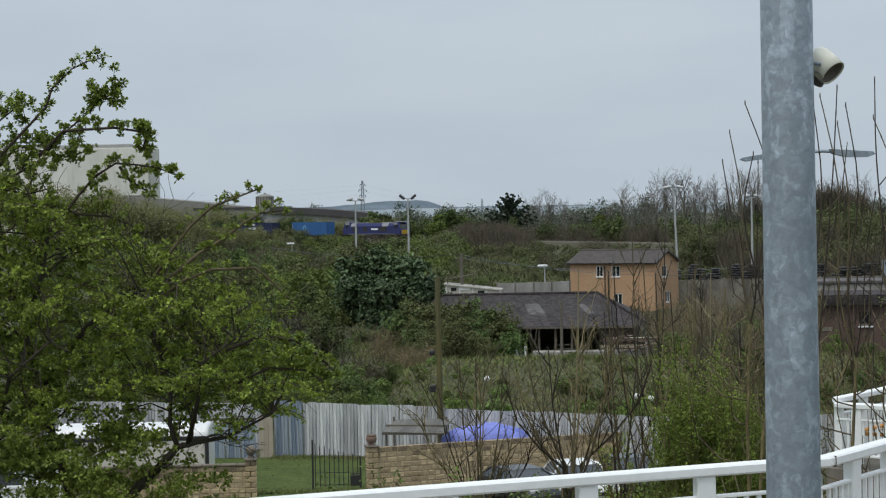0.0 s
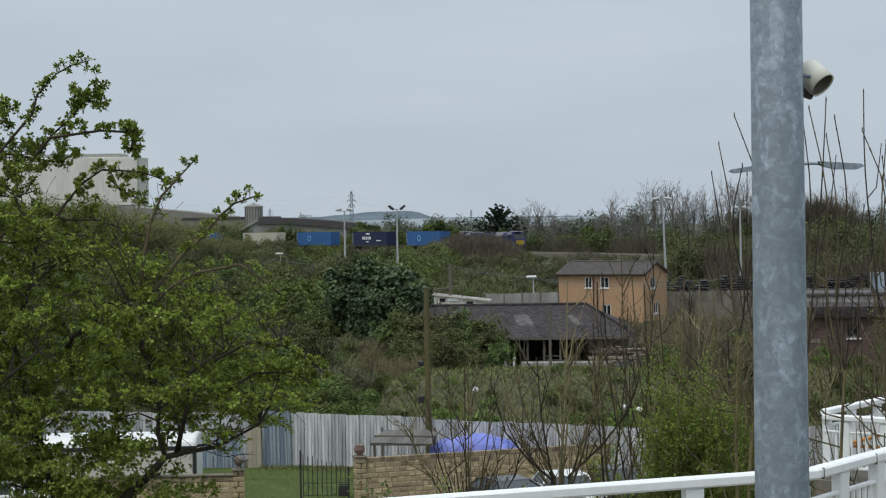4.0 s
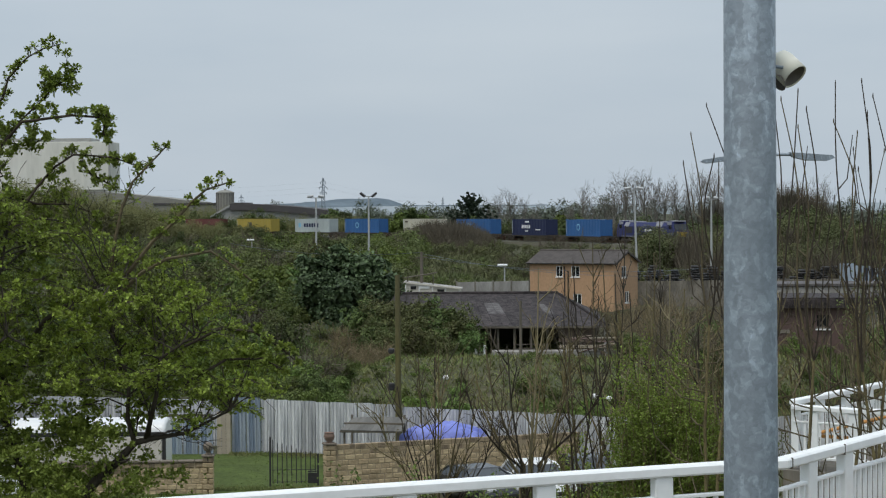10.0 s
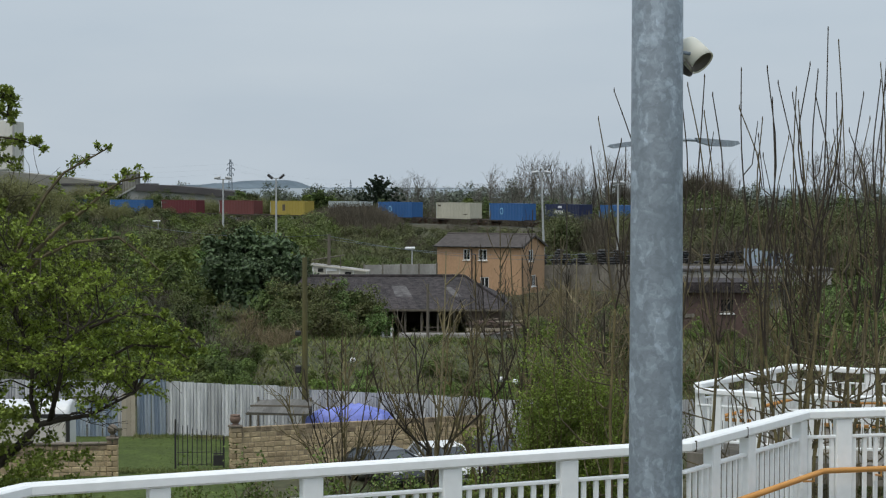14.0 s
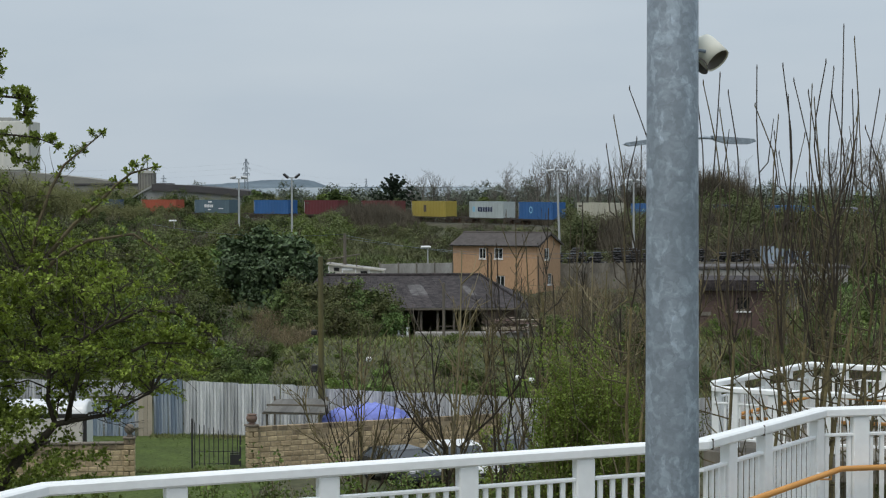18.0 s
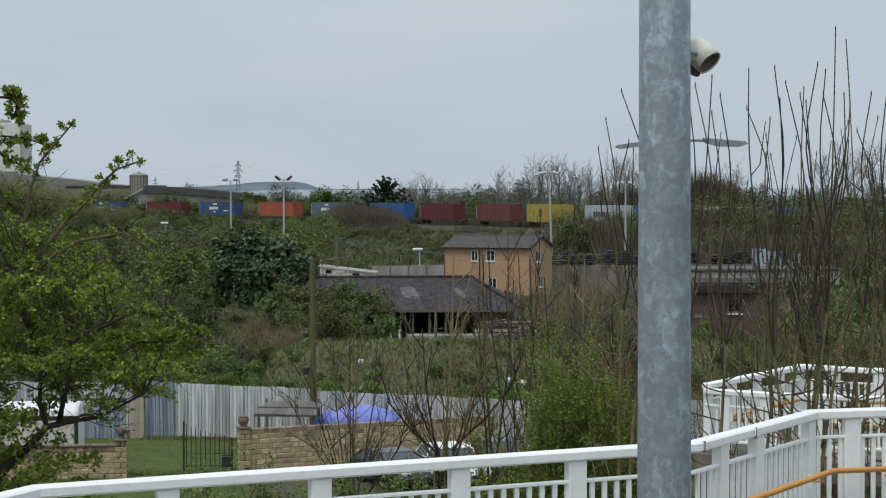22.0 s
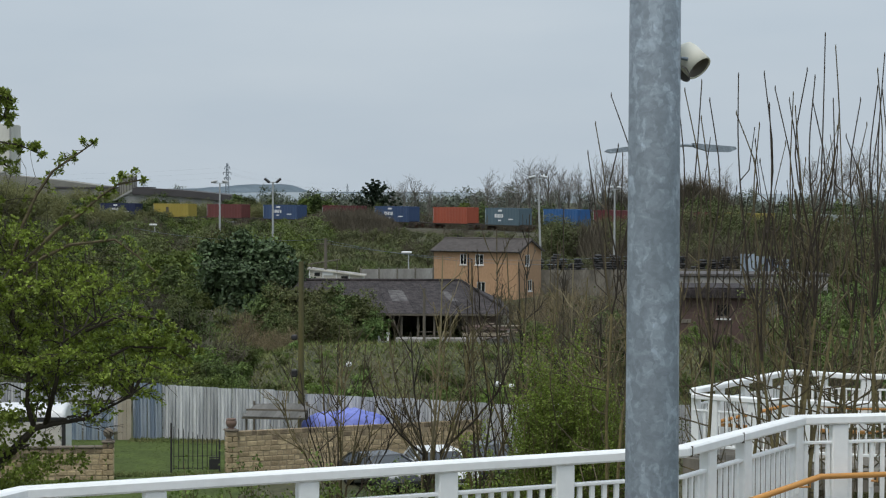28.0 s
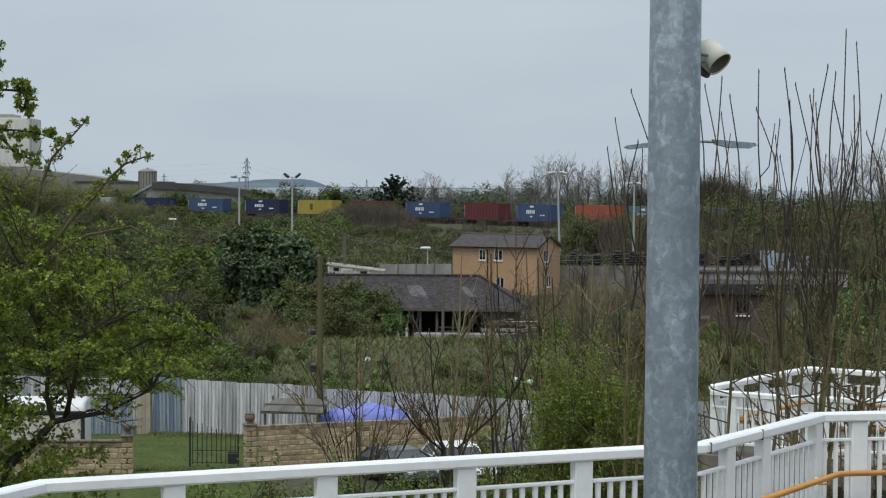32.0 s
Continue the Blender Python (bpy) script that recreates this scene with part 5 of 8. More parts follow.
def car(x, y, rz, paint, label, roof=1.5, length=4.1, width=1.75):
    c = thing("parked_car", x, y, land_at(x, y) + 0.0, rz, label, "car", "parked cars")
    k = length / 4.1
    low = [(-2.02, 0.32), (-2.05, 0.75), (-1.85, 0.92), (1.0, 0.92), (1.9, 0.74), (2.04, 0.5), (2.0, 0.28)]
    b = Build()
    b.prism([(px * k, pz) for px, pz in low][::-1], -width / 2, width / 2, "y")
    body = part("body", b, paint, c)
    bev = body.modifiers.new("round", "BEVEL")
    bev.width, bev.segments = 0.08, 2
    cab = [(-1.7, 0.9), (-1.35, roof - 0.06), (-0.9, roof), (0.1, roof - 0.02), (1.05, 0.9)]
    b = Build()
    for q, (inset) in ((-1, 0.0), (1, 0.0)):
        pass
    n = len(cab)
    vs = []
    for sgn in (-1, 1):
        for px, pz in cab:
            inn = 0.2 * (pz - 0.9) / (roof - 0.9)
            vs.append((px * k, sgn * (width / 2 - 0.04 - inn), pz))
    fs = [tuple(range(n)), tuple(range(2 * n - 1, n - 1, -1))] + [(i, n + i, n + i + 1, i + 1) for i in range(n - 1)]
    b.add(vs, fs)
    part("cabin_glass", b, M_PANE, c, "dark window glass")
    b = Build()
    b.prism([(-1.42 * k, roof - 0.07), (-0.9 * k, roof - 0.005), (0.12 * k, roof - 0.025), (0.2 * k, roof - 0.06), (0.1 * k, roof + 0.012), (-0.9 * k, roof + 0.03), (-1.4 * k, roof - 0.03)], -width / 2 + 0.22, width / 2 - 0.22, "y")
    part("roof_panel", b, paint, c)
    for sgn in (-1, 1):
        for pa, pb in (((1.05, 0.9), (0.1, roof - 0.02)), ((-1.7, 0.9), (-1.35, roof - 0.06)), ((-0.25, 0.9), (-0.35, roof - 0.03))):
            b = Build()
            i0, i1 = 0.0, 0.2 * (pb[1] - 0.9) / (roof - 0.9)
            b.beam((pa[0] * k, sgn * (width / 2 - 0.035 - i0), pa[1]), (pb[0] * k, sgn * (width / 2 - 0.035 - i1), pb[1]), 0.07, 0.07)
            part("pillar", b, paint, c)
        b = Build()
        b.box((0.72 * k, sgn * (width / 2 + 0.08), 0.98), (0.1, 0.18, 0.12), 0.03)
        part("mirror", b, paint, c)
        b = Build()
        b.box((1.93 * k, sgn * (width / 2 - 0.3), 0.66), (0.12, 0.36, 0.13), 0.03)
        part("headlight", b, M_LAMP, c)
        b = Build()
        b.box((-2.02 * k, sgn * (width / 2 - 0.22), 0.8), (0.08, 0.25, 0.2), 0.03)
        part("tail_light", b, M_REDLAMP, c)
        for wx in (-1.28, 1.3):
            w = Build()
            w.lathe((0, 0, 0), [(0.2, -0.1), (0.29, -0.1), (0.31, -0.06), (0.31, 0.06), (0.29, 0.1), (0.2, 0.1)], 20, cap=False)
            wheel = part("wheel", w, M_TYRE, c, smooth=True)
            wheel.matrix_basis = pose(wx * k, sgn * (width / 2 - 0.1), 0.31, 90, 0, 0)
            r = Build()
            r.lathe((0, 0, 0), [(0.02, -0.06), (0.2, -0.07), (0.2, 0.07), (0.02, 0.06)], 14)
            part("rim", r, M_RIM, wheel)
    b = Build()
    b.box((2.02 * k, 0, 0.45), (0.05, 0.9, 0.14), 0.02)
    part("grille", b, M_BLACK, c)


M_CARDARK = material("dark_grey_car_paint", (0.035, 0.037, 0.04), 0.25, (0.03, 0.031, 0.034), 2, 0.6, spec=0.6)
M_CARWHITE = material("white_car_paint", (0.72, 0.72, 0.7), 0.3, (0.66, 0.66, 0.64), 2, 0.6, spec=0.5)
car(-1.5, 66.6, -62, M_CARDARK, "dark grey hatchback parked before the stone wall", 1.2)
car(0.5, 67.2, -72, M_CARWHITE, "white hatchback parked before the stone wall", 1.32)
car(2.4, 68.6, -80, M_CARDARK, "dark car parked beside the white one", 1.3)


def caravan(x, y, rz, label, length=4.2):
    c = thing("caravan", x, y, 0.0, rz, label, "caravan", "caravans")
    prof = [(-1.05, 0.55), (1.05, 0.55), (1.1, 1.4), (1.05, 2.15), (0.8, 2.4), (0, 2.5), (-0.8, 2.4), (-1.05, 2.15), (-1.1, 1.4)]
    b = Build()
    b.prism(prof, -length / 2, length / 2, "x")
    body = part("body", b, M_CARWHITE, c)
    bev = body.modifiers.new("round", "BEVEL")
    bev.width, bev.segments = 0.16, 3
    b = Build()
    b.box((0.1, -1.1, 1.35), (length - 0.5, 0.04, 1.0), 0.015)
    part("side_panel", b, M_CREAMPANEL, c, "cream side panel")
    b = Build()
    b.box((0.1, -1.1, 1.96), (length - 0.3, 0.06, 0.16), 0.015)
    part("trim_strip", b, M_BLACK, c)
    b = Build()
    b.box((length / 2 - 0.06, -1.1, 1.3), (0.14, 0.07, 1.3), 0.015)
    part("corner_trim", b, M_BLACK, c)
    for s in (-1, 1):
        w = Build()
        w.lathe((0, 0, 0), [(0.18, -0.1), (0.3, -0.1), (0.32, 0), (0.3, 0.1), (0.18, 0.1)], 18)
        o = part("wheel", w, M_TYRE, c)
        o.matrix_basis = pose(0, s * 0.95, 0.32, 90, 0, 0)
    for s in (-1, 1):
        b = Build()
        b.box((s * (length / 2 - 0.4), 0, 0.28), (0.12, 1.6, 0.56), 0.02)
        part("corner_steady", b, M_BLACK, c)


caravan(-16.8, 71.45, 4, "white-roofed caravan with a cream side and black trim", 6.0)
car(-20.4, 66.5, 12, M_CARWHITE, "white car parked under the hawthorn", 1.5)


# ---------------------------------------------------------------- ramp with white parapets
RAMP_Z = 7.5


def parapet(points, top, posts, label, extra_rail=True):
    """A white steel parapet: capping rail, lower rail, thin uprights and broad posts."""
    f = thing("white_parapet", points[0][0], points[0][1], RAMP_Z, 0, label, "railing", "ramp parapets")
    o = Vector((points[0][0], points[0][1], RAMP_Z))
    pts = [Vector((x, y, top)) - o for x, y in points]
    h = top - RAMP_Z
    for i, (a, c) in enumerate(zip(pts, pts[1:])):
        d = (c - a).normalized()
        b = Build()
        b.beam(a - d * 0.02 + Vector((0, 0, -0.034 + 0.0015 * i)), c + d * 0.02 + Vector((0, 0, -0.034 + 0.0015 * i)), 0.11, 0.068, 0.012)
        part("top_rail", b, M_WHITE, f)
        b = Build()
        b.beam(a + Vector((0, 0, -0.2)), c + Vector((0, 0, -0.2)), 0.045, 0.022, 0.004)
        part("mid_rail", b, M_WHITE, f)
        b = Build()
        b.beam(a + Vector((0, 0, -h + 0.1)), c + Vector((0, 0, -h + 0.1)), 0.05, 0.03, 0.004)
        part("bottom_rail", b, M_WHITE, f)
        length = (c - a).length
        n = max(1, int(length / 0.088))
        bar = Build()
        bar.box((0, 0, -(h + 0.1) / 2), (0.029, 0.022, h - 0.31))
        me = bar.mesh("baluster", M_WHITE)
        for k in range(n):
            p = a.lerp(c, (k + 0.5) / n)
            q = part("baluster", me, None, f)
            q.matrix_basis = pose(p.x, p.y, p.z, 0, 0, math.degrees(math.atan2(d.y, d.x)))
    for i, u in posts:
        a, c = pts[i], pts[i + 1]
        d = c - a
        p = a.lerp(c, u)
        b = Build()
        b.box((0, 0, -0.068 - (h - 0.068) / 2), (0.13, 0.075, h - 0.068), 0.008)
        q = part("post", b, M_WHITE, f)
        q.matrix_basis = pose(p.x, p.y, p.z, 0, 0, math.degrees(math.atan2(d.y, d.x)))
    return f


def handrail(points, z, label, brackets, wall_off):
    f = thing("orange_handrail", points[0][0], points[0][1], z, 0, label, "handrail", "ramp handrails")
    o = Vector((points[0][0], points[0][1], z))
    b = Build()
    b.tube([Vector((x, y, z)) - o for x, y in points], [0.022] * len(points), 10)
    part("tube", b, M_ORANGE, f, smooth=True)
    for i, u in brackets:
        a, c = Vector((*points[i], z)) - o, Vector((*points[i + 1], z)) - o
        p = a.lerp(c, u)
        d = (c - a).normalized()
        side = Vector((-d.y, d.x, 0)) * wall_off
        k = Build()
        k.tube([p, p + Vector((0, 0, -0.05)), p + side + Vector((0, 0, -0.06))], [0.008] * 3, 6)
        part("bracket", k, M_ORANGE, f)
        k = Build()
        k.box(p + side + Vector((0, 0, -0.06)), (0.03, 0.03, 0.1), 0.004)
        part("bracket_plate", k, M_WHITE, f)
    return f


def rail_fittings():
    """Two joints in the capping rail, and the small box and strip beside the first of them."""
    a, c = Vector((1.67, 12.0, 8.931)), Vector((2.78, 13.68, 8.931))
    d = (c - a).normalized()
    for u, wide in ((0.02, 0.012), (0.43, 0.007)):
        p = a.lerp(c, u)
        b = Build()
        b.beam(p - d * wide / 2, p + d * wide / 2, 0.116, 0.074, 0.001)
        tagged(part("rail_joint", b, M_WOOD, None), "dark grey joint in the white capping rail", "joint", "rail joints")
    box = thing("junction_box", 1.6, 12.0, 8.735, 22, "small pale grey rounded box under the white capping rail", "box")
    b = Build()
    b.box((0, 0, 0.07), (0.11, 0.06, 0.13), 0.025)
    part("case", b, M_LAMPCOL, box)
    # orange strip, meant as a sticker on the upright
    b = Build()
    b.box((0, -0.008, -0.3), (0.018, 0.02, 0.6), 0.003)
    part("conduit", b, M_ORANGE, box, "thin orange strip running down")


rail_fittings()
NEAR = [(-3.9, 6.7), (-2.24, 10.26), (1.67, 12.0), (2.78, 13.68), (8.5, 15.0)]
parapet(NEAR, 8.965, [(0, 0.2), (0, 0.5), (0, 0.8)] + [(1, (x + 2.24) / 3.91) for x in (-1.55, -0.70, 0.13, 0.87, 1.5)]
        + [(2, 0.2), (2, 0.49), (2, 0.96)] + [(3, 0.053), (3, 0.22), (3, 0.37), (3, 0.52), (3, 0.67), (3, 0.82)],
        "white painted steel parapet with thin uprights along the ramp")
handrail([(1.82, 11.9), (2.91, 13.58), (8.5, 14.88)], 8.53, "orange coated tubular handrail inside the white parapet", [(0, 0.9), (1, 0.08), (1, 0.3), (1, 0.55), (1, 0.8)], 0.1)
FAR_A = [(3.23, 22.2), (4.86, 24.6), (5.6, 24.0), (12.0, 23.6)]
FAR_B = [(3.23, 22.2), (3.94, 21.7), (5.05, 21.3), (12.0, 20.6)]
parapet(FAR_A, 8.28, [(0, 0.02), (0, 0.25), (0, 0.5), (0, 0.75), (0, 0.98), (1, 0.5), (2, 0.02), (2, 0.2), (2, 0.4), (2, 0.6), (2, 0.8)],
        "white painted steel parapet on the lower ramp flight")
parapet(FAR_B, 8.22, [(0, 0.3), (0, 0.9), (1, 0.5), (2, 0.05), (2, 0.2), (2, 0.4), (2, 0.6), (2, 0.8)],
        "white painted steel parapet on the lower ramp flight")
handrail([(3.45, 22.25), (4.9, 24.45), (5.6, 23.85), (12, 23.45)], 7.85, "orange coated tubular handrail on the lower ramp flight", [(0, 0.3), (0, 0.7), (2, 0.2), (2, 0.5)], 0.1)
handrail([(3.5, 22.15), (3.96, 21.85), (5.06, 21.45), (12, 20.75)], 7.85, "orange coated tubular handrail on the lower ramp flight", [(1, 0.3), (2, 0.2), (2, 0.5)], -0.1)
b = Build()
b.add([(-4.0, 6.6, 7.44), (-2.3, 10.3, 7.44), (1.7, 12.1, 7.44), (2.8, 13.8, 7.44), (8.6, 15.1, 7.44), (9.2, 12.6, 7.44), (4.0, 11.4, 7.44), (2.6, 9.6, 7.44), (-0.4, 8.2, 7.44), (-1.8, 5.6, 7.44)],
      [tuple(range(9, -1, -1))])
b.add([(x, y, 7.2) for x, y, z in b.v[:10]], [tuple(range(10))])
b.f += [(i, (i + 1) % 10, 10 + (i + 1) % 10, 10 + i) for i in range(10)]
tagged(part("ramp_deck", b, M_CONCRETE, None), "grey concrete deck of the ramp", "ramp", kind="structure")
b = Build()
low = [(3.1, 22.2), (4.86, 24.75), (5.65, 24.15), (12.1, 23.75), (12.1, 20.4), (5.0, 21.15), (3.9, 21.55)]
b.add([(x, y, 7.44) for x, y in low] + [(x, y, 7.2) for x, y in low], [tuple(range(6, -1, -1)), tuple(range(7, 14))] + [(i, (i + 1) % 7, 7 + (i + 1) % 7, 7 + i) for i in range(7)])
tagged(part("ramp_landing", b, M_CONCRETE, None), "grey concrete deck of the lower ramp flight", "ramp", kind="structure")
for x, y in ((0.2, 10.2), (4.5, 12.6), (7.5, 13.6), (5, 22.6), (9, 22.2)):
    b = Build()
    b.lathe((x, y, 5.5), [(0.22, 0), (0.22, 1.71)], 20)
    tagged(part("ramp_pier", b, M_CONCRETE, None), "round concrete pier under the ramp", "pier", kind="structure")


# ---------------------------------------------------------------- galvanised column with horn
def steel_column():
    c = thing("steel_column", 0.797, 6.5, RAMP_Z - 0.06, 0, "thick galvanised steel lamp column with mottled spangle", "lamp column")
    b = Build()
    b.tube([(0, 0, 0), (0, 0, 1.0), (0, 0, 3.1), (0, 0, 7.0)], [0.1, 0.0975, 0.091, 0.083], 56)
    part("shaft", b, M_GALV, c, smooth=True)
    b = Build()
    b.box((0, 0, 0.02), (0.36, 0.36, 0.04), 0.01)
    part("base_plate", b, M_GALV, c)
    for sx in (-1, 1):
        for sy in (-1, 1):
            k = Build()
            k.tube([(sx * 0.14, sy * 0.14, 0.04), (sx * 0.14, sy * 0.14, 0.09)], [0.014, 0.014], 6)
            part("bolt", k, M_GALV, c)
    b = Build()
    b.box((0.078, 0.14, 2.19 - 0.03), (0.06, 0.07, 0.06), 0.02)
    part("cable_clamp", b, M_GALV, c)
    return c


steel_column()


def horn():
    h = thing("horn_loudspeaker", 0.94, 6.6, 11.08, 0, "cream horn loudspeaker with two mouths clamped to the column", "loudspeaker")
    n = 32

    def frame_of(axis):
        return Vector((0, 0, 1)).rotation_difference(Vector(axis).normalized()).to_matrix().to_4x4()
    m = frame_of((0.5, -0.42, -0.6))
    b = Build()
    prof = [(0.0, -0.062), (0.03, -0.06), (0.043, -0.05), (0.048, -0.034), (0.05, 0.0), (0.05, 0.045), (0.046, 0.045), (0.04, 0.03)]
    for r, z in prof:
        b.v += [m @ Vector((r * math.cos(2 * math.pi * k / n), r * math.sin(2 * math.pi * k / n), z)) for k in range(n)]
    b.f = [(i * n + k, i * n + (k + 1) % n, (i + 1) * n + (k + 1) % n, (i + 1) * n + k) for i in range(len(prof) - 1) for k in range(n)]
    part("shell", b, M_CREAM, h, smooth=True)

    def mouth(m, r, z, label):
        d = Build()
        for f, dz in ((1.0, 0.0), (0.6, -0.02)):
            d.v += [m @ Vector((r * f * math.cos(2 * math.pi * k / n), r * f * math.sin(2 * math.pi * k / n), z + dz)) for k in range(n)]
        d.v.append(m @ Vector((0, 0, z - 0.026)))
        d.f = [(k, (k + 1) % n, n + (k + 1) % n, n + k) for k in range(n)] + [(n + k, n + (k + 1) % n, 2 * n) for k in range(n)]
        part("mouth", d, M_HORNIN, h, label)
    mouth(m, 0.0475, 0.0445, "grey-brown mouth")
    mouth(Matrix.Translation((-0.012, -0.012, -0.03)) @ frame_of((-0.72, -0.4, -0.62)), 0.035, 0.034, "dark second mouth")
    b = Build()
    b.tube([(-0.02, -0.05, 0.0), (-0.045, -0.05, 0.004), (-0.07, -0.03, -0.002)], [0.006] * 3, 8)
    b.box((-0.07, -0.03, -0.07), (0.014, 0.03, 0.07), 0.004)
    part("bracket", b, M_GALV, h)


# darker plastic tone that paints the shade inside the horn's mouths
M_HORNIN = material("shaded_grey_plastic", (0.17, 0.15, 0.13), 0.7, (0.13, 0.115, 0.1), 6, 0.6)
horn()


def twin_lamp():
    x, y = 5.13, 40.0
    z = land_at(x, y) - 0.2
    p = thing("twin_street_lamp", x, y, z, 0, "galvanised street lamp with two flat arms", "street lamp", "street lamps")
    top = 11.7 - z
    b = Build()
    b.tube([(0, 0, 0), (0, 0, top * 0.5), (0, 0, top)], [0.1, 0.09, 0.07], 16)
    part("column", b, M_GALV, p)
    b = Build()
    b.box((0.02, 0, top + 0.06), (0.24, 0.16, 0.12), 0.03)
    part("cap", b, M_GALV, p)
    for s, lng, dz, dy, th in ((-1, 1.31, -0.17, -0.3, 0.07), (1, 1.53, -0.11, -0.25, 0.1)):
        b = Build()
        b.tube([(0, 0, top - 0.02), (s * lng * 0.3, dy * 0.3, top + dz * 0.2), (s * lng * 0.5, dy * 0.5, top + dz * 0.4)], [0.05, 0.035, 0.03], 10)
        part("arm", b, M_GALV, p)
        b = Build()
        b.prism([(s * lng * 0.38, top + dz * 0.3 + th * 0.5), (s * lng * 0.97, top + dz + th * 0.55), (s * lng, top + dz), (s * lng * 0.9, top + dz - th * 0.6), (s * lng * 0.6, top + dz * 0.6 - th * 0.95), (s * lng * 0.42, top + dz * 0.4 - th * 0.4)][::-s], dy * 0.7 - 0.13, dy * 0.7 + 0.13, "y")
        part("lantern", b, M_GALV, p)


twin_lamp()


# ---------------------------------------------------------------- shrubs and trees
def fast_mesh(name, mat, v, f):
    """A mesh of quads from arrays."""
    me = bpy.data.meshes.new(name)
    me.vertices.add(len(v)), me.loops.add(f.size), me.polygons.add(len(f))
    me.vertices.foreach_set("co", np.ascontiguousarray(v, np.float32).ravel())
    me.loops.foreach_set("vertex_index", np.ascontiguousarray(f, np.int32).ravel())
    me.polygons.foreach_set("loop_start", np.arange(0, f.size, f.shape[1], dtype=np.int32))
    me.materials.append(mat)
    me.update(calc_edges=True)
    return me


def crown_arrays(seed, w, h, n, size, clump=30):
    """Leaves of one crown: many small tufts over uneven lobes, with larger sprays inside."""
    rng = np.random.default_rng(seed)
    lobes = [(0.0, 0.0, h * 0.3, w * 0.4, h * 0.4)]
    for k in range(6):
        a, r = rng.uniform(0, 6.28), w * rng.uniform(0.12, 0.3)
        lobes.append((r * math.cos(a), r * math.sin(a), h * rng.uniform(0.25, 0.62), w * rng.uniform(0.14, 0.25), h * rng.uniform(0.2, 0.34)))
    clumps = []
    for k in range(clump):
        lx, ly, lz, lr, lh = lobes[int(rng.integers(0, len(lobes)))]
        d = rng.normal(size=3)
        d /= np.linalg.norm(d)
        d[2] = abs(d[2]) if rng.random() < 0.8 else d[2] * 0.6
        s = w * rng.uniform(0.06, 0.12)
        q = rng.uniform(0.75, 1.06)
        clumps.append((lx + d[0] * lr * q, ly + d[1] * lr * q, max(lz + d[2] * lh * q, s), s, s, s * rng.uniform(0.8, 1.3)))
    v, f = cloud(rng, clumps, n, size, 0.5, 0.35, 0.5)
    v2, f2 = cloud(rng, [(x, y, z, r * 0.72, r * 0.72, hh * 0.72) for x, y, z, r, hh in lobes], n // 4, size * 2.1, 0.5, 0.5, 0.3)
    v3, f3 = cloud(rng, [(x, y, z, r * 1.02, r * 1.02, hh * 1.05) for x, y, z, r, hh in lobes], n // 7, size, 0.3, 0.7, 0.5)
    v, f = np.concatenate([v, v2, v3]), np.concatenate([f, f2 + len(v), f3 + len(v) + len(v2)])
    v[:, 2] = np.maximum(v[:, 2], 0.02)
    return v, f


def spray_arrays(seed, w, h, n, width=0.03):
    """Fine bare twigs of a thicket: thin blades fanning up out of the ground."""
    rng = np.random.default_rng(seed)
    a, q = rng.uniform(0, 6.28, n), w * 0.45 * np.sqrt(rng.random(n))
    z = h * 0.72 * rng.random(n) * (1 - 0.5 * (q / (w * 0.45)) ** 2)
    p = np.stack([q * np.cos(a), q * np.sin(a), z], 1)
    d = np.stack([0.5 * np.cos(a) * q / w + rng.normal(size=n) * 0.3, 0.5 * np.sin(a) * q / w + rng.normal(size=n) * 0.3, np.ones(n)], 1)
    d *= (h * rng.uniform(0.14, 0.34, n))[:, None]
    side = np.cross(d, rng.normal(size=(n, 3)))
    side *= (width * rng.uniform(0.5, 1.0, n) / np.linalg.norm(side, axis=1))[:, None]
    v = np.stack([p - side, p + side, p + d + side * 0.3, p + d - side * 0.3], 1).reshape(-1, 3)
    return v, np.arange(4 * n).reshape(-1, 4)


def shrub_kind(seed, w, h, n, size, leaf, stem, stems=5, r=0.03):
    v, f = crown_arrays(seed, w, h, n, size)
    crown = fast_mesh("crown", leaf, v, f)
    rng = np.random.default_rng(seed + 500)
    b = Build()
    for k in range(min(stems, 3)):
        a = rng.uniform(0, 6.28)
        grow(rng, b, (0.1 * math.cos(a), 0.1 * math.sin(a), -0.2), (0.5 * math.cos(a), 0.5 * math.sin(a), 1.0), h * 0.72, r, 1, 0.5, 0.08, 4, 3, least=0.01, sliver=True)
    return crown, b.mesh("branchwork", stem)


def plant(kind, x, y, rz, label, category="shrub", group="scrub", name="shrub", dz=0.0, scale=1.0):
    """Sets one shrub on the ground."""
    p = thing(name, x, y, land_at(x, y) + dz, rz, label, category, group)
    crown, stems = kind
    o = part("crown", crown, None, p)
    o.scale = (scale, scale, scale)
    if stems is not None:
        q = part("branchwork", stems, None, p, kind="stuff")
        q.scale = (scale, scale, scale)
    return p


def drift(name, label, category, spots, kinds, mat):
    """Far growth that nobody could count, joined into one: spots of x, y, turn, scale, squeeze."""
    vs, fs, k = [], [], 0
    for n, (x, y, a, s, q) in enumerate(spots):
        v, f = kinds[n % len(kinds)]
        c, d = math.cos(a), math.sin(a)
        w = np.stack([(v[:, 0] * c - v[:, 1] * d) * s + x, (v[:, 0] * d + v[:, 1] * c) * s + y, v[:, 2] * s * q + land_at(x, y) - 0.15], 1)
        vs.append(w), fs.append(f + k)
        k += len(w)
    return tagged(new(name, fast_mesh(name, mat, np.concatenate(vs), np.concatenate(fs))), label, category, kind="stuff")


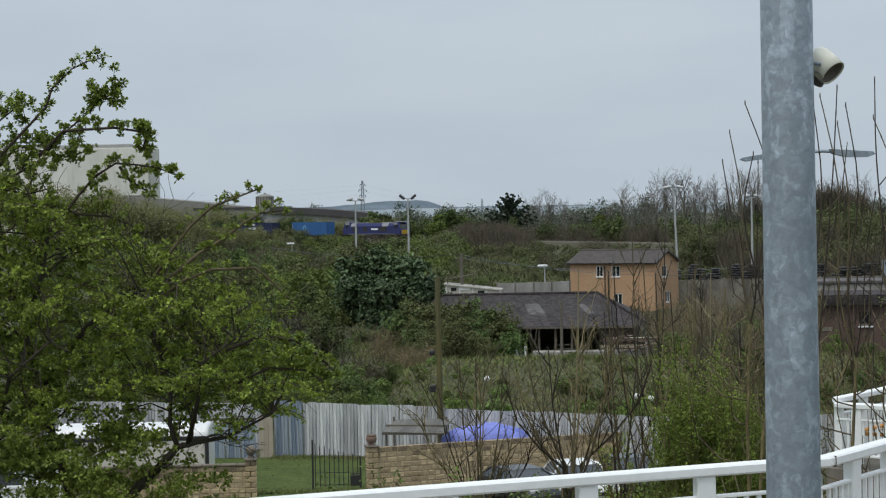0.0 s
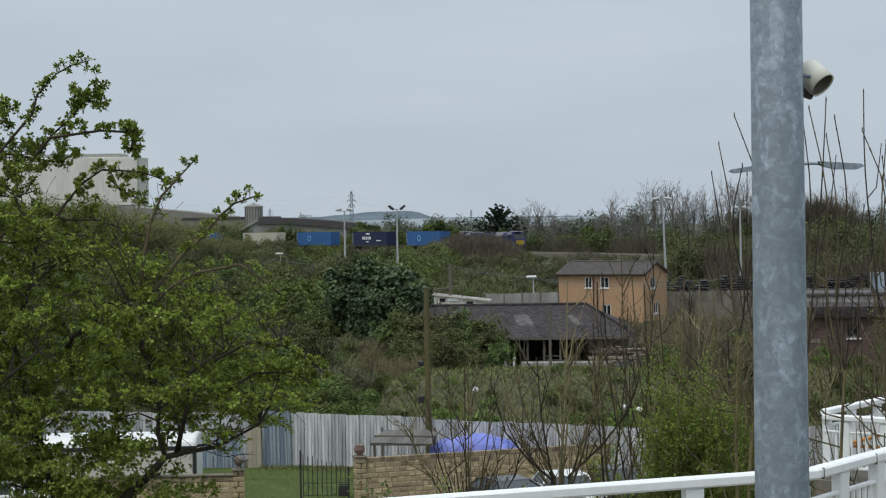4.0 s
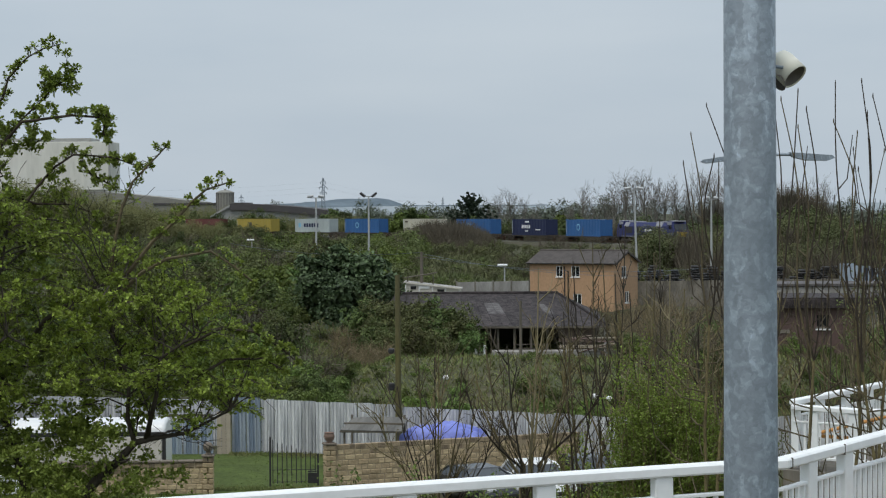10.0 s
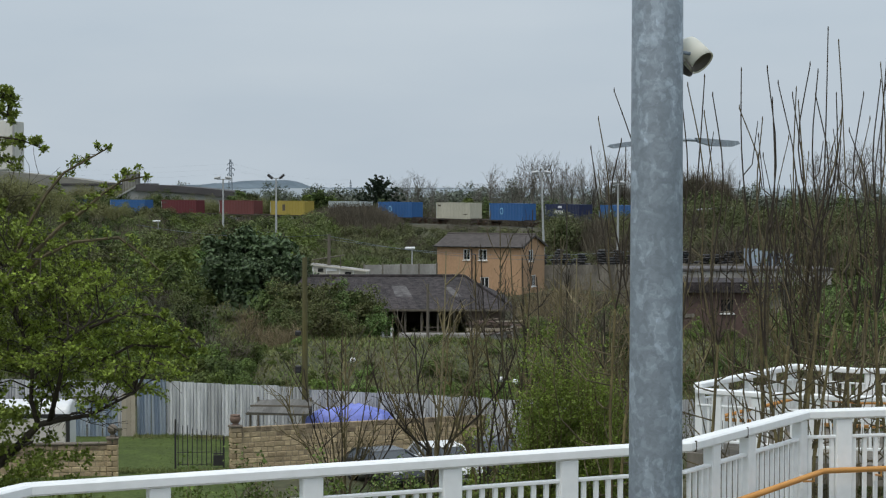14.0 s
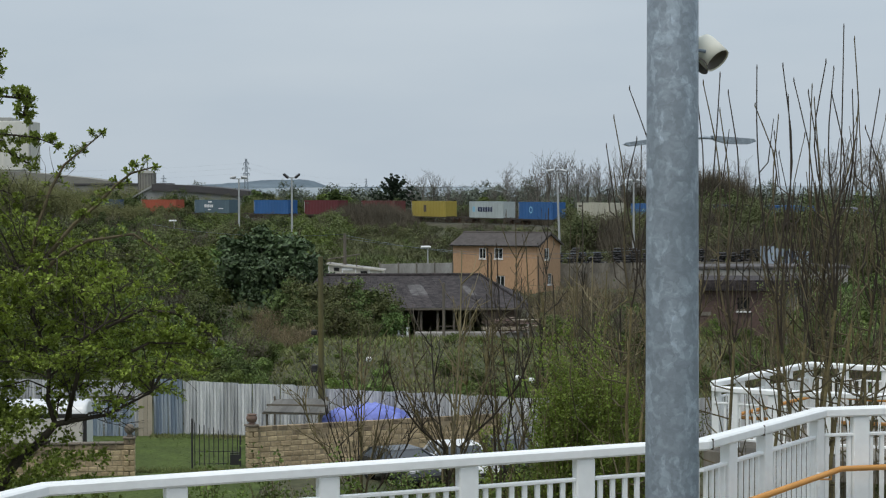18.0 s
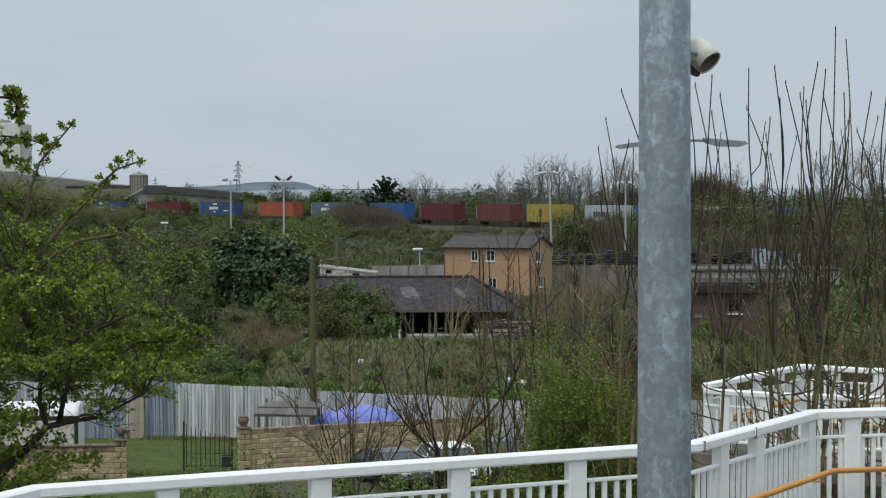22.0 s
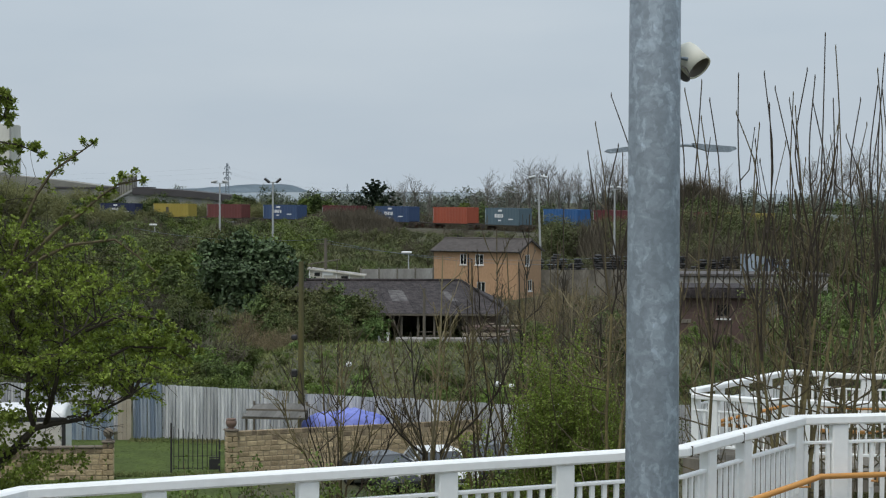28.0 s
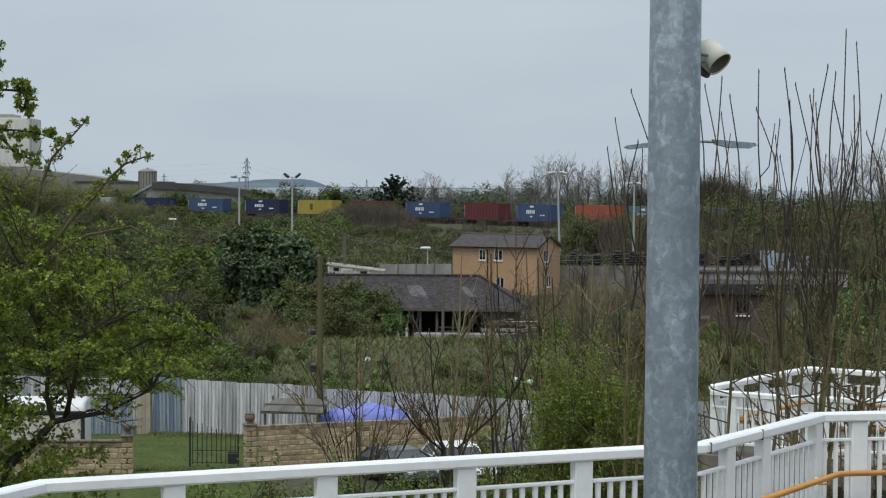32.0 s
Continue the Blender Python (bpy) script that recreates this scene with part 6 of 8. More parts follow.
def twig_arrays(seed, w, h, n=26, depth=2, r=0.035, least=0.016):
    rng = np.random.default_rng(seed)
    b = Build()
    for k in range(n):
        a, q = rng.uniform(0, 6.28), w * 0.42 * math.sqrt(rng.random())
        grow(rng, b, (q * math.cos(a), q * math.sin(a), -0.2), (0.3 * math.cos(a), 0.3 * math.sin(a), 1), h * rng.uniform(0.4, 0.62), r, depth, 0.5, 0.1, 4, 3, shrink=0.6, least=least, sliver=True)
    return b


def quads(build):
    return np.array(build.v), np.array(build.f)


def bare_tree_kind(seed, h, mat):
    """A leafless tree: a clear trunk, rising limbs at many heights and a rounded crown of fine twigs."""
    rng = np.random.default_rng(seed)
    b = Build()
    b.tube([(0, 0, -0.3), (0.05, 0, h * 0.15), (0, 0.05, h * 0.35), (0.1, 0, h * 0.6)], [0.22, 0.18, 0.14, 0.07], 6)
    for k in range(9):
        a = k * 2.4 + rng.uniform(-0.3, 0.3)
        u = k / 8
        lean = rng.uniform(0.35, 0.6) * (1 - 0.7 * u)
        grow(rng, b, (0, 0, h * (0.2 + 0.38 * u)), (lean * math.cos(a), lean * math.sin(a), 1), h * rng.uniform(0.27, 0.36), 0.1, 3, 0.38, 0.08, 4, 3, wiggle=0.1, shrink=0.58, least=0.016, sliver=True)
    return b.mesh("branchwork", mat)


def twig_plant(mesh, x, y, rz, label, name, category, group, scale=1.0, dz=0.0):
    p = thing(name, x, y, land_at(x, y) + dz, rz, label, category, group)
    o = part("branchwork", mesh, None, p)
    o.scale = (scale, scale, scale)
    return p


NEARSCRUB = [shrub_kind(31 + k, 4.2, 3.7, 2100, 0.135, (M_SCRUB, M_BRAMBLE, M_LIGHTLEAF, M_SCRUB2)[k % 4], M_THICKET) for k in range(6)]
MIDSCRUB = [shrub_kind(41 + k, 5.4, 4.7, 1500, 0.19, (M_SCRUB, M_SCRUB2, M_LIGHTLEAF, M_BRAMBLE)[k % 4], M_THICKET) for k in range(6)]
BRAMBLE = [shrub_kind(51 + k, 3.2, 1.8, 620, 0.15, (M_BRAMBLE, M_LIGHTLEAF)[k % 2], M_STRAW, 8, 0.012) for k in range(4)]
EVERG = [shrub_kind(61 + k, 7.6, 8.4, 5200, 0.3, M_EVERGREEN, M_BARK) for k in range(2)]
FAR_CROWNS = [crown_arrays(71 + k, 4.6, 4.0, 430, 0.205, 30) for k in range(5)]
TALL_CROWNS = [crown_arrays(76 + k, 7.5, 7.0, 1000, 0.29, 60) for k in range(4)]
FINE_CROWNS = [crown_arrays(181 + k, 4.8, 4.1, 620, 0.22, 40) for k in range(3)]
DENSE_CROWNS = [crown_arrays(185 + k, 7.5, 7.0, 2300, 0.19, 100) for k in range(3)]
WILLOW_CROWNS = [crown_arrays(171 + k, 10.0, 9.0, 5200, 0.17, 150) for k in range(3)]
FAR_TWIGS = [spray_arrays(81 + k, 5.0, 4.4, 480, 0.032) for k in range(4)]
THICK = [twig_arrays(91 + k, 3.6, 4.0, 18, 2, 0.026, 0.011).mesh("branchwork", M_THICKET) for k in range(3)]
DEAD = [twig_arrays(95 + k, 3.6, 4.0, 22, 2, 0.026, 0.014).mesh("branchwork", M_STRAW) for k in range(2)]
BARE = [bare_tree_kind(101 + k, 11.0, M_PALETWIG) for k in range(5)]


def beside_line(s, off):
    """A place off metres from the line, on the camera's side."""
    x, y, h = track(s)
    return x + math.sin(radians(h)) * off, y - math.cos(radians(h)) * off


def scatter_hillside():
    rng = np.random.default_rng(7)
    label = ("bushy green scrub on the rough hillside", "tangled bramble scrub on the rough hillside", "leafy pale green scrub on the rough hillside", "olive-green scrub on the hillside")
    # nearest rows above the sheet fence
    for y in np.arange(88, 132, 4.4):
        x = -0.29 * y
        edge = -9.5 if y < 96 else (-11.5 if y < 112 else -10.0)
        while x < edge:
            nk = int(rng.integers(0, 6))
            if y < 102 and rng.random() < 0.6:
                nk = 2
            if y > 114 and x > -14:
                break
            plant(NEARSCRUB[nk], x, y + rng.uniform(-1.5, 1.5), rng.uniform(0, 360), label[nk % 4], scale=rng.uniform(0.55, 1.22) * (0.75 if y < 95 else 1.0))
            x += rng.uniform(3.2, 4.7)
    for y in np.arange(134, 196, 6.0):
        x = -0.28 * y
        while x < -0.082 * y:
            nk = int(rng.integers(0, 6))
            if y < 148 and -0.124 < x / y < -0.07:
                x += 2.0
                continue
            plant(MIDSCRUB[nk], x, y + rng.uniform(-2, 2), rng.uniform(0, 360), label[(nk + 1) % 4], scale=rng.uniform(0.6, 1.25))
            x += rng.uniform(4.4, 6.6)
    for k in range(12):
        y = rng.uniform(96, 180)
        x = rng.uniform(-0.24, -0.085) * y
        twig_plant(THICK[k % 3], x, y, rng.uniform(0, 360), "bare brown thicket among the scrub", "thicket", "shrub", "thickets", rng.uniform(0.7, 1.05))
    for k in range(13):
        dx = rng.random() ** 1.3
        twig_plant(DEAD[k % 2], -12.3 + 5.2 * dx + rng.uniform(-0.6, 0.6), 131 - 28 * dx + rng.uniform(-3, 3), rng.uniform(0, 360), "pale brown dead thicket beside the evergreen bush", "thicket", "shrub", "thickets", rng.uniform(0.62, 0.82) - 0.38 * dx)
    spots = {0: [], 1: [], 2: []}
    for y in np.arange(198, 345, 7.5):
        x = -0.28 * y
        while x < -0.055 * y:
            spots[int(rng.integers(0, 3))].append((x, y + rng.uniform(-3, 3), rng.uniform(0, 6.28), rng.uniform(0.7, 1.15), rng.uniform(0.8, 1.1)))
            x += rng.uniform(4.2, 7.0)
    for k, (mat, lab) in enumerate(((M_SCRUB, "green scrub covering the far hillside"), (M_SCRUB2, "olive scrub covering the far hillside"), (M_LIGHTLEAF, "pale green scrub covering the far hillside"))):
        drift("far_scrub", lab, "scrub", spots[k], FAR_CROWNS, mat)
    tw = [(rng.uniform(-0.24, -0.08) * y, y, rng.uniform(0, 6.28), rng.uniform(0.7, 1.1), 1.0) for y in rng.uniform(190, 345, 24)]
    drift("far_thicket", "bare grey-brown thicket covering the far hillside", "thicket", tw, FAR_TWIGS, M_THICKET)
    # big olive willows before the works, and a lower belt of them on the far side of the line
    high = [float(np.percentile(v[:, 2], 97)) for v, f in WILLOW_CROWNS]
    front, back = [], []

    def crest(bx):
        return np.interp(bx, [-0.292, -0.262, -0.244, -0.231, -0.219, -0.204, -0.17, -0.155, -0.14, -0.11], [0.0115, 0.0115, 0.0105, 0.0065, 0.0038, 0.0018, 0.0012, -0.0026, -0.005, -0.006])
    for bx, drop in [(b, 0.0) for b in np.arange(-0.292, -0.203, 0.0085)] + [(b, 0.0075 if b < -0.165 else 0.0105) for b in np.arange(-0.2, -0.115, 0.011)]:
        y = 332 + rng.uniform(-3, 3)
        ground = land_at(bx * y, y) - 0.15
        front.append((bx * y, y, rng.uniform(0, 6.28), (CAM_Z + (crest(bx) - drop) * y - ground) / high[len(front) % 3] * rng.uniform(0.93, 1.06), 1.0))
    for d in np.arange(-96, 2, 3.2):
        x, y = beside_line(d, rng.uniform(-13.5, -9.5))
        ground = land_at(x, y) - 0.15
        back.append((x, y, rng.uniform(0, 6.28), (CAM_Z + crest(x / y) * y - ground) / high[len(back) % 3] * rng.uniform(0.8, 1.06), 1.0))
    drift("willow_scrub", "tall olive willow scrub before the silo works", "scrub", front, WILLOW_CROWNS, M_WILLOWTALL)
    drift("willow_scrub", "olive willow scrub beyond the railway", "scrub", back, WILLOW_CROWNS, M_WILLOWTALL)


scatter_hillside()

# the dark evergreen clump
for x, y, s, k in ((-14.2, 141, 0.92, 0), (-11.7, 140, 0.98, 1), (-13.0, 137, 0.74, 1), (-10.6, 138, 0.7, 0), (-15.5, 143, 0.72, 1)):
    plant(EVERG[k], x, y, 40 * k + x * 9, "dense dark evergreen bush standing above the scrub", "bush", "evergreens", "evergreen_bush", scale=s)


def bank_scrub():
    rng = np.random.default_rng(17)
    green, olive, pale, twigs = [], [], [], []
    for s in np.arange(-70, 235, 3.2):
        for off in (6.5, 10, 15, 21, 29, 38):
            if rng.random() < 0.8:
                q = off + rng.uniform(-2, 2)
                px, py = beside_line(s, q)
                top = (0.30 if off < 8 else 0.42 if off < 12 else 0.6) * rng.uniform(0.7, 1.25)
                if 62 < s < 100 and off < 14:
                    top *= 0.55
                if s > 120:
                    top *= 1.3
                if s < 34 and off < 24:
                    top *= 0.75
                (green, olive, pale)[int(rng.integers(0, 3))].append((px, py, rng.uniform(0, 6.28), top, 1.0))
    for k in range(70):
        px, py = beside_line(rng.uniform(156, 245), rng.uniform(4.8, 20))
        twigs.append((px, py, rng.uniform(0, 6.28), rng.uniform(1.2, 1.8), 1.0))
    # brown thicket before the line, with a lower green edge
    for k in range(900):
        px, py = beside_line(rng.uniform(5, 95), rng.uniform(5.2, 24))
        u = (px / py + 0.041) / 0.024
        if abs(u) < 1 and k % 5 < 2:
            twigs.append((px, py, rng.uniform(0, 6.28), rng.uniform(0.8, 1.15) * (1.24 - 0.55 * u * u), 1.0))
    for k in range(34):
        px, py = beside_line(rng.uniform(-70, 34), rng.uniform(6, 22))
        twigs.append((px, py, rng.uniform(0, 6.28), rng.uniform(0.3, 0.45) if px / py > -0.083 else rng.uniform(0.55, 0.85), 0.9))
    for k in range(30):
        px, py = beside_line(rng.uniform(96, 235), rng.uniform(8, 40))
        twigs.append((px, py, rng.uniform(0, 6.28), rng.uniform(0.6, 1.0), 0.95))
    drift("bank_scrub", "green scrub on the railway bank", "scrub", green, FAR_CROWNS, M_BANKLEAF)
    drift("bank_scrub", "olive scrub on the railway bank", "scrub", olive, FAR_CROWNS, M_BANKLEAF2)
    drift("bank_scrub", "yellow-olive scrub on the railway bank", "scrub", pale, FAR_CROWNS, M_WILLOW)
    drift("bank_thicket", "bare grey-brown thicket on the railway bank", "thicket", twigs, FAR_TWIGS, M_THICKET)
    # trees over the line at its near end, which all but hide the train
    spots = [(*beside_line(s, rng.uniform(4.6, 7.5)), rng.uniform(0, 6.28), rng.uniform(0.92, 1.22) * (0.74 if s < 158 else 1.0), 0.95) for s in np.arange(149, 250, 2.8)]
    spots += [(*beside_line(s, rng.uniform(10, 20)), rng.uniform(0, 6.28), rng.uniform(0.85, 1.15), 1.0) for s in np.arange(146, 250, 3.4)]
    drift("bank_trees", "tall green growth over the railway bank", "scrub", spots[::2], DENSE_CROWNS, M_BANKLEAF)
    drift("bank_trees", "tall olive growth over the railway bank", "scrub", spots[1::2], DENSE_CROWNS, M_WILLOW)
    # rounded willows that hide the line beyond the works
    spots = [(*beside_line(s, rng.uniform(5.4, 7.5)), rng.uniform(0, 6.28), rng.uniform(0.95, 1.2) if s < -13 else rng.uniform(0.5, 0.66), 0.95) for s in np.arange(-84, 3, 2.6)]
    drift("bank_willows", "rounded olive willow scrub beside the railway", "scrub", spots, FINE_CROWNS, M_WILLOW)
    # hedge and woods on the far side
    hedge, bare = [], []
    for s in np.arange(44, 240, 3.0):
        for off in (-13, -20):
            px, py = beside_line(s, off + rng.uniform(-3, 3))
            far = 1.25 if s > 130 else 1.0
            (hedge if rng.random() < 0.45 else bare).append((px, py, rng.uniform(0, 6.28), rng.uniform(0.85, 1.15) * far, 0.95))
    for s in np.arange(-110, 36, 4.0):
        px, py = beside_line(s, -13)
        hedge.append((px, py, rng.uniform(0, 6.28), rng.uniform(0.9, 1.15), 0.9))
    bare += [(b * 388, 388, 40 * b, 0.78, 1.0) for b in np.linspace(-0.047, -0.01, 12)]
    woods = []
    for y, step in ((455, 6.0), (520, 8.0)):
        for x in np.arange(-0.125 * y, 0.29 * y, step):
            woods.append((x + rng.uniform(-2, 2), y + rng.uniform(-15, 15), rng.uniform(0, 6.28), rng.uniform(1.15, 1.65) * y / 470, 0.95))
    for bx in np.arange(-0.195, -0.126, 0.007):
        y = 436 if bx < -0.16 else 427
        hedge.append((bx * y, y, rng.uniform(0, 6.28), rng.uniform(0.95, 1.15), 1.0))
    drift("far_woods", "haze-tinted green belt of trees beyond the railway", "trees", woods, TALL_CROWNS, M_FARLEAF)
    drift("line_hedge", "hedge of dull green scrub beyond the railway", "hedge", hedge, TALL_CROWNS, M_SCRUB)
    drift("line_thicket", "brown leafless thicket beyond the railway", "thicket", [(x, y, a, s * 1.3, q) for x, y, a, s, q in bare], FAR_TWIGS, M_THICKET)


bank_scrub()


def yard_bank():
    """Low bramble scrub on the rising ground between the yard and the line."""
    rng = np.random.default_rng(19)
    sets = ([], [], [])
    for k in range(270):
        y = rng.uniform(178, 300)
        x = rng.uniform(-0.085, 0.26) * y
        if -1.5 < x < 13 and y < 200 or (10 < x < 38 and y < 214):
            continue
        sets[k % 3].append((x, y, rng.uniform(0, 6.28), rng.uniform(0.3, 0.55), 0.75))
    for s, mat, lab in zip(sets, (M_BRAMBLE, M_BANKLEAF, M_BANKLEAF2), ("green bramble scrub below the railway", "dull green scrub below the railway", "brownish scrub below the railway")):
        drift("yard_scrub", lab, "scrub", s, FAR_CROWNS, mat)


    weeds = []
    for k in range(120):
        y = rng.uniform(138, 188)
        x = rng.uniform(0.03, 0.2) * y
        if not (0 < x < 12 and y > 182) and not (19 < x < 33 and y > 145):
            weeds.append((x, y, rng.uniform(0, 6.28), rng.uniform(0.22, 0.42), 0.8))
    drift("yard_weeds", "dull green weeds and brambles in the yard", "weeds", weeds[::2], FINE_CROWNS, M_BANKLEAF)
    drift("yard_weeds", "brown dead weeds in the yard", "weeds", weeds[1::2], FAR_TWIGS, M_THICKET)


yard_bank()


def beyond_line():
    rng = np.random.default_rng(23)
    for bx, y, sc in ((0.002, 400, 0.82), (-0.006, 402, 0.92), (-0.012, 404, 0.85), (0.008, 399, 0.7), (-0.018, 402, 0.8), (0.027, 390, 0.75), (0.033, 386, 1.0), (0.038, 380, 0.85), (0.045, 376, 0.9), (0.05, 372, 1.05), (0.056, 370, 1.2),
                      (0.061, 368, 1.15), (0.066, 366, 1.22), (0.072, 362, 1.05), (0.077, 361, 1.1), (0.083, 358, 1.05), (0.089, 356, 1.0), (0.096, 350, 0.98), (0.103, 348, 0.95), (0.11, 345, 0.95), (0.118, 340, 0.92), (0.126, 338, 0.9),
                      (0.162, 330, 0.85), (0.21, 328, 1.0), (0.222, 335, 1.05), (0.235, 330, 1.1), (0.25, 330, 1.15), (0.268, 330, 1.1)):
        k = int(rng.integers(0, 5))
        twig_plant(BARE[k], bx * y, y, rng.uniform(0, 360), "bare grey tree on the skyline beyond the railway", "bare_tree", "tree", "bare trees", sc * (1.28 if bx > 0.09 else 1.04))
    crown = [shrub_kind(141 + k, 6.0, 6.6, 3600, 0.27, (M_LIGHTLEAF, M_SCRUB)[k], M_THICKET) for k in range(2)]
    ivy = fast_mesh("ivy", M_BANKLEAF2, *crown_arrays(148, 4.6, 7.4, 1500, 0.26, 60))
    dark = (fast_mesh("crown", M_THICKET, *spray_arrays(145, 5.4, 8.4, 5200, 0.03)), shrub_kind(146, 5.4, 8.0, 10, 0.3, M_THICKET, M_THICKET)[1])
    for bx, y, sc in ((-0.067, 398, 1.25), (-0.058, 400, 1.35), (-0.05, 399, 1.15), (-0.102, 425, 1.3), (-0.094, 424, 1.2), (-0.082, 420, 0.95), (0.022, 392, 1.2), (0.03, 388, 1.1), (0.17, 320, 0.8), (0.185, 320, 0.9), (0.2, 318, 0.85)):
        plant(crown[int(rng.integers(0, 2))], bx * y, y, rng.uniform(0, 360), "rounded green bushy tree beyond the railway", "tree", "bushy trees", "bushy_tree", scale=sc)
    for bx, y, sc in ((0.139, 318, 1.45), (0.148, 318, 1.5), (0.156, 320, 1.3), (0.105, 350, 1.15)):
        tree = plant(dark, bx * y, y, rng.uniform(0, 360), "dense brown ivy-clad tree beyond the railway", "tree", "bushy trees", "ivy_tree", scale=sc)
        part("ivy", ivy, None, tree).scale = (sc, sc, sc)


beyond_line()


def conifer():
    rng = np.random.default_rng(29)
    x, y = -11.0, 392
    p = thing("conifer", x, y, land_at(x, y), 0, "dark ragged conifer on the skyline beyond the railway", "tree", "conifers")
    t = Build()
    t.tube([(0, 0, 0), (0.1, 0, 5), (0.0, 0, 9.0)], [0.3, 0.2, 0.05], 8)
    part("trunk", t, M_BARK, p)
    for k in range(34):
        u = k / 33
        z = 2.2 + 6.6 * u
        reach = (1 - u) ** 0.65 * 6.8 + 0.8
        a = k * 2.4
        dx, dy = math.cos(a), 0.5 * math.sin(a)
        tip = reach * rng.uniform(0.7, 1.1)
        cl = [(dx * tip * t + 0.3 * u, dy * tip * t, z + 1.5 * t * t + rng.uniform(-0.1, 0.3), 0.62 - 0.25 * t, 0.5, 0.42 - 0.1 * t) for t in (0.15, 0.4, 0.6, 0.8, 1.0)]
        v, f = cloud(rng, cl, 175, 0.46, 0.2, 0.0, 0.6)
        part("bough", fast_mesh("bough", M_CONIFER, v, f), None, p, kind="stuff")
    for dx, z, lng in ((-0.6, 8.0, 2.1), (0.4, 8.4, 2.4), (1.5, 7.8, 2.7), (-1.6, 7.1, 2.1), (2.6, 6.8, 2.4), (-2.6, 6.2, 2.0), (-3.6, 5.2, 1.9), (3.6, 5.8, 2.0)):
        cl = [(dx + 0.6 * i / 3 * (1 if dx > 0 else -1), 0, z - 0.6 + lng * i / 3, 0.36 - 0.09 * i, 0.3, 0.4) for i in range(4)]
        v, f = cloud(rng, cl, 150, 0.3, 0.2, 0.0, 0.8)
        part("leader", fast_mesh("leader", M_CONIFER, v, f), None, p)


conifer()


def mound_cover():
    rng = np.random.default_rng(37)
    for k in range(110):
        y = rng.uniform(84, 127)
        x = rng.uniform(-0.105, 0.1) * y
        kind = int(rng.integers(0, 4))
        size = rng.uniform(0.4, 0.75) * (0.5 if y > 96 and -9 < x < 9 else 1.0)
        plant(BRAMBLE[kind], x, y, rng.uniform(0, 360), "low sprawling bramble on the grassy mound", "bramble", "brambles", "bramble", scale=size, dz=-0.1)
    m = 90000
    y = 80 + 110 * rng.random(m) ** 1.5
    x = np.where(y < 124, rng.uniform(-0.115, 0.2, m), rng.uniform(-0.115, 0.02, m)) * y
    z = land(x, y)
    a = rng.uniform(0, 6.28, m)
    h = 0.08 + 0.28 * rng.random(m) ** 2
    p = np.stack([x, y, z - 0.02], 1)
    off = np.stack([np.cos(a), np.sin(a), 0 * a], 1) * 0.05
    tip = p + np.stack([0.18 * np.sin(a * 3), 0.18 * np.cos(a * 5), h], 1)
    v = np.stack([p - off, p + off, tip], 1).reshape(-1, 3)
    tagged(new("rough_grass", fast_mesh("rough_grass", M_GRASS, v, np.arange(3 * m).reshape(-1, 3))), "long rough grass over the mound", "grass", kind="stuff")
    m = 46000
    y = rng.uniform(182, 305, m)
    x = rng.uniform(-0.09, 0.2, m) * y
    ok = ~((x > -3) & (x < 38) & (y < 214))
    x, y = x[ok], y[ok]
    m = len(x)
    a = rng.uniform(0, 6.28, m)
    p = np.stack([x, y, land(x, y) - 0.05], 1)
    off = np.stack([np.cos(a), np.sin(a), 0 * a], 1) * 0.14
    tip = p + np.stack([0.4 * np.sin(a * 3), 0.4 * np.cos(a * 5), 0.25 + 0.6 * rng.random(m) ** 2], 1)
    v = np.stack([p - off, p + off, tip], 1).reshape(-1, 3)
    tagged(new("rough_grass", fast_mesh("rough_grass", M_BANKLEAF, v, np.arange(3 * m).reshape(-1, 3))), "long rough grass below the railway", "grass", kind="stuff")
    for k in range(24):
        x, y = rng.uniform(-14, -9.3), rng.uniform(86, 101)
        plant(NEARSCRUB[(1, 2, 5)[k % 3]], x, y, rng.uniform(0, 360), "low green scrub at the foot of the mound", scale=rng.uniform(0.5, 0.78) * (1.0 if x < -10.4 else 0.75))
    # bushes round the barn's blind end, and scrub round the shed
    for x, y, s in ((-10.6, 127.6, 1.25), (-9.4, 127.8, 1.3), (-8.0, 128, 1.3), (-6.7, 128, 1.28), (-5.5, 128, 1.2), (-4.4, 127.6, 1.05), (-8.9, 125.5, 1.2), (-7.4, 125.5, 1.2), (-5.9, 126, 1.12), (-4.6, 126, 1.0), (-3.6, 124, 0.8), (-8.0, 121, 1.0), (-6.0, 121, 0.9), (-9.6, 119, 1.0), (-6.6, 117, 0.85), (-4.8, 116, 0.7), (-8.3, 115, 0.8)):
        plant(NEARSCRUB[(0, 3)[int(rng.integers(0, 2))]], x, y, rng.uniform(0, 360), "tangled green bush against the barn", scale=s)
    for k in range(58):
        y = rng.uniform(86, 122)
        bx = rng.uniform(0.1, 0.27)
        plant(NEARSCRUB[int(rng.integers(0, 6))], bx * y, y, rng.uniform(0, 360), "green scrub before the brick shed", scale=rng.uniform(0.6, 0.95) * (1.45 if bx > 0.195 else 0.5 if bx > 0.112 else 1.0))
    for k in range(22):
        y = rng.uniform(132, 190)
        x = rng.uniform(0.2, 0.27) * y
        plant(MIDSCRUB[int(rng.integers(0, 5))], x, y, rng.uniform(0, 360), "green scrub beside the yard", scale=rng.uniform(0.7, 1.1))
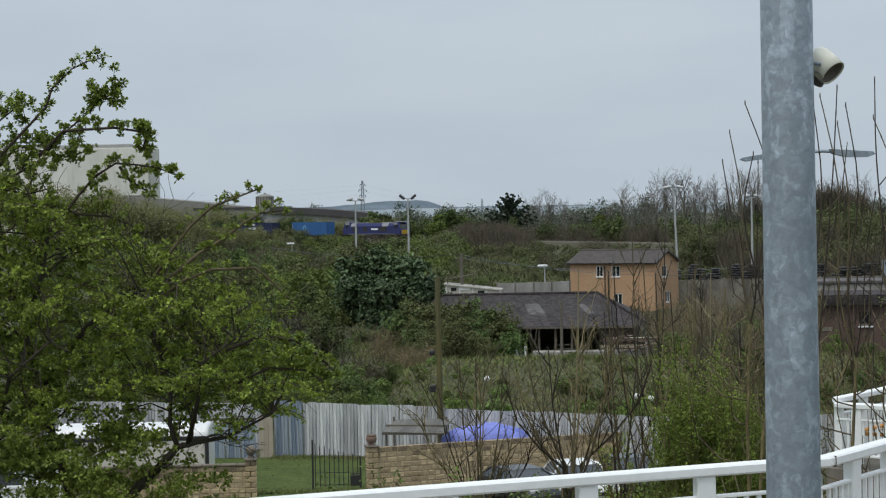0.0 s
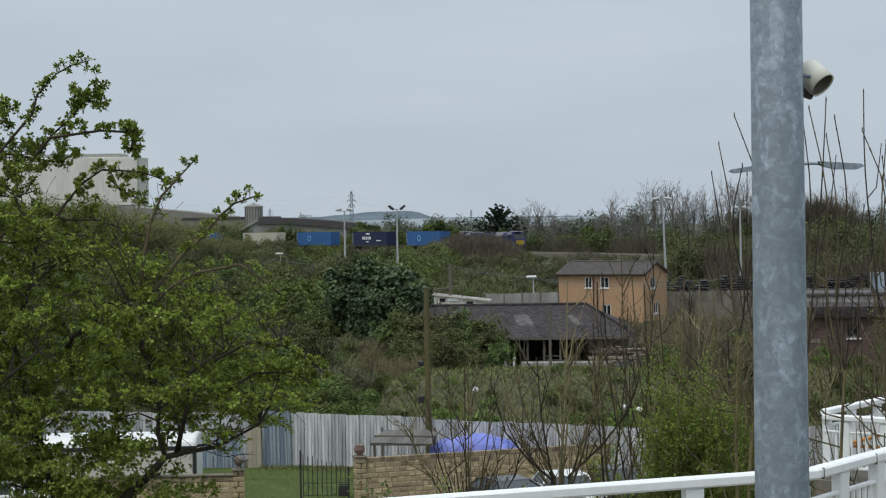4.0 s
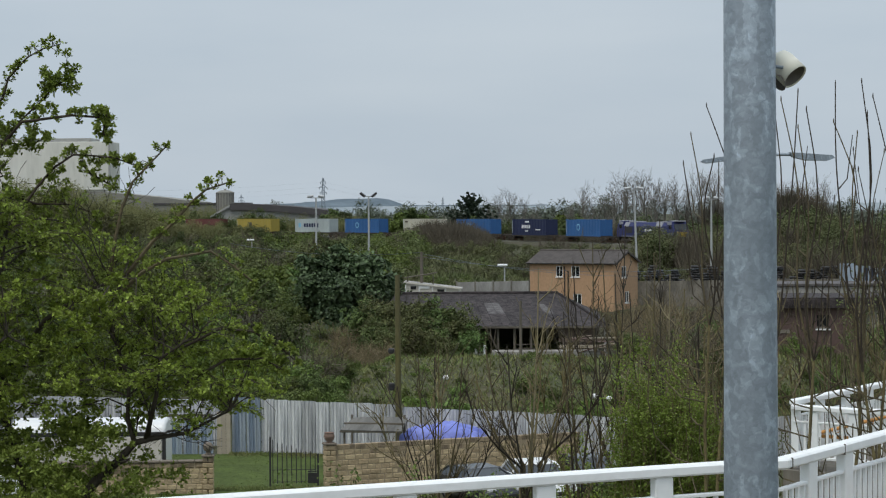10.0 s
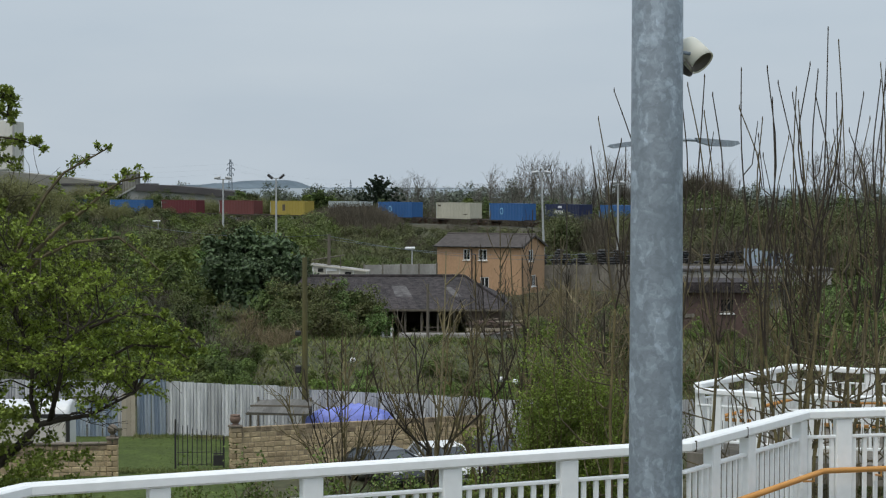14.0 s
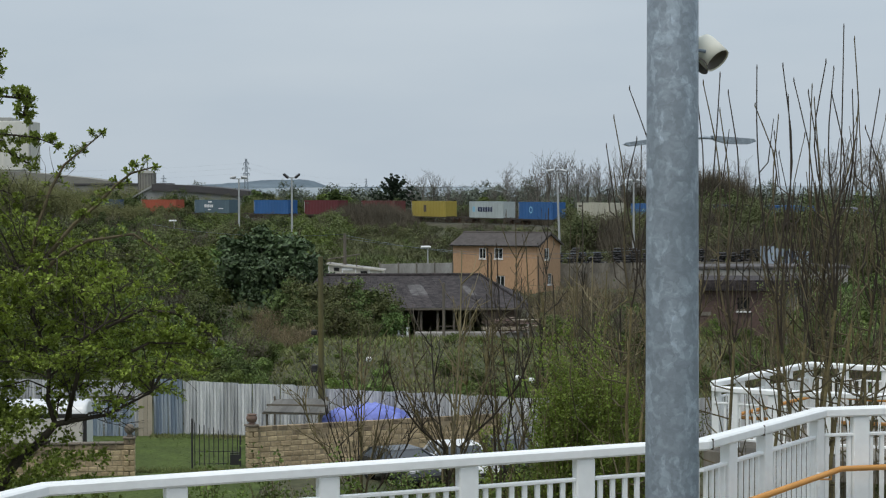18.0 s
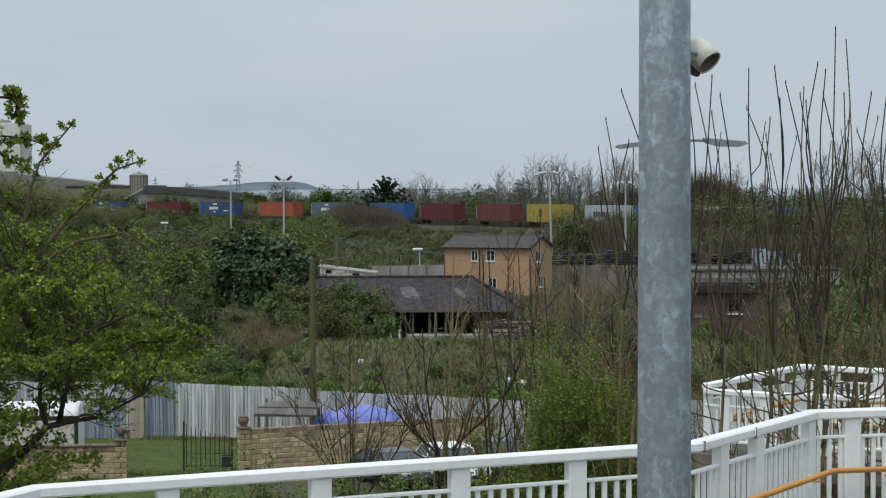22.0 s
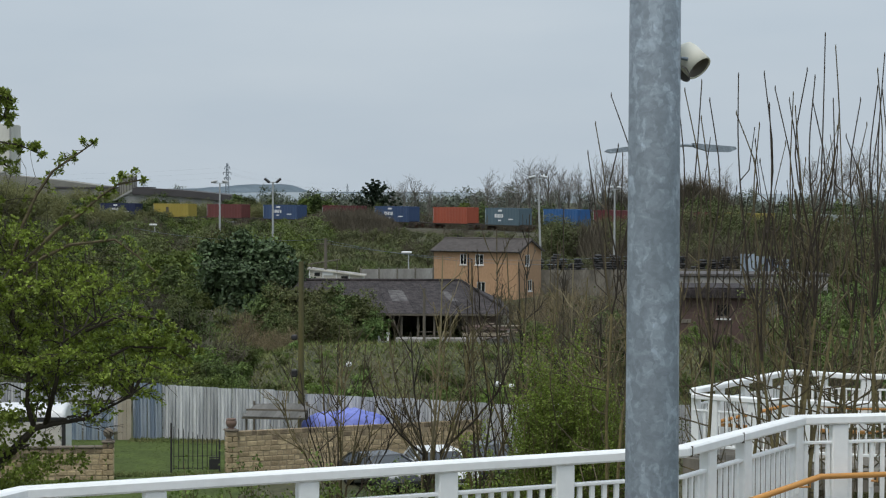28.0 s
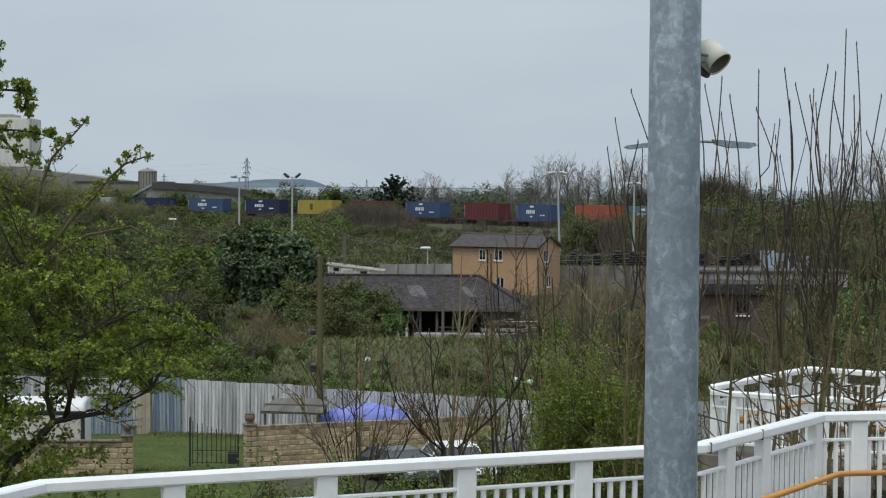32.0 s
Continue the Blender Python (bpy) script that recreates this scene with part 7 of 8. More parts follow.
    for k in range(12):
        y = rng.uniform(60, 122)
        x = (rng.uniform(0.055, 0.115) if k % 2 else rng.uniform(0.2, 0.25)) * y
        twig_plant(THICK[k % 3], x, y, rng.uniform(0, 360), "bare brown thicket behind the saplings", "thicket", "shrub", "thickets", rng.uniform(0.75, 1.2))
    for k in range(26):
        y = rng.uniform(96, 132)
        x = rng.uniform(0.055, 0.108) * y
        if k % 2:
            plant(NEARSCRUB[(3, 0)[k % 4 // 2]], x, y, rng.uniform(0, 360), "olive scrub beside the barn", scale=rng.uniform(0.5, 0.8))
        else:
            twig_plant(DEAD[k // 2 % 2] if k % 4 else THICK[k % 3], x, y, rng.uniform(0, 360), "bare brown thicket beside the barn", "thicket", "shrub", "thickets", rng.uniform(0.6, 0.9))
    for k in range(24):
        y = rng.uniform(126, 150)
        x = rng.uniform(0.05, 0.116) * y
        twig_plant(DEAD[k % 2] if k % 3 else THICK[k % 3], x, y, rng.uniform(0, 360), "pale brown dead thicket before the concrete wall", "thicket", "shrub", "thickets", rng.uniform(0.7, 1.1))
    # odd scraps in the grass
    for x, y, w in ((-4.0, 97, 0.3), (3.6, 93, 0.32), (4.3, 92.5, 0.26)):
        b = Build()
        b.box((0, 0, 0.12), (w, 0.3, 0.24), 0.08)
        o = part("scrap", b, M_UPVC, None)
        o.matrix_basis = pose(x, y, land_at(x, y) + 0.35, 8, 12, 30 * x)
        tagged(o, "white plastic scrap lying in the brambles", "litter", "litter")


mound_cover()


# ---------------------------------------------------------------- near shrubs
def fan_shrub(x, y, fork_z, top_z, half, n, seed, label, r=0.03):
    """A bare shrub: stems rise together, then arch outwards and up."""
    rng = np.random.default_rng(seed)
    z = land_at(x, y) - 0.2
    p = thing("bare_shrub", x, y, z, 0, label, "shrub", "bare shrubs")
    for k in range(n):
        u = (k + 0.5) / n * 2 - 1
        out = half * (u + rng.uniform(-0.2, 0.2))
        dy = rng.uniform(-0.7, 0.7) * half
        top = (top_z - z) * (1 - 0.25 * u * u) * rng.uniform(0.78, 1.05)
        fz = (fork_z - z) * rng.uniform(0.9, 1.08)
        pts = [Vector((0.1 * u, 0.1 * rng.normal(), 0)), Vector((0.12 * u, 0.05, fz * 0.6)), Vector((0.18 * u, 0.1 * dy, fz)),
               Vector((out * 0.5, dy * 0.5, fz + (top - fz) * 0.28)), Vector((out * 0.85, dy * 0.8, fz + (top - fz) * 0.62)), Vector((out, dy, top))]
        rad = [r * 0.85, r * 0.75, r * 0.6, r * 0.45, r * 0.33, 0.009]
        b = Build()
        b.tube(pts, rad, 6)
        for j in range(9):
            a = rng.uniform(0.35, 0.95)
            i = int(a * 5)
            q = pts[i].lerp(pts[min(i + 1, 5)], a * 5 - i)
            d = Vector((rng.normal() * 0.5 + 0.4 * u, rng.normal() * 0.5, 0.9))
            grow(rng, b, q, d, rng.uniform(0.5, 1.2) * half * 0.7, 0.013, 1, 0.4, 0.12, 3, 4, wiggle=0.14, shrink=0.55, least=0.0065)
        part("stem", b, (M_MOSSY, M_DARKTWIG, M_SHOOT, M_BARK, M_TWIGLIGHT, M_MOSSY, M_SHOOT)[k % 7], p)
    return p


fan_shrub(0.1, 30, 6.2, 9.6, 1.25, 9, 201, "bare dark shrub with arching stems on the slope", 0.038)
fan_shrub(-1.45, 31, 5.6, 8.2, 1.0, 9, 202, "bare dark shrub with arching stems on the slope")
fan_shrub(0.95, 32, 5.8, 10.2, 0.95, 5, 203, "bare dark shrub with arching stems on the slope", 0.036)
fan_shrub(1.8, 31, 6.0, 9.8, 1.0, 8, 204, "bare brown shrub beside the leafy bush", 0.036)
fan_shrub(3.0, 33.5, 6.0, 9.7, 1.1, 9, 205, "bare brown shrub behind the steel column")
fan_shrub(2.85, 30.2, 6.0, 9.3, 0.9, 8, 208, "bare brown shrub before the leafy bush")
fan_shrub(5.4, 28.5, 6.0, 9.5, 0.9, 6, 209, "bare brown shrub behind the saplings", 0.02)
fan_shrub(4.9, 31, 6.0, 9.4, 1.2, 5, 206, "bare brown shrub behind the steel column", 0.02)
fan_shrub(6.6, 30, 6.0, 9.5, 1.2, 5, 207, "bare brown shrub behind the saplings", 0.02)


fan_shrub(2.2, 29.6, 6.2, 10.15, 0.75, 7, 243, "bare brown shrub with upright stems beside the leafy bush", 0.024)
fan_shrub(3.5, 29.2, 6.2, 10.2, 0.8, 7, 244, "bare brown shrub with upright stems behind the steel column", 0.024)
fan_shrub(1.3, 30.6, 6.0, 10.5, 0.8, 5, 245, "bare brown shrub with upright stems on the slope", 0.024)
fan_shrub(4.4, 27, 6.6, 10.0, 0.8, 6, 240, "bare straw-brown shrub behind the saplings", 0.024)
fan_shrub(5.7, 26.5, 6.8, 10.2, 0.9, 5, 241, "bare straw-brown shrub behind the saplings", 0.024)
fan_shrub(7.0, 27.5, 6.6, 10.1, 0.9, 5, 242, "bare straw-brown shrub behind the saplings", 0.024)


def tip_leaves(rng, name, centres, n, mat, size, jitter, parent, up=0.3):
    pick = centres[rng.integers(0, len(centres), n)] + rng.normal(size=(n, 3)) * jitter
    v, f = cloud(rng, [(0, 0, 0, 1, 1, 1)], n, size, 0.15, 0.0, up)
    c = v.reshape(-1, 4, 3)
    c = c - c.mean(1, keepdims=True) + pick[:, None]
    return part(name, fast_mesh(name, mat, c.reshape(-1, 3), f), None, parent)


def rosettes(rng, name, centres, per, mat, size, parent, up=0.35):
    """Star-shaped tufts: a few leaves spreading from each centre."""
    c = np.repeat(np.asarray(centres, float), per, 0)
    n = len(c)
    d = rng.normal(size=(n, 3)) + np.array([0, 0, up])
    d /= np.linalg.norm(d, axis=1)[:, None]
    b = np.cross(d, rng.normal(size=(n, 3)) + np.array([0, 0, 1.2]))
    b /= np.linalg.norm(b, axis=1)[:, None]
    s = size * rng.uniform(0.6, 1.3, n)[:, None]
    lift = np.cross(b, d) * s * 0.1
    p = c + d * s * 0.12
    v = np.stack([p, p + d * s * 0.55 + b * s * 0.3 + lift, p + d * s, p + d * s * 0.55 - b * s * 0.3 + lift], 1).reshape(-1, 3)
    return part(name, fast_mesh(name, mat, v, np.arange(4 * n).reshape(-1, 4)), None, parent)


def leafy_bush(x, y, top, w, stems, n, seed, label, mat, size=0.05, low=0.25):
    """An upright bush: many rods rise side by side, with small leaves all along them."""
    rng = np.random.default_rng(seed)
    z = land_at(x, y) - 0.1
    h = top - z
    p = thing("leafy_bush", x, y, z, 0, label, "bush", "leafy bushes")
    b = Build()
    spots = []
    for k in range(stems):
        a, q = rng.uniform(0, 6.28), math.sqrt(rng.random())
        c, s = math.cos(a), math.sin(a)
        lng = h * (1 - 0.42 * q * q) * rng.uniform(0.72, 1.04)
        bow = w * 0.5 * q
        pts = [Vector((0.35 * bow * c + 0.65 * bow * c * u ** 1.6 + 0.05 * rng.normal() * u, 0.35 * bow * s + 0.65 * bow * s * u ** 1.6 + 0.05 * rng.normal() * u, lng * u)) for u in (0, 0.25, 0.5, 0.75, 1.0)]
        b.tube(pts, [0.016, 0.014, 0.011, 0.008, 0.005], 4, cap=False)
        for j in range(14):
            u = rng.uniform(low, 1.0)
            i = min(int(u * 4), 3)
            o = pts[i].lerp(pts[i + 1], u * 4 - i)
            d = Vector((rng.normal() * 0.4, rng.normal() * 0.4, 1.0)).normalized() * rng.uniform(0.2, 0.55)
            e = d.cross(Vector(rng.normal(size=3))).normalized() * 0.006
            m = len(b.v)
            b.v += [tuple(o - e), tuple(o + e), tuple(o + d + e * 0.5), tuple(o + d - e * 0.5)]
            b.f.append((m, m + 1, m + 2, m + 3))
            spots += [tuple(o + d * t) for t in (0.2, 0.5, 0.75, 1.0)]
    part("branchwork", b, M_TWIG, p)
    if n:
        tip_leaves(rng, "foliage", np.array(spots), n, mat, size, 0.05, p, 0.0)
    return p


leafy_bush(1.75, 27.6, 8.5, 1.2, 66, 44000, 211, "upright bush in fresh spring-green leaf", M_BUSH, 0.036, 0.05)
leafy_bush(2.4, 27.9, 8.7, 1.5, 78, 52000, 216, "upright bush in fresh spring-green leaf", M_BUSH, 0.036, 0.05)
leafy_bush(3.1, 31.5, 7.9, 1.4, 60, 30000, 219, "upright bush in dull olive leaf", M_SCRUB2, 0.045, 0.05)
leafy_bush(1.0, 33, 7.1, 0.9, 26, 7000, 212, "small bush in fresh spring-green leaf", M_HAW, 0.05)
leafy_bush(2.0, 28, 6.8, 2.4, 40, 9000, 213, "low bush in fresh leaf below the ramp", M_HAW)
for k, x in enumerate((-3.4, -2.5, -1.6, -0.6, 0.3, 1.1)):
    leafy_bush(x, 26.5 + 0.4 * (k % 3), 6.45 + 0.12 * (k % 2), 1.3, 24, 5000, 230 + k, "low tangled bush in leaf below the parapet", (M_LIGHTLEAF, M_BRAMBLE)[k % 2], 0.055, 0.1)
leafy_bush(3.2, 35, 9.0, 2.2, 130, 9000, 217, "twiggy brown bush just coming into leaf", M_SCRUB2, 0.05)
leafy_bush(5.1, 32, 7.6, 2.8, 40, 7000, 218, "twiggy brown bush just coming into leaf", M_SCRUB2, 0.05)
leafy_bush(7.9, 33, 9.0, 2.4, 40, 12000, 214, "tall twiggy bush coming into leaf beside the lower ramp", M_SCRUB2, 0.06)
leafy_bush(9.0, 36, 9.2, 3.2, 80, 13000, 215, "tall twiggy bush coming into leaf beside the lower ramp", M_SCRUB, 0.07)


leafy_bush(6.3, 34, 10.85, 1.2, 22, 5000, 220, "tall slender bush coming into olive leaf", M_SCRUB2, 0.045, 0.74)
leafy_bush(7.3, 35, 10.2, 1.4, 14, 4500, 221, "tall slender bush coming into olive leaf", M_SCRUB2, 0.045, 0.74)


def slope_cover():
    rng = np.random.default_rng(47)
    kinds = [crown_arrays(151 + k, 2.4, 1.1, 420, 0.1, 16) for k in range(3)]
    spots = [(rng.uniform(-0.28, 0.3) * y, y, rng.uniform(0, 6.28), rng.uniform(0.5, 0.95), 1.0) for y in rng.uniform(21, 50, 76)]
    drift("slope_ivy", "ivy and brambles covering the slope below the ramp", "undergrowth", spots, kinds, M_HAWD)


slope_cover()


def sapling(x, y, shoots, seed, label):
    """Low stems that fork into straight bare shoots: shoots give (dx, dy, top height)."""
    rng = np.random.default_rng(seed)
    z = land_at(x, y) - 0.1
    p = thing("bare_sapling", x, y, z, 0, label, "sapling", "bare saplings")
    forks = []
    for k in range(1 + len(shoots) // 5):
        fz = rng.uniform(9.0, 9.75) - z
        fx = rng.uniform(-0.28, 0.28)
        b = Build()
        pts = [(0.08 * rng.normal(), 0.05, 0), (fx * 0.2 + 0.06 * rng.normal(), 0.05 * rng.normal(), fz * 0.35), (fx * 0.6 + 0.05 * rng.normal(), 0.05 * rng.normal(), fz * 0.7), (fx, 0, fz)]
        b.tube(pts, [0.02, 0.0175, 0.015, 0.012], 7)
        for j in range(8):
            u = rng.uniform(0.35, 0.97)
            i = int(u * 3)
            q = Vector(pts[i]).lerp(Vector(pts[i + 1]), u * 3 - i)
            s = rng.choice((-1, 1))
            lng = rng.uniform(0.3, 1.2)
            e = Build()
            e.tube([q, q + Vector((s * 0.22 * lng, rng.uniform(-0.2, 0.2), 0.06 * lng)), q + Vector((s * 0.4 * lng, rng.uniform(-0.2, 0.2), 0.25 * lng)), q + Vector((s * 0.46 * lng, 0, 0.55 * lng)), q + Vector((s * 0.45 * lng, 0, 1.0 * lng))], [0.0075, 0.007, 0.006, 0.005, 0.003], 5)
            part("side_shoot", e, M_SHOOT, p)
        part("stem", b, M_MOSSY, p)
        forks.append(pts[-1])
    for n, (dx, dy, top) in enumerate(shoots):
        fx, fy, fz = min(forks, key=lambda q: abs(q[0] - dx) + 0.3 * rng.random())
        h = top - z
        b = Build()
        m = 9
        bow = rng.uniform(0.3, 1.1)
        wob = rng.normal() * 0.045
        pts = [(fx + (dx - fx) * (i / m) ** bow + wob * math.sin(7 * i / m), fy + (dy - fy) * i / m, fz + (h - fz) * i / m) for i in range(m + 1)]
        thin = 1.0 if n < len(shoots) - 2 else 0.72
        rad = [thin * (0.0042 * (1 - i / m) + 0.0046) for i in range(m + 1)]
        b.tube(pts, rad, 6)
        for k in range(3):
            u = rng.uniform(0.1, 0.65)
            i = int(u * m)
            q = Vector(pts[i])
            s = rng.choice((-1, 1))
            lng = rng.uniform(0.2, 0.6)
            b.tube([q, q + Vector((s * 0.2 * lng, 0.1, 0.2 * lng)), q + Vector((s * 0.3 * lng, 0.1, lng))], [0.006, 0.0055, 0.0035], 5)
        for k in range(9):
            u = 0.15 + 0.85 * k / 9
            i = min(int(u * m), m - 1)
            q = Vector(pts[i]).lerp(Vector(pts[i + 1]), u * m - i)
            b.tube([q - Vector((0, 0, 0.012)), q, q + Vector((0, 0, 0.012))], [0.003, rad[i] + 0.0026, 0.003], 5)
        q = Vector(pts[-1])
        b.tube([q - Vector((0, 0, 0.01)), q + Vector((0, 0, 0.012)), q + Vector((0, 0, 0.035))], [0.005, 0.0062, 0.0025], 5)
        # most shoots are coloured darker for their backlit look against the sky
        part("shoot", b, M_SHOOT if n % 3 == 1 else M_DARKTWIG, p)
    return p


def saplings():
    """Bearing and height of the shoots' tips, gathered into plants."""
    rng = np.random.default_rng(41)
    groups = [(0.0985, 17.0, ((0.0885, 11.05), (0.093, 11.3), (0.1, 11.1), (0.1045, 11.55))),
              (0.146, 16.0, ((0.1385, 11.5), (0.143, 11.6), (0.1475, 11.65), (0.1545, 11.5), (0.15, 11.35))),
              (0.172, 16.4, ((0.168, 11.72), (0.1725, 11.4))),
              (0.185, 16.0, ((0.182, 11.72), (0.1805, 11.3), (0.1835, 11.45))),
              (0.196, 16.6, ((0.1935, 11.62), (0.1955, 11.55), (0.197, 11.5))),
              (0.204, 16.0, ((0.1995, 11.75), (0.2015, 11.45), (0.207, 11.7), (0.2105, 11.5))),
              (0.213, 16.2, ((0.2165, 12.08), (0.2215, 11.95), (0.2205, 11.5), (0.2255, 11.1))),
              (0.225, 17.0, ((0.229, 11.5), (0.2265, 11.4), (0.2315, 11.2))),
              (0.24, 16.4, ((0.238, 11.6), (0.2415, 11.75), (0.244, 11.3), (0.247, 11.9))),
              (0.256, 16.8, ((0.252, 11.6), (0.258, 11.9), (0.262, 11.4))),
              (0.27, 16.4, ((0.266, 11.7), (0.272, 11.9), (0.278, 11.5)))]
    for k, (bx, y, tops) in enumerate(groups):
        shoots = [(y * (tb - bx), rng.uniform(-0.3, 0.3), CAM_Z + (tz - 0.09 - CAM_Z) * y / 16.0) for tb, tz in tops]
        shoots += [(rng.uniform(-0.55, 0.55), rng.uniform(-0.4, 0.4), rng.uniform(10.4, 11.3)) for j in range(2)]
        sapling(bx * y, y, shoots, 300 + k, "bare brown sapling with straight upright shoots")


saplings()


# ---------------------------------------------------------------- hawthorn
HAW_X, HAW_Y = -3.62, 15.0
# outer boughs that stir in the wind: points (x, z, depth), leaves, share of the sway
BOUGHS = [
    ([(-4.6, 11.1, 0), (-4.37, 11.33, 0), (-4.2, 11.5, 0), (-4.15, 11.65, 0), (-3.98, 11.81, 0), (-3.85, 11.87, 0), (-3.695, 11.9, 0)], 280, 0.10),
    ([(-4.7, 10.7, 0.1), (-4.56, 10.92, 0.1), (-4.29, 11.07, 0.1), (-4.09, 11.29, 0.1), (-3.89, 11.45, 0.1), (-3.77, 11.57, 0.1), (-3.64, 11.62, 0.1)], 1600, 0.10),
    ([(-4.3, 11.1, 0.1), (-4.065, 11.31, 0), (-3.645, 11.34, 0), (-3.42, 11.31, 0), (-3.356, 11.36, 0), (-3.4, 11.19, 0), (-3.37, 11.12, 0)], 690, 0.14),
    ([(-4.2, 10.45, 0), (-3.94, 10.77, 0), (-3.795, 10.92, 0), (-3.62, 11.02, 0), (-3.44, 11.0, 0), (-3.27, 10.97, 0), (-3.095, 10.89, 0)], 690, 0.16),
    ([(-3.6, 11.0, 0.0), (-3.52, 10.88, 0.04), (-3.42, 10.82, 0.05), (-3.33, 10.76, 0.05)], 160, 0.16),
    ([(-3.34, 10.05, -0.1), (-3.17, 10.32, -0.1), (-3.02, 10.52, -0.1), (-2.85, 10.68, -0.1), (-2.70, 10.74, -0.1), (-2.48, 10.83, -0.1)], 210, 1.0),
    ([(-3.2, 10.05, -0.2), (-2.92, 10.28, -0.2), (-2.725, 10.39, -0.2), (-2.55, 10.52, -0.2), (-2.4, 10.6, -0.2), (-2.2, 10.62, -0.2)], 300, 0.55),
    ([(-3.2, 9.95, -0.25), (-3.04, 10.07, -0.25), (-2.82, 10.16, -0.25), (-2.46, 10.18, -0.25), (-2.3, 10.05, -0.25), (-2.15, 9.9, -0.25)], 150, 0.3),
    ([(-4.5, 10.5, 0.2), (-4.2, 10.7, 0.2), (-4.0, 10.62, 0.2), (-3.75, 10.6, 0.2), (-3.5, 10.5, 0.2)], 900, 0.12),
    ([(-5.2, 10.8, 0.1), (-4.95, 11.15, 0.1), (-4.7, 11.35, 0.1), (-4.5, 11.5, 0.1), (-4.35, 11.55, 0.1)], 900, 0.1),
    ([(-5.2, 10.5, -0.1), (-4.9, 10.75, -0.1), (-4.6, 10.85, -0.1), (-4.35, 10.8, -0.1), (-4.15, 10.85, -0.1)], 1000, 0.12),
    ([(-4.7, 11.0, 0.2), (-4.5, 11.2, 0.2), (-4.3, 11.15, 0.2), (-4.1, 11.1, 0.2), (-3.9, 11.15, 0.2)], 900, 0.1),
    ([(-2.7, 9.5, -0.3), (-2.4, 9.62, -0.3), (-2.15, 9.58, -0.3), (-1.95, 9.45, -0.3), (-1.8, 9.3, -0.3)], 500, 0.2),
    ([(-2.7, 9.2, -0.3), (-2.35, 9.36, -0.3), (-2.05, 9.34, -0.3), (-1.88, 9.22, -0.3)], 500, 0.2),
]


def hawthorn():
    rng = np.random.default_rng(43)
    z0 = land_at(HAW_X, HAW_Y) - 0.1
    tree = thing("hawthorn_tree", HAW_X, HAW_Y, z0, 0, "spreading hawthorn tree in fresh green leaf", "tree")

    def P(x, z, dy=0.0):
        return (x - HAW_X, dy, z - z0)
    limbs = [  # points x, z, depth; start radius, end radius
        ([(-3.95, 6.4, 0), (-3.9, 7.4, 0), (-3.7, 8.08, 0.02), (-3.52, 8.36, 0.05), (-3.36, 8.5, 0.08), (-3.19, 8.68, 0.1), (-3.03, 8.72, 0.05), (-2.75, 8.77, 0.0), (-2.35, 8.98, -0.2)], 0.062, 0.008),
        ([(-3.4, 8.46, 0.06), (-3.3, 8.52, 0.0), (-3.21, 8.56, -0.05)], 0.016, 0.009),
        ([(-3.19, 8.67, 0.1), (-3.25, 8.87, 0.1), (-3.24, 9.18, 0.12), (-3.38, 9.55, 0.2), (-3.4, 9.9, 0.2)], 0.024, 0.008),
        ([(-3.1, 8.7, 0.08), (-2.95, 9.1, -0.2), (-2.9, 9.4, -0.3), (-2.6, 9.6, -0.4)], 0.022, 0.007),
        ([(-3.92, 7.0, 0), (-4.12, 8.2, 0.2), (-4.4, 9.2, 0.3), (-4.6, 10.0, 0.3), (-4.7, 10.7, 0.2)], 0.045, 0.012),
        ([(-4.35, 9.2, 0.3), (-3.9, 9.7, 0.0), (-3.5, 9.95, -0.2), (-3.2, 10.05, -0.3)], 0.025, 0.008),
        ([(-3.45, 9.2, 0.1), (-3.0, 9.5, 0.3), (-2.6, 9.5, 0.4)], 0.018, 0.006),
        ([(-4.5, 9.6, 0.2), (-4.3, 10.1, 0.1), (-4.2, 10.45, 0.0)], 0.025, 0.01),
        ([(-4.6, 7.5, 0.1), (-4.75, 8.6, 0.1), (-4.5, 9.3, -0.2), (-4.1, 9.6, -0.4)], 0.03, 0.008),
    ]
    twigs = Build()
    tips, along = [], []
    for pts, r0, r1 in limbs:
        b = Build()
        q = [Vector(P(*p)) for p in pts]
        b.tube(q, [r0 + (r1 - r0) * i / (len(q) - 1) for i in range(len(q))], 8)
        part("limb", b, M_BARK, tree, smooth=True)
        along += [q[i].lerp(q[i + 1], u) for i in range(max(len(q) - 4, 0), len(q) - 1) for u in (0.0, 0.33, 0.66, 1.0)]
        n = 7 if r0 > 0.017 else 0
        first = 0.62 if r0 > 0.06 else 0.3
        for k in range(n):
            u = first + (1 - first) * k / n
            i = min(int(u * (len(q) - 1)), len(q) - 2)
            base = q[i].lerp(q[i + 1], u * (len(q) - 1) - i)
            d = Vector((rng.normal() * 0.9 + 0.1, rng.normal() * 0.7, abs(rng.normal()) * 0.6 + 0.25))
            grow(rng, twigs, base, d, rng.uniform(0.4, 0.7), 0.009, 2, 0.5, 0.05, 4, 4, tips, 0.2, 0.6, least=0.003)

    # the crown's outline over x: its highest leaves and its underside
    def roof(x):
        return np.interp(x, [-5.4, -4.9, -4.35, -3.95, -3.5, -3.05, -2.6, -2.2, -1.95, -1.75], [11.2, 11.1, 10.9, 10.7, 10.45, 10.25, 10.0, 9.62, 9.25, 8.8])

    def sill(x):
        return np.interp(x, [-5.4, -3.6, -3.2, -2.6, -2.4, -2.2, -1.9], [8.8, 8.9, 8.93, 8.86, 8.88, 9.13, 9.22])
    t = np.array(tips)
    wx, wz = t[:, 0] + HAW_X, t[:, 2] + z0
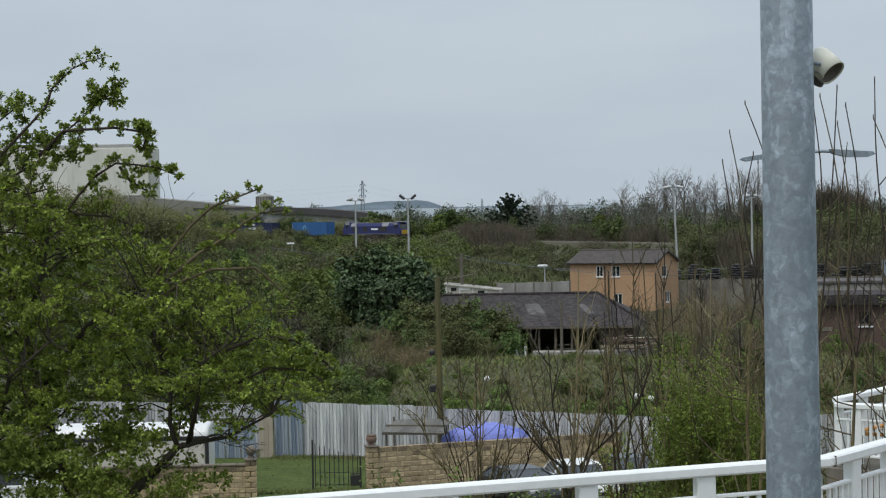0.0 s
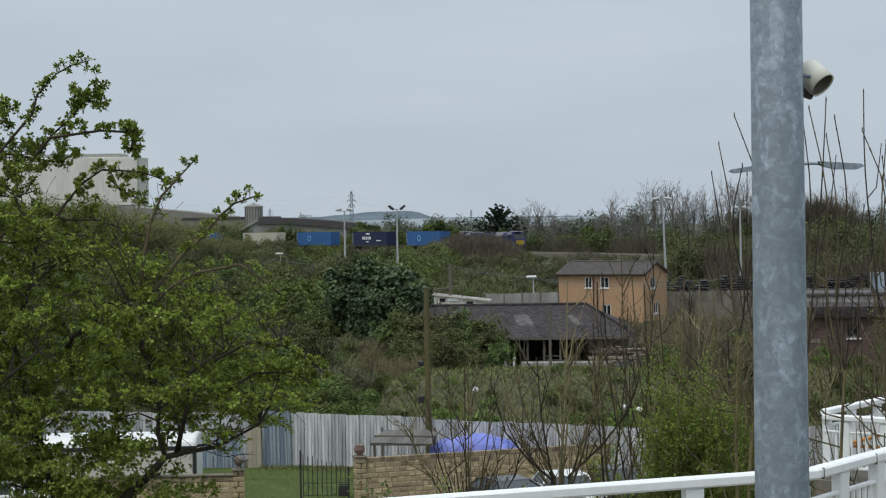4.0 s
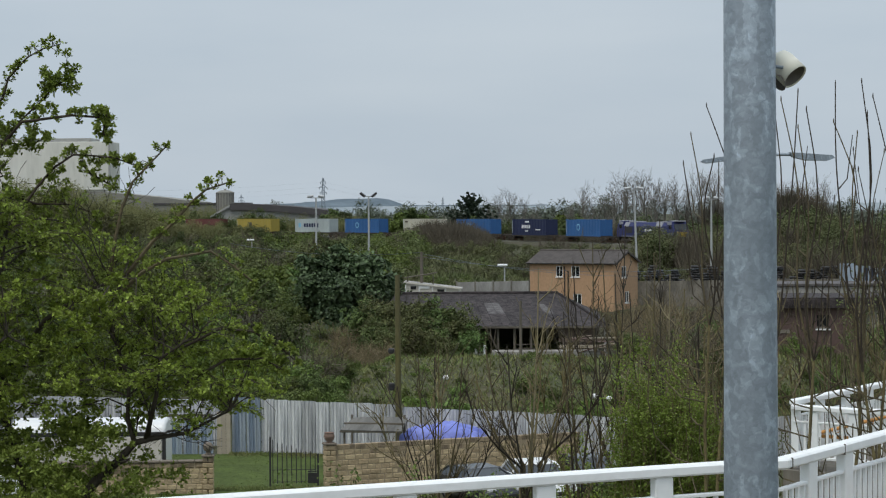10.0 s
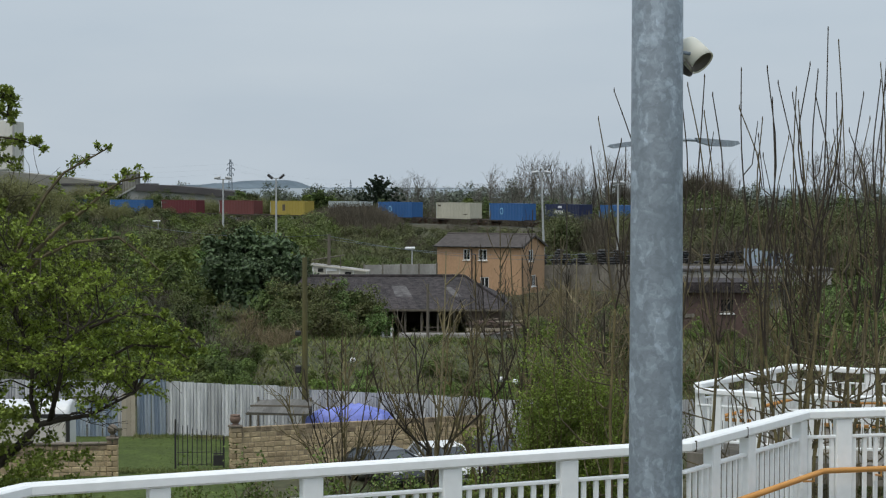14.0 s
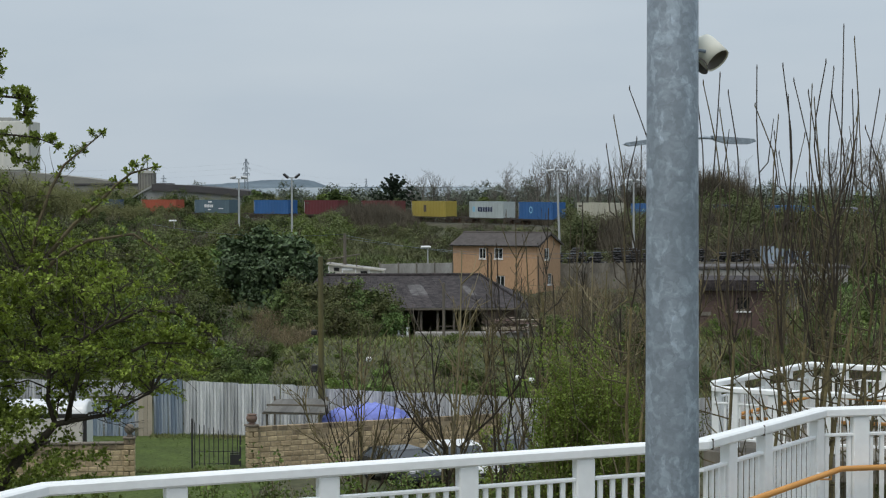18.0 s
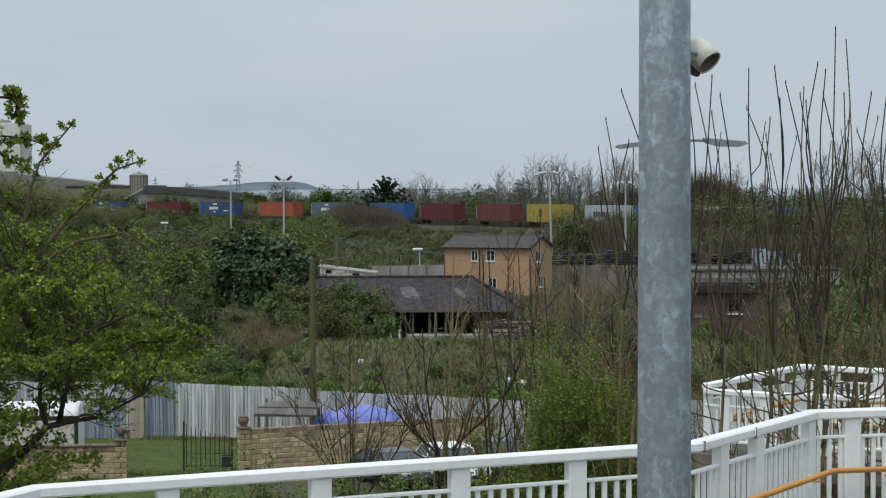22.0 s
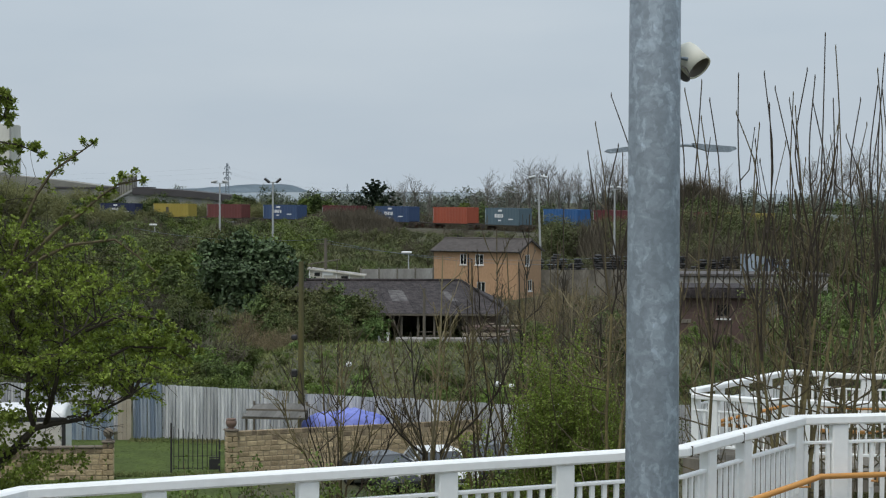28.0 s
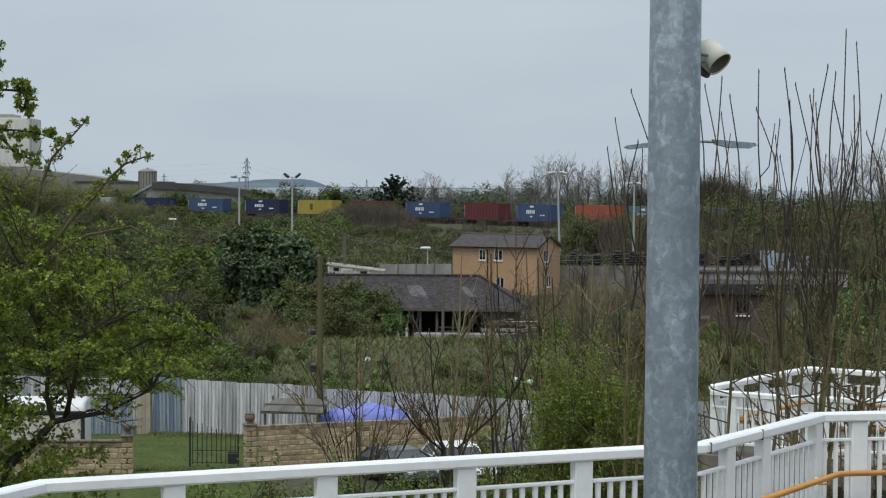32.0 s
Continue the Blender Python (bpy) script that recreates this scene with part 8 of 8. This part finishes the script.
    t = t[(wz < roof(wx)) & (wz > sill(wx) - 0.15)]
    t = t[rng.permutation(len(t))[:1500]]
    # flat sprays of leaf, one above another, each on its own twig from the nearest limb
    pads = []
    for k in range(4000):
        x, z = rng.uniform(-5.4, -1.78), rng.uniform(8.7, 11.2)
        if sill(x) + 0.05 < z < roof(x) - 0.06 and all((x - a) ** 2 / 0.045 + (z - c) ** 2 / 0.012 > 1 for a, c, e in pads):
            pads.append((x, z, rng.uniform(-0.7, 0.7)))
    near, spots = [], []
    for x, z, dy in pads:
        c = Vector(P(x, z, dy))
        root = min(along, key=lambda p: (p - c).length + 0.6 * max(p.z - c.z, 0))
        mid = root.lerp(c, 0.55) + Vector(rng.normal(size=3)) * 0.05 + Vector((0, 0, 0.05))
        twigs.tube([root, mid, c], [0.0085, 0.0065, 0.004], 5, cap=False)
        wide = rng.uniform(0.16, 0.3)
        tilt = rng.normal() * 0.22
        for j in range(int(rng.integers(7, 12))):
            a, lng = rng.uniform(0, 6.28), wide * rng.uniform(0.5, 1.15)
            e = c + Vector((lng * math.cos(a), lng * math.sin(a), tilt * lng * math.cos(a) - 0.5 * lng * lng + rng.normal() * 0.025))
            twigs.tube([c, c.lerp(e, 0.5) + Vector((0, 0, 0.02)), e], [0.004, 0.003, 0.002], 3, cap=False)
            for u in (0.3, 0.5, 0.68, 0.85, 1.0):
                q = c.lerp(e, u) + Vector(rng.normal(size=3)) * 0.022
                (near if rng.random() < 0.7 else spots).append(tuple(q))
    part("branchwork", twigs, M_BARK, tree)
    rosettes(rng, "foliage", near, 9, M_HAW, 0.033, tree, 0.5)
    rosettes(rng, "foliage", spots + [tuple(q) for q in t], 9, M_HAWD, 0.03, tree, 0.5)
    # leaves deeper in the crown, their shade put into the colour, and on the low shoots of the same tree
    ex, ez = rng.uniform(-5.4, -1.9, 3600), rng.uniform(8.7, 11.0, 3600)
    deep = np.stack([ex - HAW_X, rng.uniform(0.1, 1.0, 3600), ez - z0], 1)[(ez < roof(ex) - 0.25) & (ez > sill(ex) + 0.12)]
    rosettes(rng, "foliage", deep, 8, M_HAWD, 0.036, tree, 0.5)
    low = []
    for x0, x1, zlo, zhi, count in ((-5.35, -3.8, 7.5, 8.8, 120), (-5.4, -4.2, 8.5, 9.1, 40), (-4.0, -2.85, 7.7, 8.5, 60), (-3.8, -3.1, 8.5, 8.9, 22), (-4.7, -3.55, 8.2, 8.95, 60)):
        for k in range(count):
            c = np.array(P(rng.uniform(x0, x1), rng.uniform(zlo, zhi), rng.uniform(-0.6, 0.6)))
            low += [tuple(c + rng.normal(size=3) * np.array([0.085, 0.085, 0.03])) for j in range(22)]
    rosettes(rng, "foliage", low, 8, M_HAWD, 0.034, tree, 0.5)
    made = []
    for curve, nl, share in BOUGHS:
        bx, bz, by = curve[0]
        o = new("bough")
        o.parent = tree
        o.matrix_basis = Matrix.Translation(P(bx, bz, by))
        q = [Vector((x - bx, dy - by, z - bz)) for x, z, dy in curve]
        b = Build()
        thick = 0.017 if 0.25 < share else 0.012
        b.tube(q, [thick * (1 - 0.75 * i / (len(q) - 1)) + 0.002 for i in range(len(q))], 6)
        tp = []
        m = len(q) * 5
        dense = nl > 700
        for k in range(m):
            u = (0.08 if dense else 0.22) + (0.9 if dense else 0.77) * k / m
            i = min(int(u * (len(q) - 1)), len(q) - 2)
            c = q[i].lerp(q[i + 1], u * (len(q) - 1) - i)
            d = Vector((rng.normal(), rng.normal() * 0.6, rng.normal() + 0.5)).normalized()
            lng = rng.uniform(0.03, 0.08) if not dense else rng.uniform(0.06, 0.24)
            b.tube([c, c + d * lng], [0.0045, 0.002], 4)
            tp += [c + d * lng] + ([c + d * lng * 0.5] if dense else [])
        tp += [q[-1]] * 2
        part("twig", b, M_SHOOT if share > 0.25 else M_DARKTWIG, o)
        count = int(nl * 0.34)
        pick = np.array([tuple(c) for c in tp])[rng.integers(0, len(tp), count)] + rng.normal(size=(count, 3)) * (0.017 if dense else 0.009)
        # bough leaves painted darker, as silhouettes against the sky
        rosettes(rng, "foliage", pick, 7, M_HAWD, 0.032, o, 0.3)
        made.append((o, P(bx, bz, by), share))
    return made


BOUGH_OBJECTS = hawthorn()


# ---------------------------------------------------------------- freight train
def paint(name, c, d=None):
    return material(name, c, 0.55, d or [q * 0.8 for q in c], 0.4, 0.6, 0.0, fine=0.08, stretch=(1, 1, 0.4))


M_CBLUE = paint("blue_container_paint", (0.036, 0.12, 0.3))
M_CNAVY = paint("navy_container_paint", (0.022, 0.03, 0.075))
M_CSLATE = paint("slate_blue_container_paint", (0.05, 0.085, 0.17))
M_CCREAM = paint("cream_container_paint", (0.5, 0.48, 0.38))
M_CGREY = paint("pale_grey_container_paint", (0.42, 0.47, 0.46))
M_CYELLOW = paint("yellow_container_paint", (0.37, 0.29, 0.06))
M_CRED = paint("red_brown_container_paint", (0.15, 0.05, 0.045))
M_CDRED = paint("dark_red_container_paint", (0.13, 0.03, 0.033))
M_CORANGE = paint("orange_red_container_paint", (0.36, 0.09, 0.05))
M_CTEAL = paint("grey_teal_container_paint", (0.1, 0.15, 0.18))
M_UNDER = material("dirty_underframe", (0.045, 0.04, 0.035), 0.85, (0.07, 0.055, 0.04), 1.5, 0.6)
M_LOCOB = paint("violet_blue_loco_paint", (0.03, 0.036, 0.125))
M_LOCOR = paint("pale_grey_loco_roof", (0.3, 0.3, 0.32))
M_LOCOY = paint("yellow_loco_end", (0.65, 0.42, 0.03))

CONTAINER = {}


def container_meshes(mat):
    if mat.name in CONTAINER:
        return CONTAINER[mat.name]
    L, W, H = 12.19, 2.44, 2.9
    n = 44
    side = Build()
    for s in (-1, 1):
        k = len(side.v)
        for i in range(n * 2 + 1):
            x = -L / 2 + 0.15 + (L - 0.3) * i / (n * 2)
            off = s * (W / 2 - (0.0 if (i // 1) % 4 < 2 else 0.04))
            side.v += [(x, off, 0.16), (x, off, H - 0.12)]
        for i in range(n * 2):
            q = (k + 2 * i, k + 2 * i + 2, k + 2 * i + 3, k + 2 * i + 1)
            side.f.append(q if s < 0 else q[::-1])
    roof = Build()
    roof.box((0, 0, H - 0.05), (L - 0.2, W - 0.06, 0.06))
    frame_ = Build()
    for s in (-1, 1):
        frame_.box((0, s * (W / 2 - 0.05), 0.08), (L, 0.1, 0.16)).box((0, s * (W / 2 - 0.05), H - 0.06), (L, 0.1, 0.12))
        for e in (-1, 1):
            frame_.box((e * (L / 2 - 0.08), s * (W / 2 - 0.08), H / 2), (0.17, 0.17, H))
    end = Build()
    end.box((L / 2 - 0.06, 0, H / 2), (0.06, W - 0.3, H - 0.2))
    doors = Build()
    for s in (-1, 1):
        doors.box((-L / 2 + 0.06, s * 0.54, H / 2), (0.06, 1.05, H - 0.25))
        for q in (0.25, 0.8):
            doors.tube([(-L / 2 + 0.0, s * q, 0.15), (-L / 2 + 0.0, s * q, H - 0.15)], [0.025, 0.025], 6)
    floor = Build()
    floor.box((0, 0, 0.12), (L - 0.2, W - 0.2, 0.1))
    out = [(nm, b.mesh(nm, mat)) for nm, b in (("side_wall", side), ("roof", roof), ("corner_frame", frame_), ("end_wall", end), ("door", doors))] + [("floor", floor.mesh("floor", M_UNDER))]
    CONTAINER[mat.name] = out
    return out


def wagon_meshes():
    deck, bogie, wheel, tyre = Build(), Build(), Build(), Build()
    deck.box((0, 0, 0.93), (18.6, 0.5, 0.22), 0.02)
    for s in (-1, 1):
        deck.box((0, s * 1.15, 0.95), (18.6, 0.14, 0.2), 0.02)
    for x in (-9.2, -6, -2, 2, 6, 9.2):
        deck.box((x, 0, 0.95), (0.25, 2.4, 0.16), 0.02)
    for s in (-1, 1):
        bogie.box((0, s * 1.0, 0.5), (2.6, 0.16, 0.35), 0.05).box((0, s * 1.0, 0.62), (0.8, 0.2, 0.4), 0.05)
    bogie.box((0, 0, 0.62), (0.5, 2.0, 0.3), 0.04)
    wheel.tube([(0, -0.86, 0), (0, -0.7, 0), (0, 0.7, 0), (0, 0.86, 0)], [0.06] * 4, 8)
    for s in (-1, 1):
        wheel.tube([(0, s * 0.68, 0), (0, s * 0.8, 0)], [0.44, 0.44], 18)
    buf = Build()
    buf.tube([(0, 0, 1.0), (0.45, 0, 1.0), (0.451, 0, 1.0), (0.5, 0, 1.0)], [0.1, 0.1, 0.22, 0.22], 10)
    return deck.mesh("deck", M_UNDER), bogie.mesh("bogie", M_UNDER), wheel.mesh("wheelset", M_RAIL), buf.mesh("buffer", M_UNDER)


WAGON = wagon_meshes()


def wagon():
    w = thing("container_wagon", 0, 0, 0, 0, "long low flat railway wagon carrying one container", "wagon", "train wagons")
    part("deck", WAGON[0], None, w)
    for s in (-1, 1):
        o = part("bogie", WAGON[1], None, w)
        o.location.x = s * 6.9
        for q in (-1, 1):
            k = part("wheelset", WAGON[2], None, w)
            k.location = (s * 6.9 + q * 0.95, 0, 0.44)
        for q in (-1, 1):
            o = part("buffer", WAGON[3], None, w)
            o.matrix_basis = pose(s * 9.3, q * 0.88, 0, 0, 0, 0 if s > 0 else 180)
    return w


def container(mat, colour, mark):
    c = thing("shipping_container", 0, 0, 0, 0, f"{colour} corrugated steel shipping container on a railway wagon", "shipping container", "containers on the train")
    for nm, me in container_meshes(mat):
        part(nm, me, None, c)
    y = -1.226
    if mark == "round":
        b = Build()
        b.tube([(-1.6, y, 1.55), (-1.6, y - 0.01, 1.55)], [0.6, 0.6], 20)
        part("round_mark", b, M_LIGHTMARK, c, "pale round mark")
        b = Build()
        b.tube([(-1.6, y - 0.015, 1.55), (-1.6, y - 0.02, 1.55)], [0.42, 0.42], 20)
        part("round_mark_centre", b, mat, c)
    elif mark == "bar":
        b = Build()
        for k, w in enumerate((0.5, 0.42, 0.5, 0.3, 0.5)):
            b.box((-2.3 + 0.62 * k, y, 1.55), (w, 0.02, 0.62))
        part("word_bar", b, M_UPVC, c, "row of white lettering bars")
        b = Build()
        b.box((-0.6, y, 2.45), (1.3, 0.02, 0.32)).box((-0.8, y, 0.75), (0.9, 0.02, 0.22)).box((3.2, y, 1.0), (1.6, 0.02, 0.2))
        part("small_bar", b, M_UPVC, c, "white mark")
    elif mark == "long":
        b = Build()
        for k in range(6):
            b.box((-2.6 + 0.9 * k, y, 1.5), (0.66, 0.02, 0.85 if k % 2 else 0.8))
        part("word_bar", b, M_CNAVY, c, "row of dark lettering bars")
        b = Build()
        b.box((-4.4, y, 1.5), (0.9, 0.02, 0.95))
        part("square_mark", b, M_LIGHTMARK, c, "pale blue square mark")
    elif mark == "small":
        b = Build()
        b.box((-1.2, y, 1.5), (0.95, 0.02, 1.3))
        part("square_mark", b, M_DARKMARK, c, "dark square mark")
    elif mark == "corner":
        b = Build()
        b.box((-4.9, y, 2.35), (1.1, 0.02, 0.32)).box((4.4, y, 0.8), (1.4, 0.02, 0.16))
        part("word_bar", b, M_DARKMARK, c, "small grey lettering band")
    elif mark == "cross":
        b = Build()
        b.box((-1.4, y, 1.5), (1.5, 0.02, 0.4)).box((-1.4, y - 0.004, 1.5), (0.45, 0.02, 1.3))
        part("cross_mark", b, M_UPVC, c, "white crossed mark")
    b = Build()
    b.box((-5.98, y, 1.5), (0.12, 0.02, 2.2))
    part("corner_stripe", b, M_CGREY, c, "pale corner strip")
    return c


M_LIGHTMARK = paint("pale_blue_mark", (0.25, 0.5, 0.65))
M_DARKMARK = paint("dark_grey_mark", (0.1, 0.08, 0.06))


def locomotive():
    l = thing("diesel_locomotive", 0, 0, 0, 0, "violet-blue diesel locomotive with pale roof and yellow cab end", "locomotive")
    L, W = 20.6, 2.6
    b = Build()
    prof = [(-W / 2, 1.15), (W / 2, 1.15), (W / 2, 2.95), (W / 2 - 0.35, 3.55), (-W / 2 + 0.35, 3.55), (-W / 2, 2.95)]
    b.prism(prof, -L / 2 + 2.6, L / 2 - 2.6, "x")
    part("body", b, M_LOCOB, l)
    for s in (-1, 1):
        b = Build()
        b.prism([(s * (L / 2 - 2.55), 1.15), (s * (L / 2 - 0.15), 1.15), (s * L / 2, 2.1), (s * (L / 2 - 0.55), 3.2), (s * (L / 2 - 1.1), 3.75), (s * (L / 2 - 2.55), 3.75)][::s], -W / 2, W / 2, "y")
        cab = part("cab", b, M_LOCOB, l)
        b = Build()
        b.prism([(s * (L / 2 - 0.13), 1.25), (s * (L / 2 + 0.03), 2.05), (s * (L / 2 - 0.05), 2.12), (s * (L / 2 - 0.3), 2.1), (s * (L / 2 - 0.3), 1.25)][::s], -0.95, 0.95, "y")
        part("cab_front", b, M_LOCOY, l, "yellow warning panel")
        b = Build()
        b.prism([(s * (L / 2 - 0.06), 2.36), (s * (L / 2 - 0.56), 3.36), (s * (L / 2 - 0.75), 3.3), (s * (L / 2 - 0.3), 2.36)][::s], -W / 2 + 0.15, W / 2 - 0.15, "y")
        part("windscreen", b, M_PANE, l)
        for q in (-1, 1):
            b = Build()
            b.box((s * (L / 2 - 1.5), q * (W / 2 + 0.005), 2.85), (0.9, 0.04, 0.6), 0.01)
            part("cab_window", b, M_PANE, l)
            b = Build()
            b.box((s * (L / 2 + 0.0), q * 0.85, 1.65), (0.1, 0.25, 0.2), 0.03)
            part("headlight", b, M_LAMP, l)
        b = Build()
        b.box((s * (L / 2 - 0.2), 0, 0.85), (0.3, 2.5, 0.6), 0.05)
        part("buffer_beam", b, M_UNDER, l)
        for q in (-1, 1):
            k = Build()
            k.tube([(s * (L / 2 - 0.05), q * 0.88, 1.0), (s * (L / 2 + 0.45), q * 0.88, 1.0), (s * (L / 2 + 0.46), q * 0.88, 1.0), (s * (L / 2 + 0.5), q * 0.88, 1.0)], [0.12, 0.12, 0.24, 0.24], 10)
            part("buffer", k, M_UNDER, l)
        bg = Build()
        for q in (-1, 1):
            bg.box((s * 6.7, q * 1.05, 0.62), (4.6, 0.18, 0.42), 0.06)
        part("bogie", bg, M_UNDER, l)
        for q in (-1.9, 0, 1.9):
            w = Build()
            for e in (-1, 1):
                w.tube([(s * 6.7 + q, e * 0.68, 0.52), (s * 6.7 + q, e * 0.8, 0.52)], [0.52, 0.52], 20)
            w.tube([(s * 6.7 + q, -0.9, 0.52), (s * 6.7 + q, 0.9, 0.52)], [0.08, 0.08], 8)
            part("wheelset", w, M_RAIL, l)
    for x, wd in ((-5.0, 2.6), (4.6, 2.4), (9.0, 2.2), (-9.0, 2.2)):
        b = Build()
        b.box((x, 0, 3.64 + (0.16 if abs(x) > 8 else 0)), (wd, 1.9, 0.16), 0.04)
        part("roof_panel", b, M_LOCOR, l)
    for x, wd in ((-6.6, 1.6), (4.9, 2.2)):
        for s in (-1, 1):
            b = Build()
            b.prism([(s * (W / 2 + 0.02), 2.85), (s * (W / 2 + 0.02), 3.0), (s * (W / 2 - 0.33), 3.6), (s * (W / 2 - 0.4), 3.5)][::s], x - wd / 2, x + wd / 2, "x")
            part("roof_shoulder", b, M_LOCOR, l, "pale roof shoulder")
    for s in (-1, 1):
        for q in (-1, 1):
            b = Build()
            b.box((s * (L / 2 - 1.75), q * (W / 2 + 0.004), 3.45), (1.5, 0.03, 0.45), 0.01)
            part("cab_eaves", b, M_LOCOR, l, "pale cab eaves")
    b = Build()
    b.box((0, 0, 0.75), (5.0, 2.4, 0.7), 0.1)
    part("fuel_tank", b, M_UNDER, l)
    for x, wd in ((-5.6, 2.2), (-2.2, 1.6), (4.2, 2.6)):
        b = Build()
        b.box((x, -W / 2 - 0.01, 2.3), (wd, 0.05, 1.0), 0.01)
        part("grille", b, M_BLACK, l)
    for s in (-1, 1):
        b = Build()
        b.box((1.2, s * (W / 2 + 0.01), 2.3), (2.4, 0.03, 0.4))
        part("word_bar", b, M_UPVC, l, "white lettering band")
        b = Build()
        b.box((0, s * (W / 2 + 0.012), 1.25), (17.0, 0.03, 0.1))
        part("sole_stripe", b, M_LOCOR, l)
    return l


def distance_run(t):
    """How far the train has moved, in metres, since the start."""
    return 11.27 * t if t < 19 else 11.27 * 19 + 11.07 * (t - 19)


AT13 = distance_run(13)
# rear end of each container along the line at 13 s, colour, look, mark
CONSIST = [
    (599, M_CBLUE, "blue", "round"), (503, M_CNAVY, "navy blue", "bar"), (404, M_CBLUE, "blue", "round"), (309, M_CCREAM, "cream", "corner"),
    (205, M_CBLUE, "blue", "round"), (117, M_CGREY, "pale grey", "long"), (14, M_CYELLOW, "yellow", "small"), (-76, M_CRED, "red-brown", ""),
    (-177, M_CDRED, "dark red", "corner"), (-266, M_CBLUE, "blue", ""), (-370, M_CTEAL, "grey-teal", "bar"), (-463, M_CORANGE, "orange-red", ""),
    (-567, M_CSLATE, "slate blue", "bar"), (-660, M_CDRED, "dark red", ""), (-765, M_CSLATE, "slate blue", "bar"), (-864, M_CRED, "red-brown", ""),
    (-957, M_CYELLOW, "yellow", "small"), (-1050, M_CNAVY, "navy blue", "bar"), (-1150, M_CSLATE, "slate blue", "bar"), (-1245, M_CNAVY, "navy blue", ""),
    (-1345, M_CGREY, "pale grey", ""), (-1440, M_CBLUE, "blue", "round"), (-1540, M_CRED, "red-brown", ""),
]
UNIT = 0.202


# turn of the freest bough in the wind, in degrees, over the seconds
SWAY = [(0, 2.6), (0.6, 2.6), (1.2, -19.2), (1.8, -15.4), (2.4, -11.7), (3.0, -26.2), (3.5, -25.3), (4.5, -20.6), (5.5, -15.4), (6.1, -11.2), (6.7, -15.4), (7.3, -25.3), (7.9, -10.3), (8.5, -11.7), (9.1, -15.9), (9.7, -23.4), (10.3, -21.1), (10.9, -16.6), (11.5, -9.6), (12.1, -12.9), (12.7, -5.9), (13.3, 0.2), (13.9, -7.3), (14.5, -10.3), (15.5, -13.6), (16.5, -14.3), (17.1, -17.8), (17.7, -15.9), (18.3, -18.7), (18.9, -17.3), (19.5, -20.1), (20.1, -23.4), (20.7, -22.0), (21.3, -23.4), (21.9, -26.2), (22.5, -23.4), (23.1, -25.5), (23.7, -23.6), (24.3, -26.2), (25, -24.1), (25.5, -22.0), (26.5, -19.4), (27.5, -16.6), (28.1, -11.7), (28.7, -15.0), (29.3, -14.0), (29.9, -7.5), (30.5, -17.8), (31.1, -19.7), (31.6, -20.1), (32, -25.7)]


def rail_pose(s, dz):
    """Pose of a vehicle whose middle is s metres along the line, its bogies on the rails."""
    a, b = track(s - 6.9), track(s + 6.9)
    return pose((a[0] + b[0]) / 2, (a[1] + b[1]) / 2, RAIL_Z + dz, 0, 0, math.degrees(math.atan2(b[1] - a[1], b[0] - a[0])))


def motions():
    times = [0, 2, 4, 6, 8, 10, 12, 14, 16, 18, 19, 20, 22, 24, 26, 28, 30, 32]
    loco = locomotive()
    s0 = 77 * UNIT - 10.8
    walk(loco, [(t, rail_pose(s0 + distance_run(t), 0.0)) for t in times])
    for u, mat, colour, mark in CONSIST:
        s = (u + 9) * UNIT + 6.1 - AT13
        w = wagon()
        walk(w, [(t, rail_pose(s + distance_run(t), 0.0)) for t in times])
        c = container(mat, colour, mark)
        walk(c, [(t, rail_pose(s + distance_run(t), 1.05)) for t in times])
    # boughs of the hawthorn stir in the wind
    rng = random.Random(9)
    for o, base, share in BOUGH_OBJECTS:
        ph = rng.uniform(0, 6)
        rows = []
        for t, a in SWAY:
            own = 0.9 * math.sin(2.1 * t + ph) + 0.6 * math.sin(3.7 * t + 2 * ph)
            rows.append((t, Matrix.Translation(base) @ pose(0, 0, 0, own * 0.6, a * share + own, own * 0.5)))
        walk(o, rows)


motions()
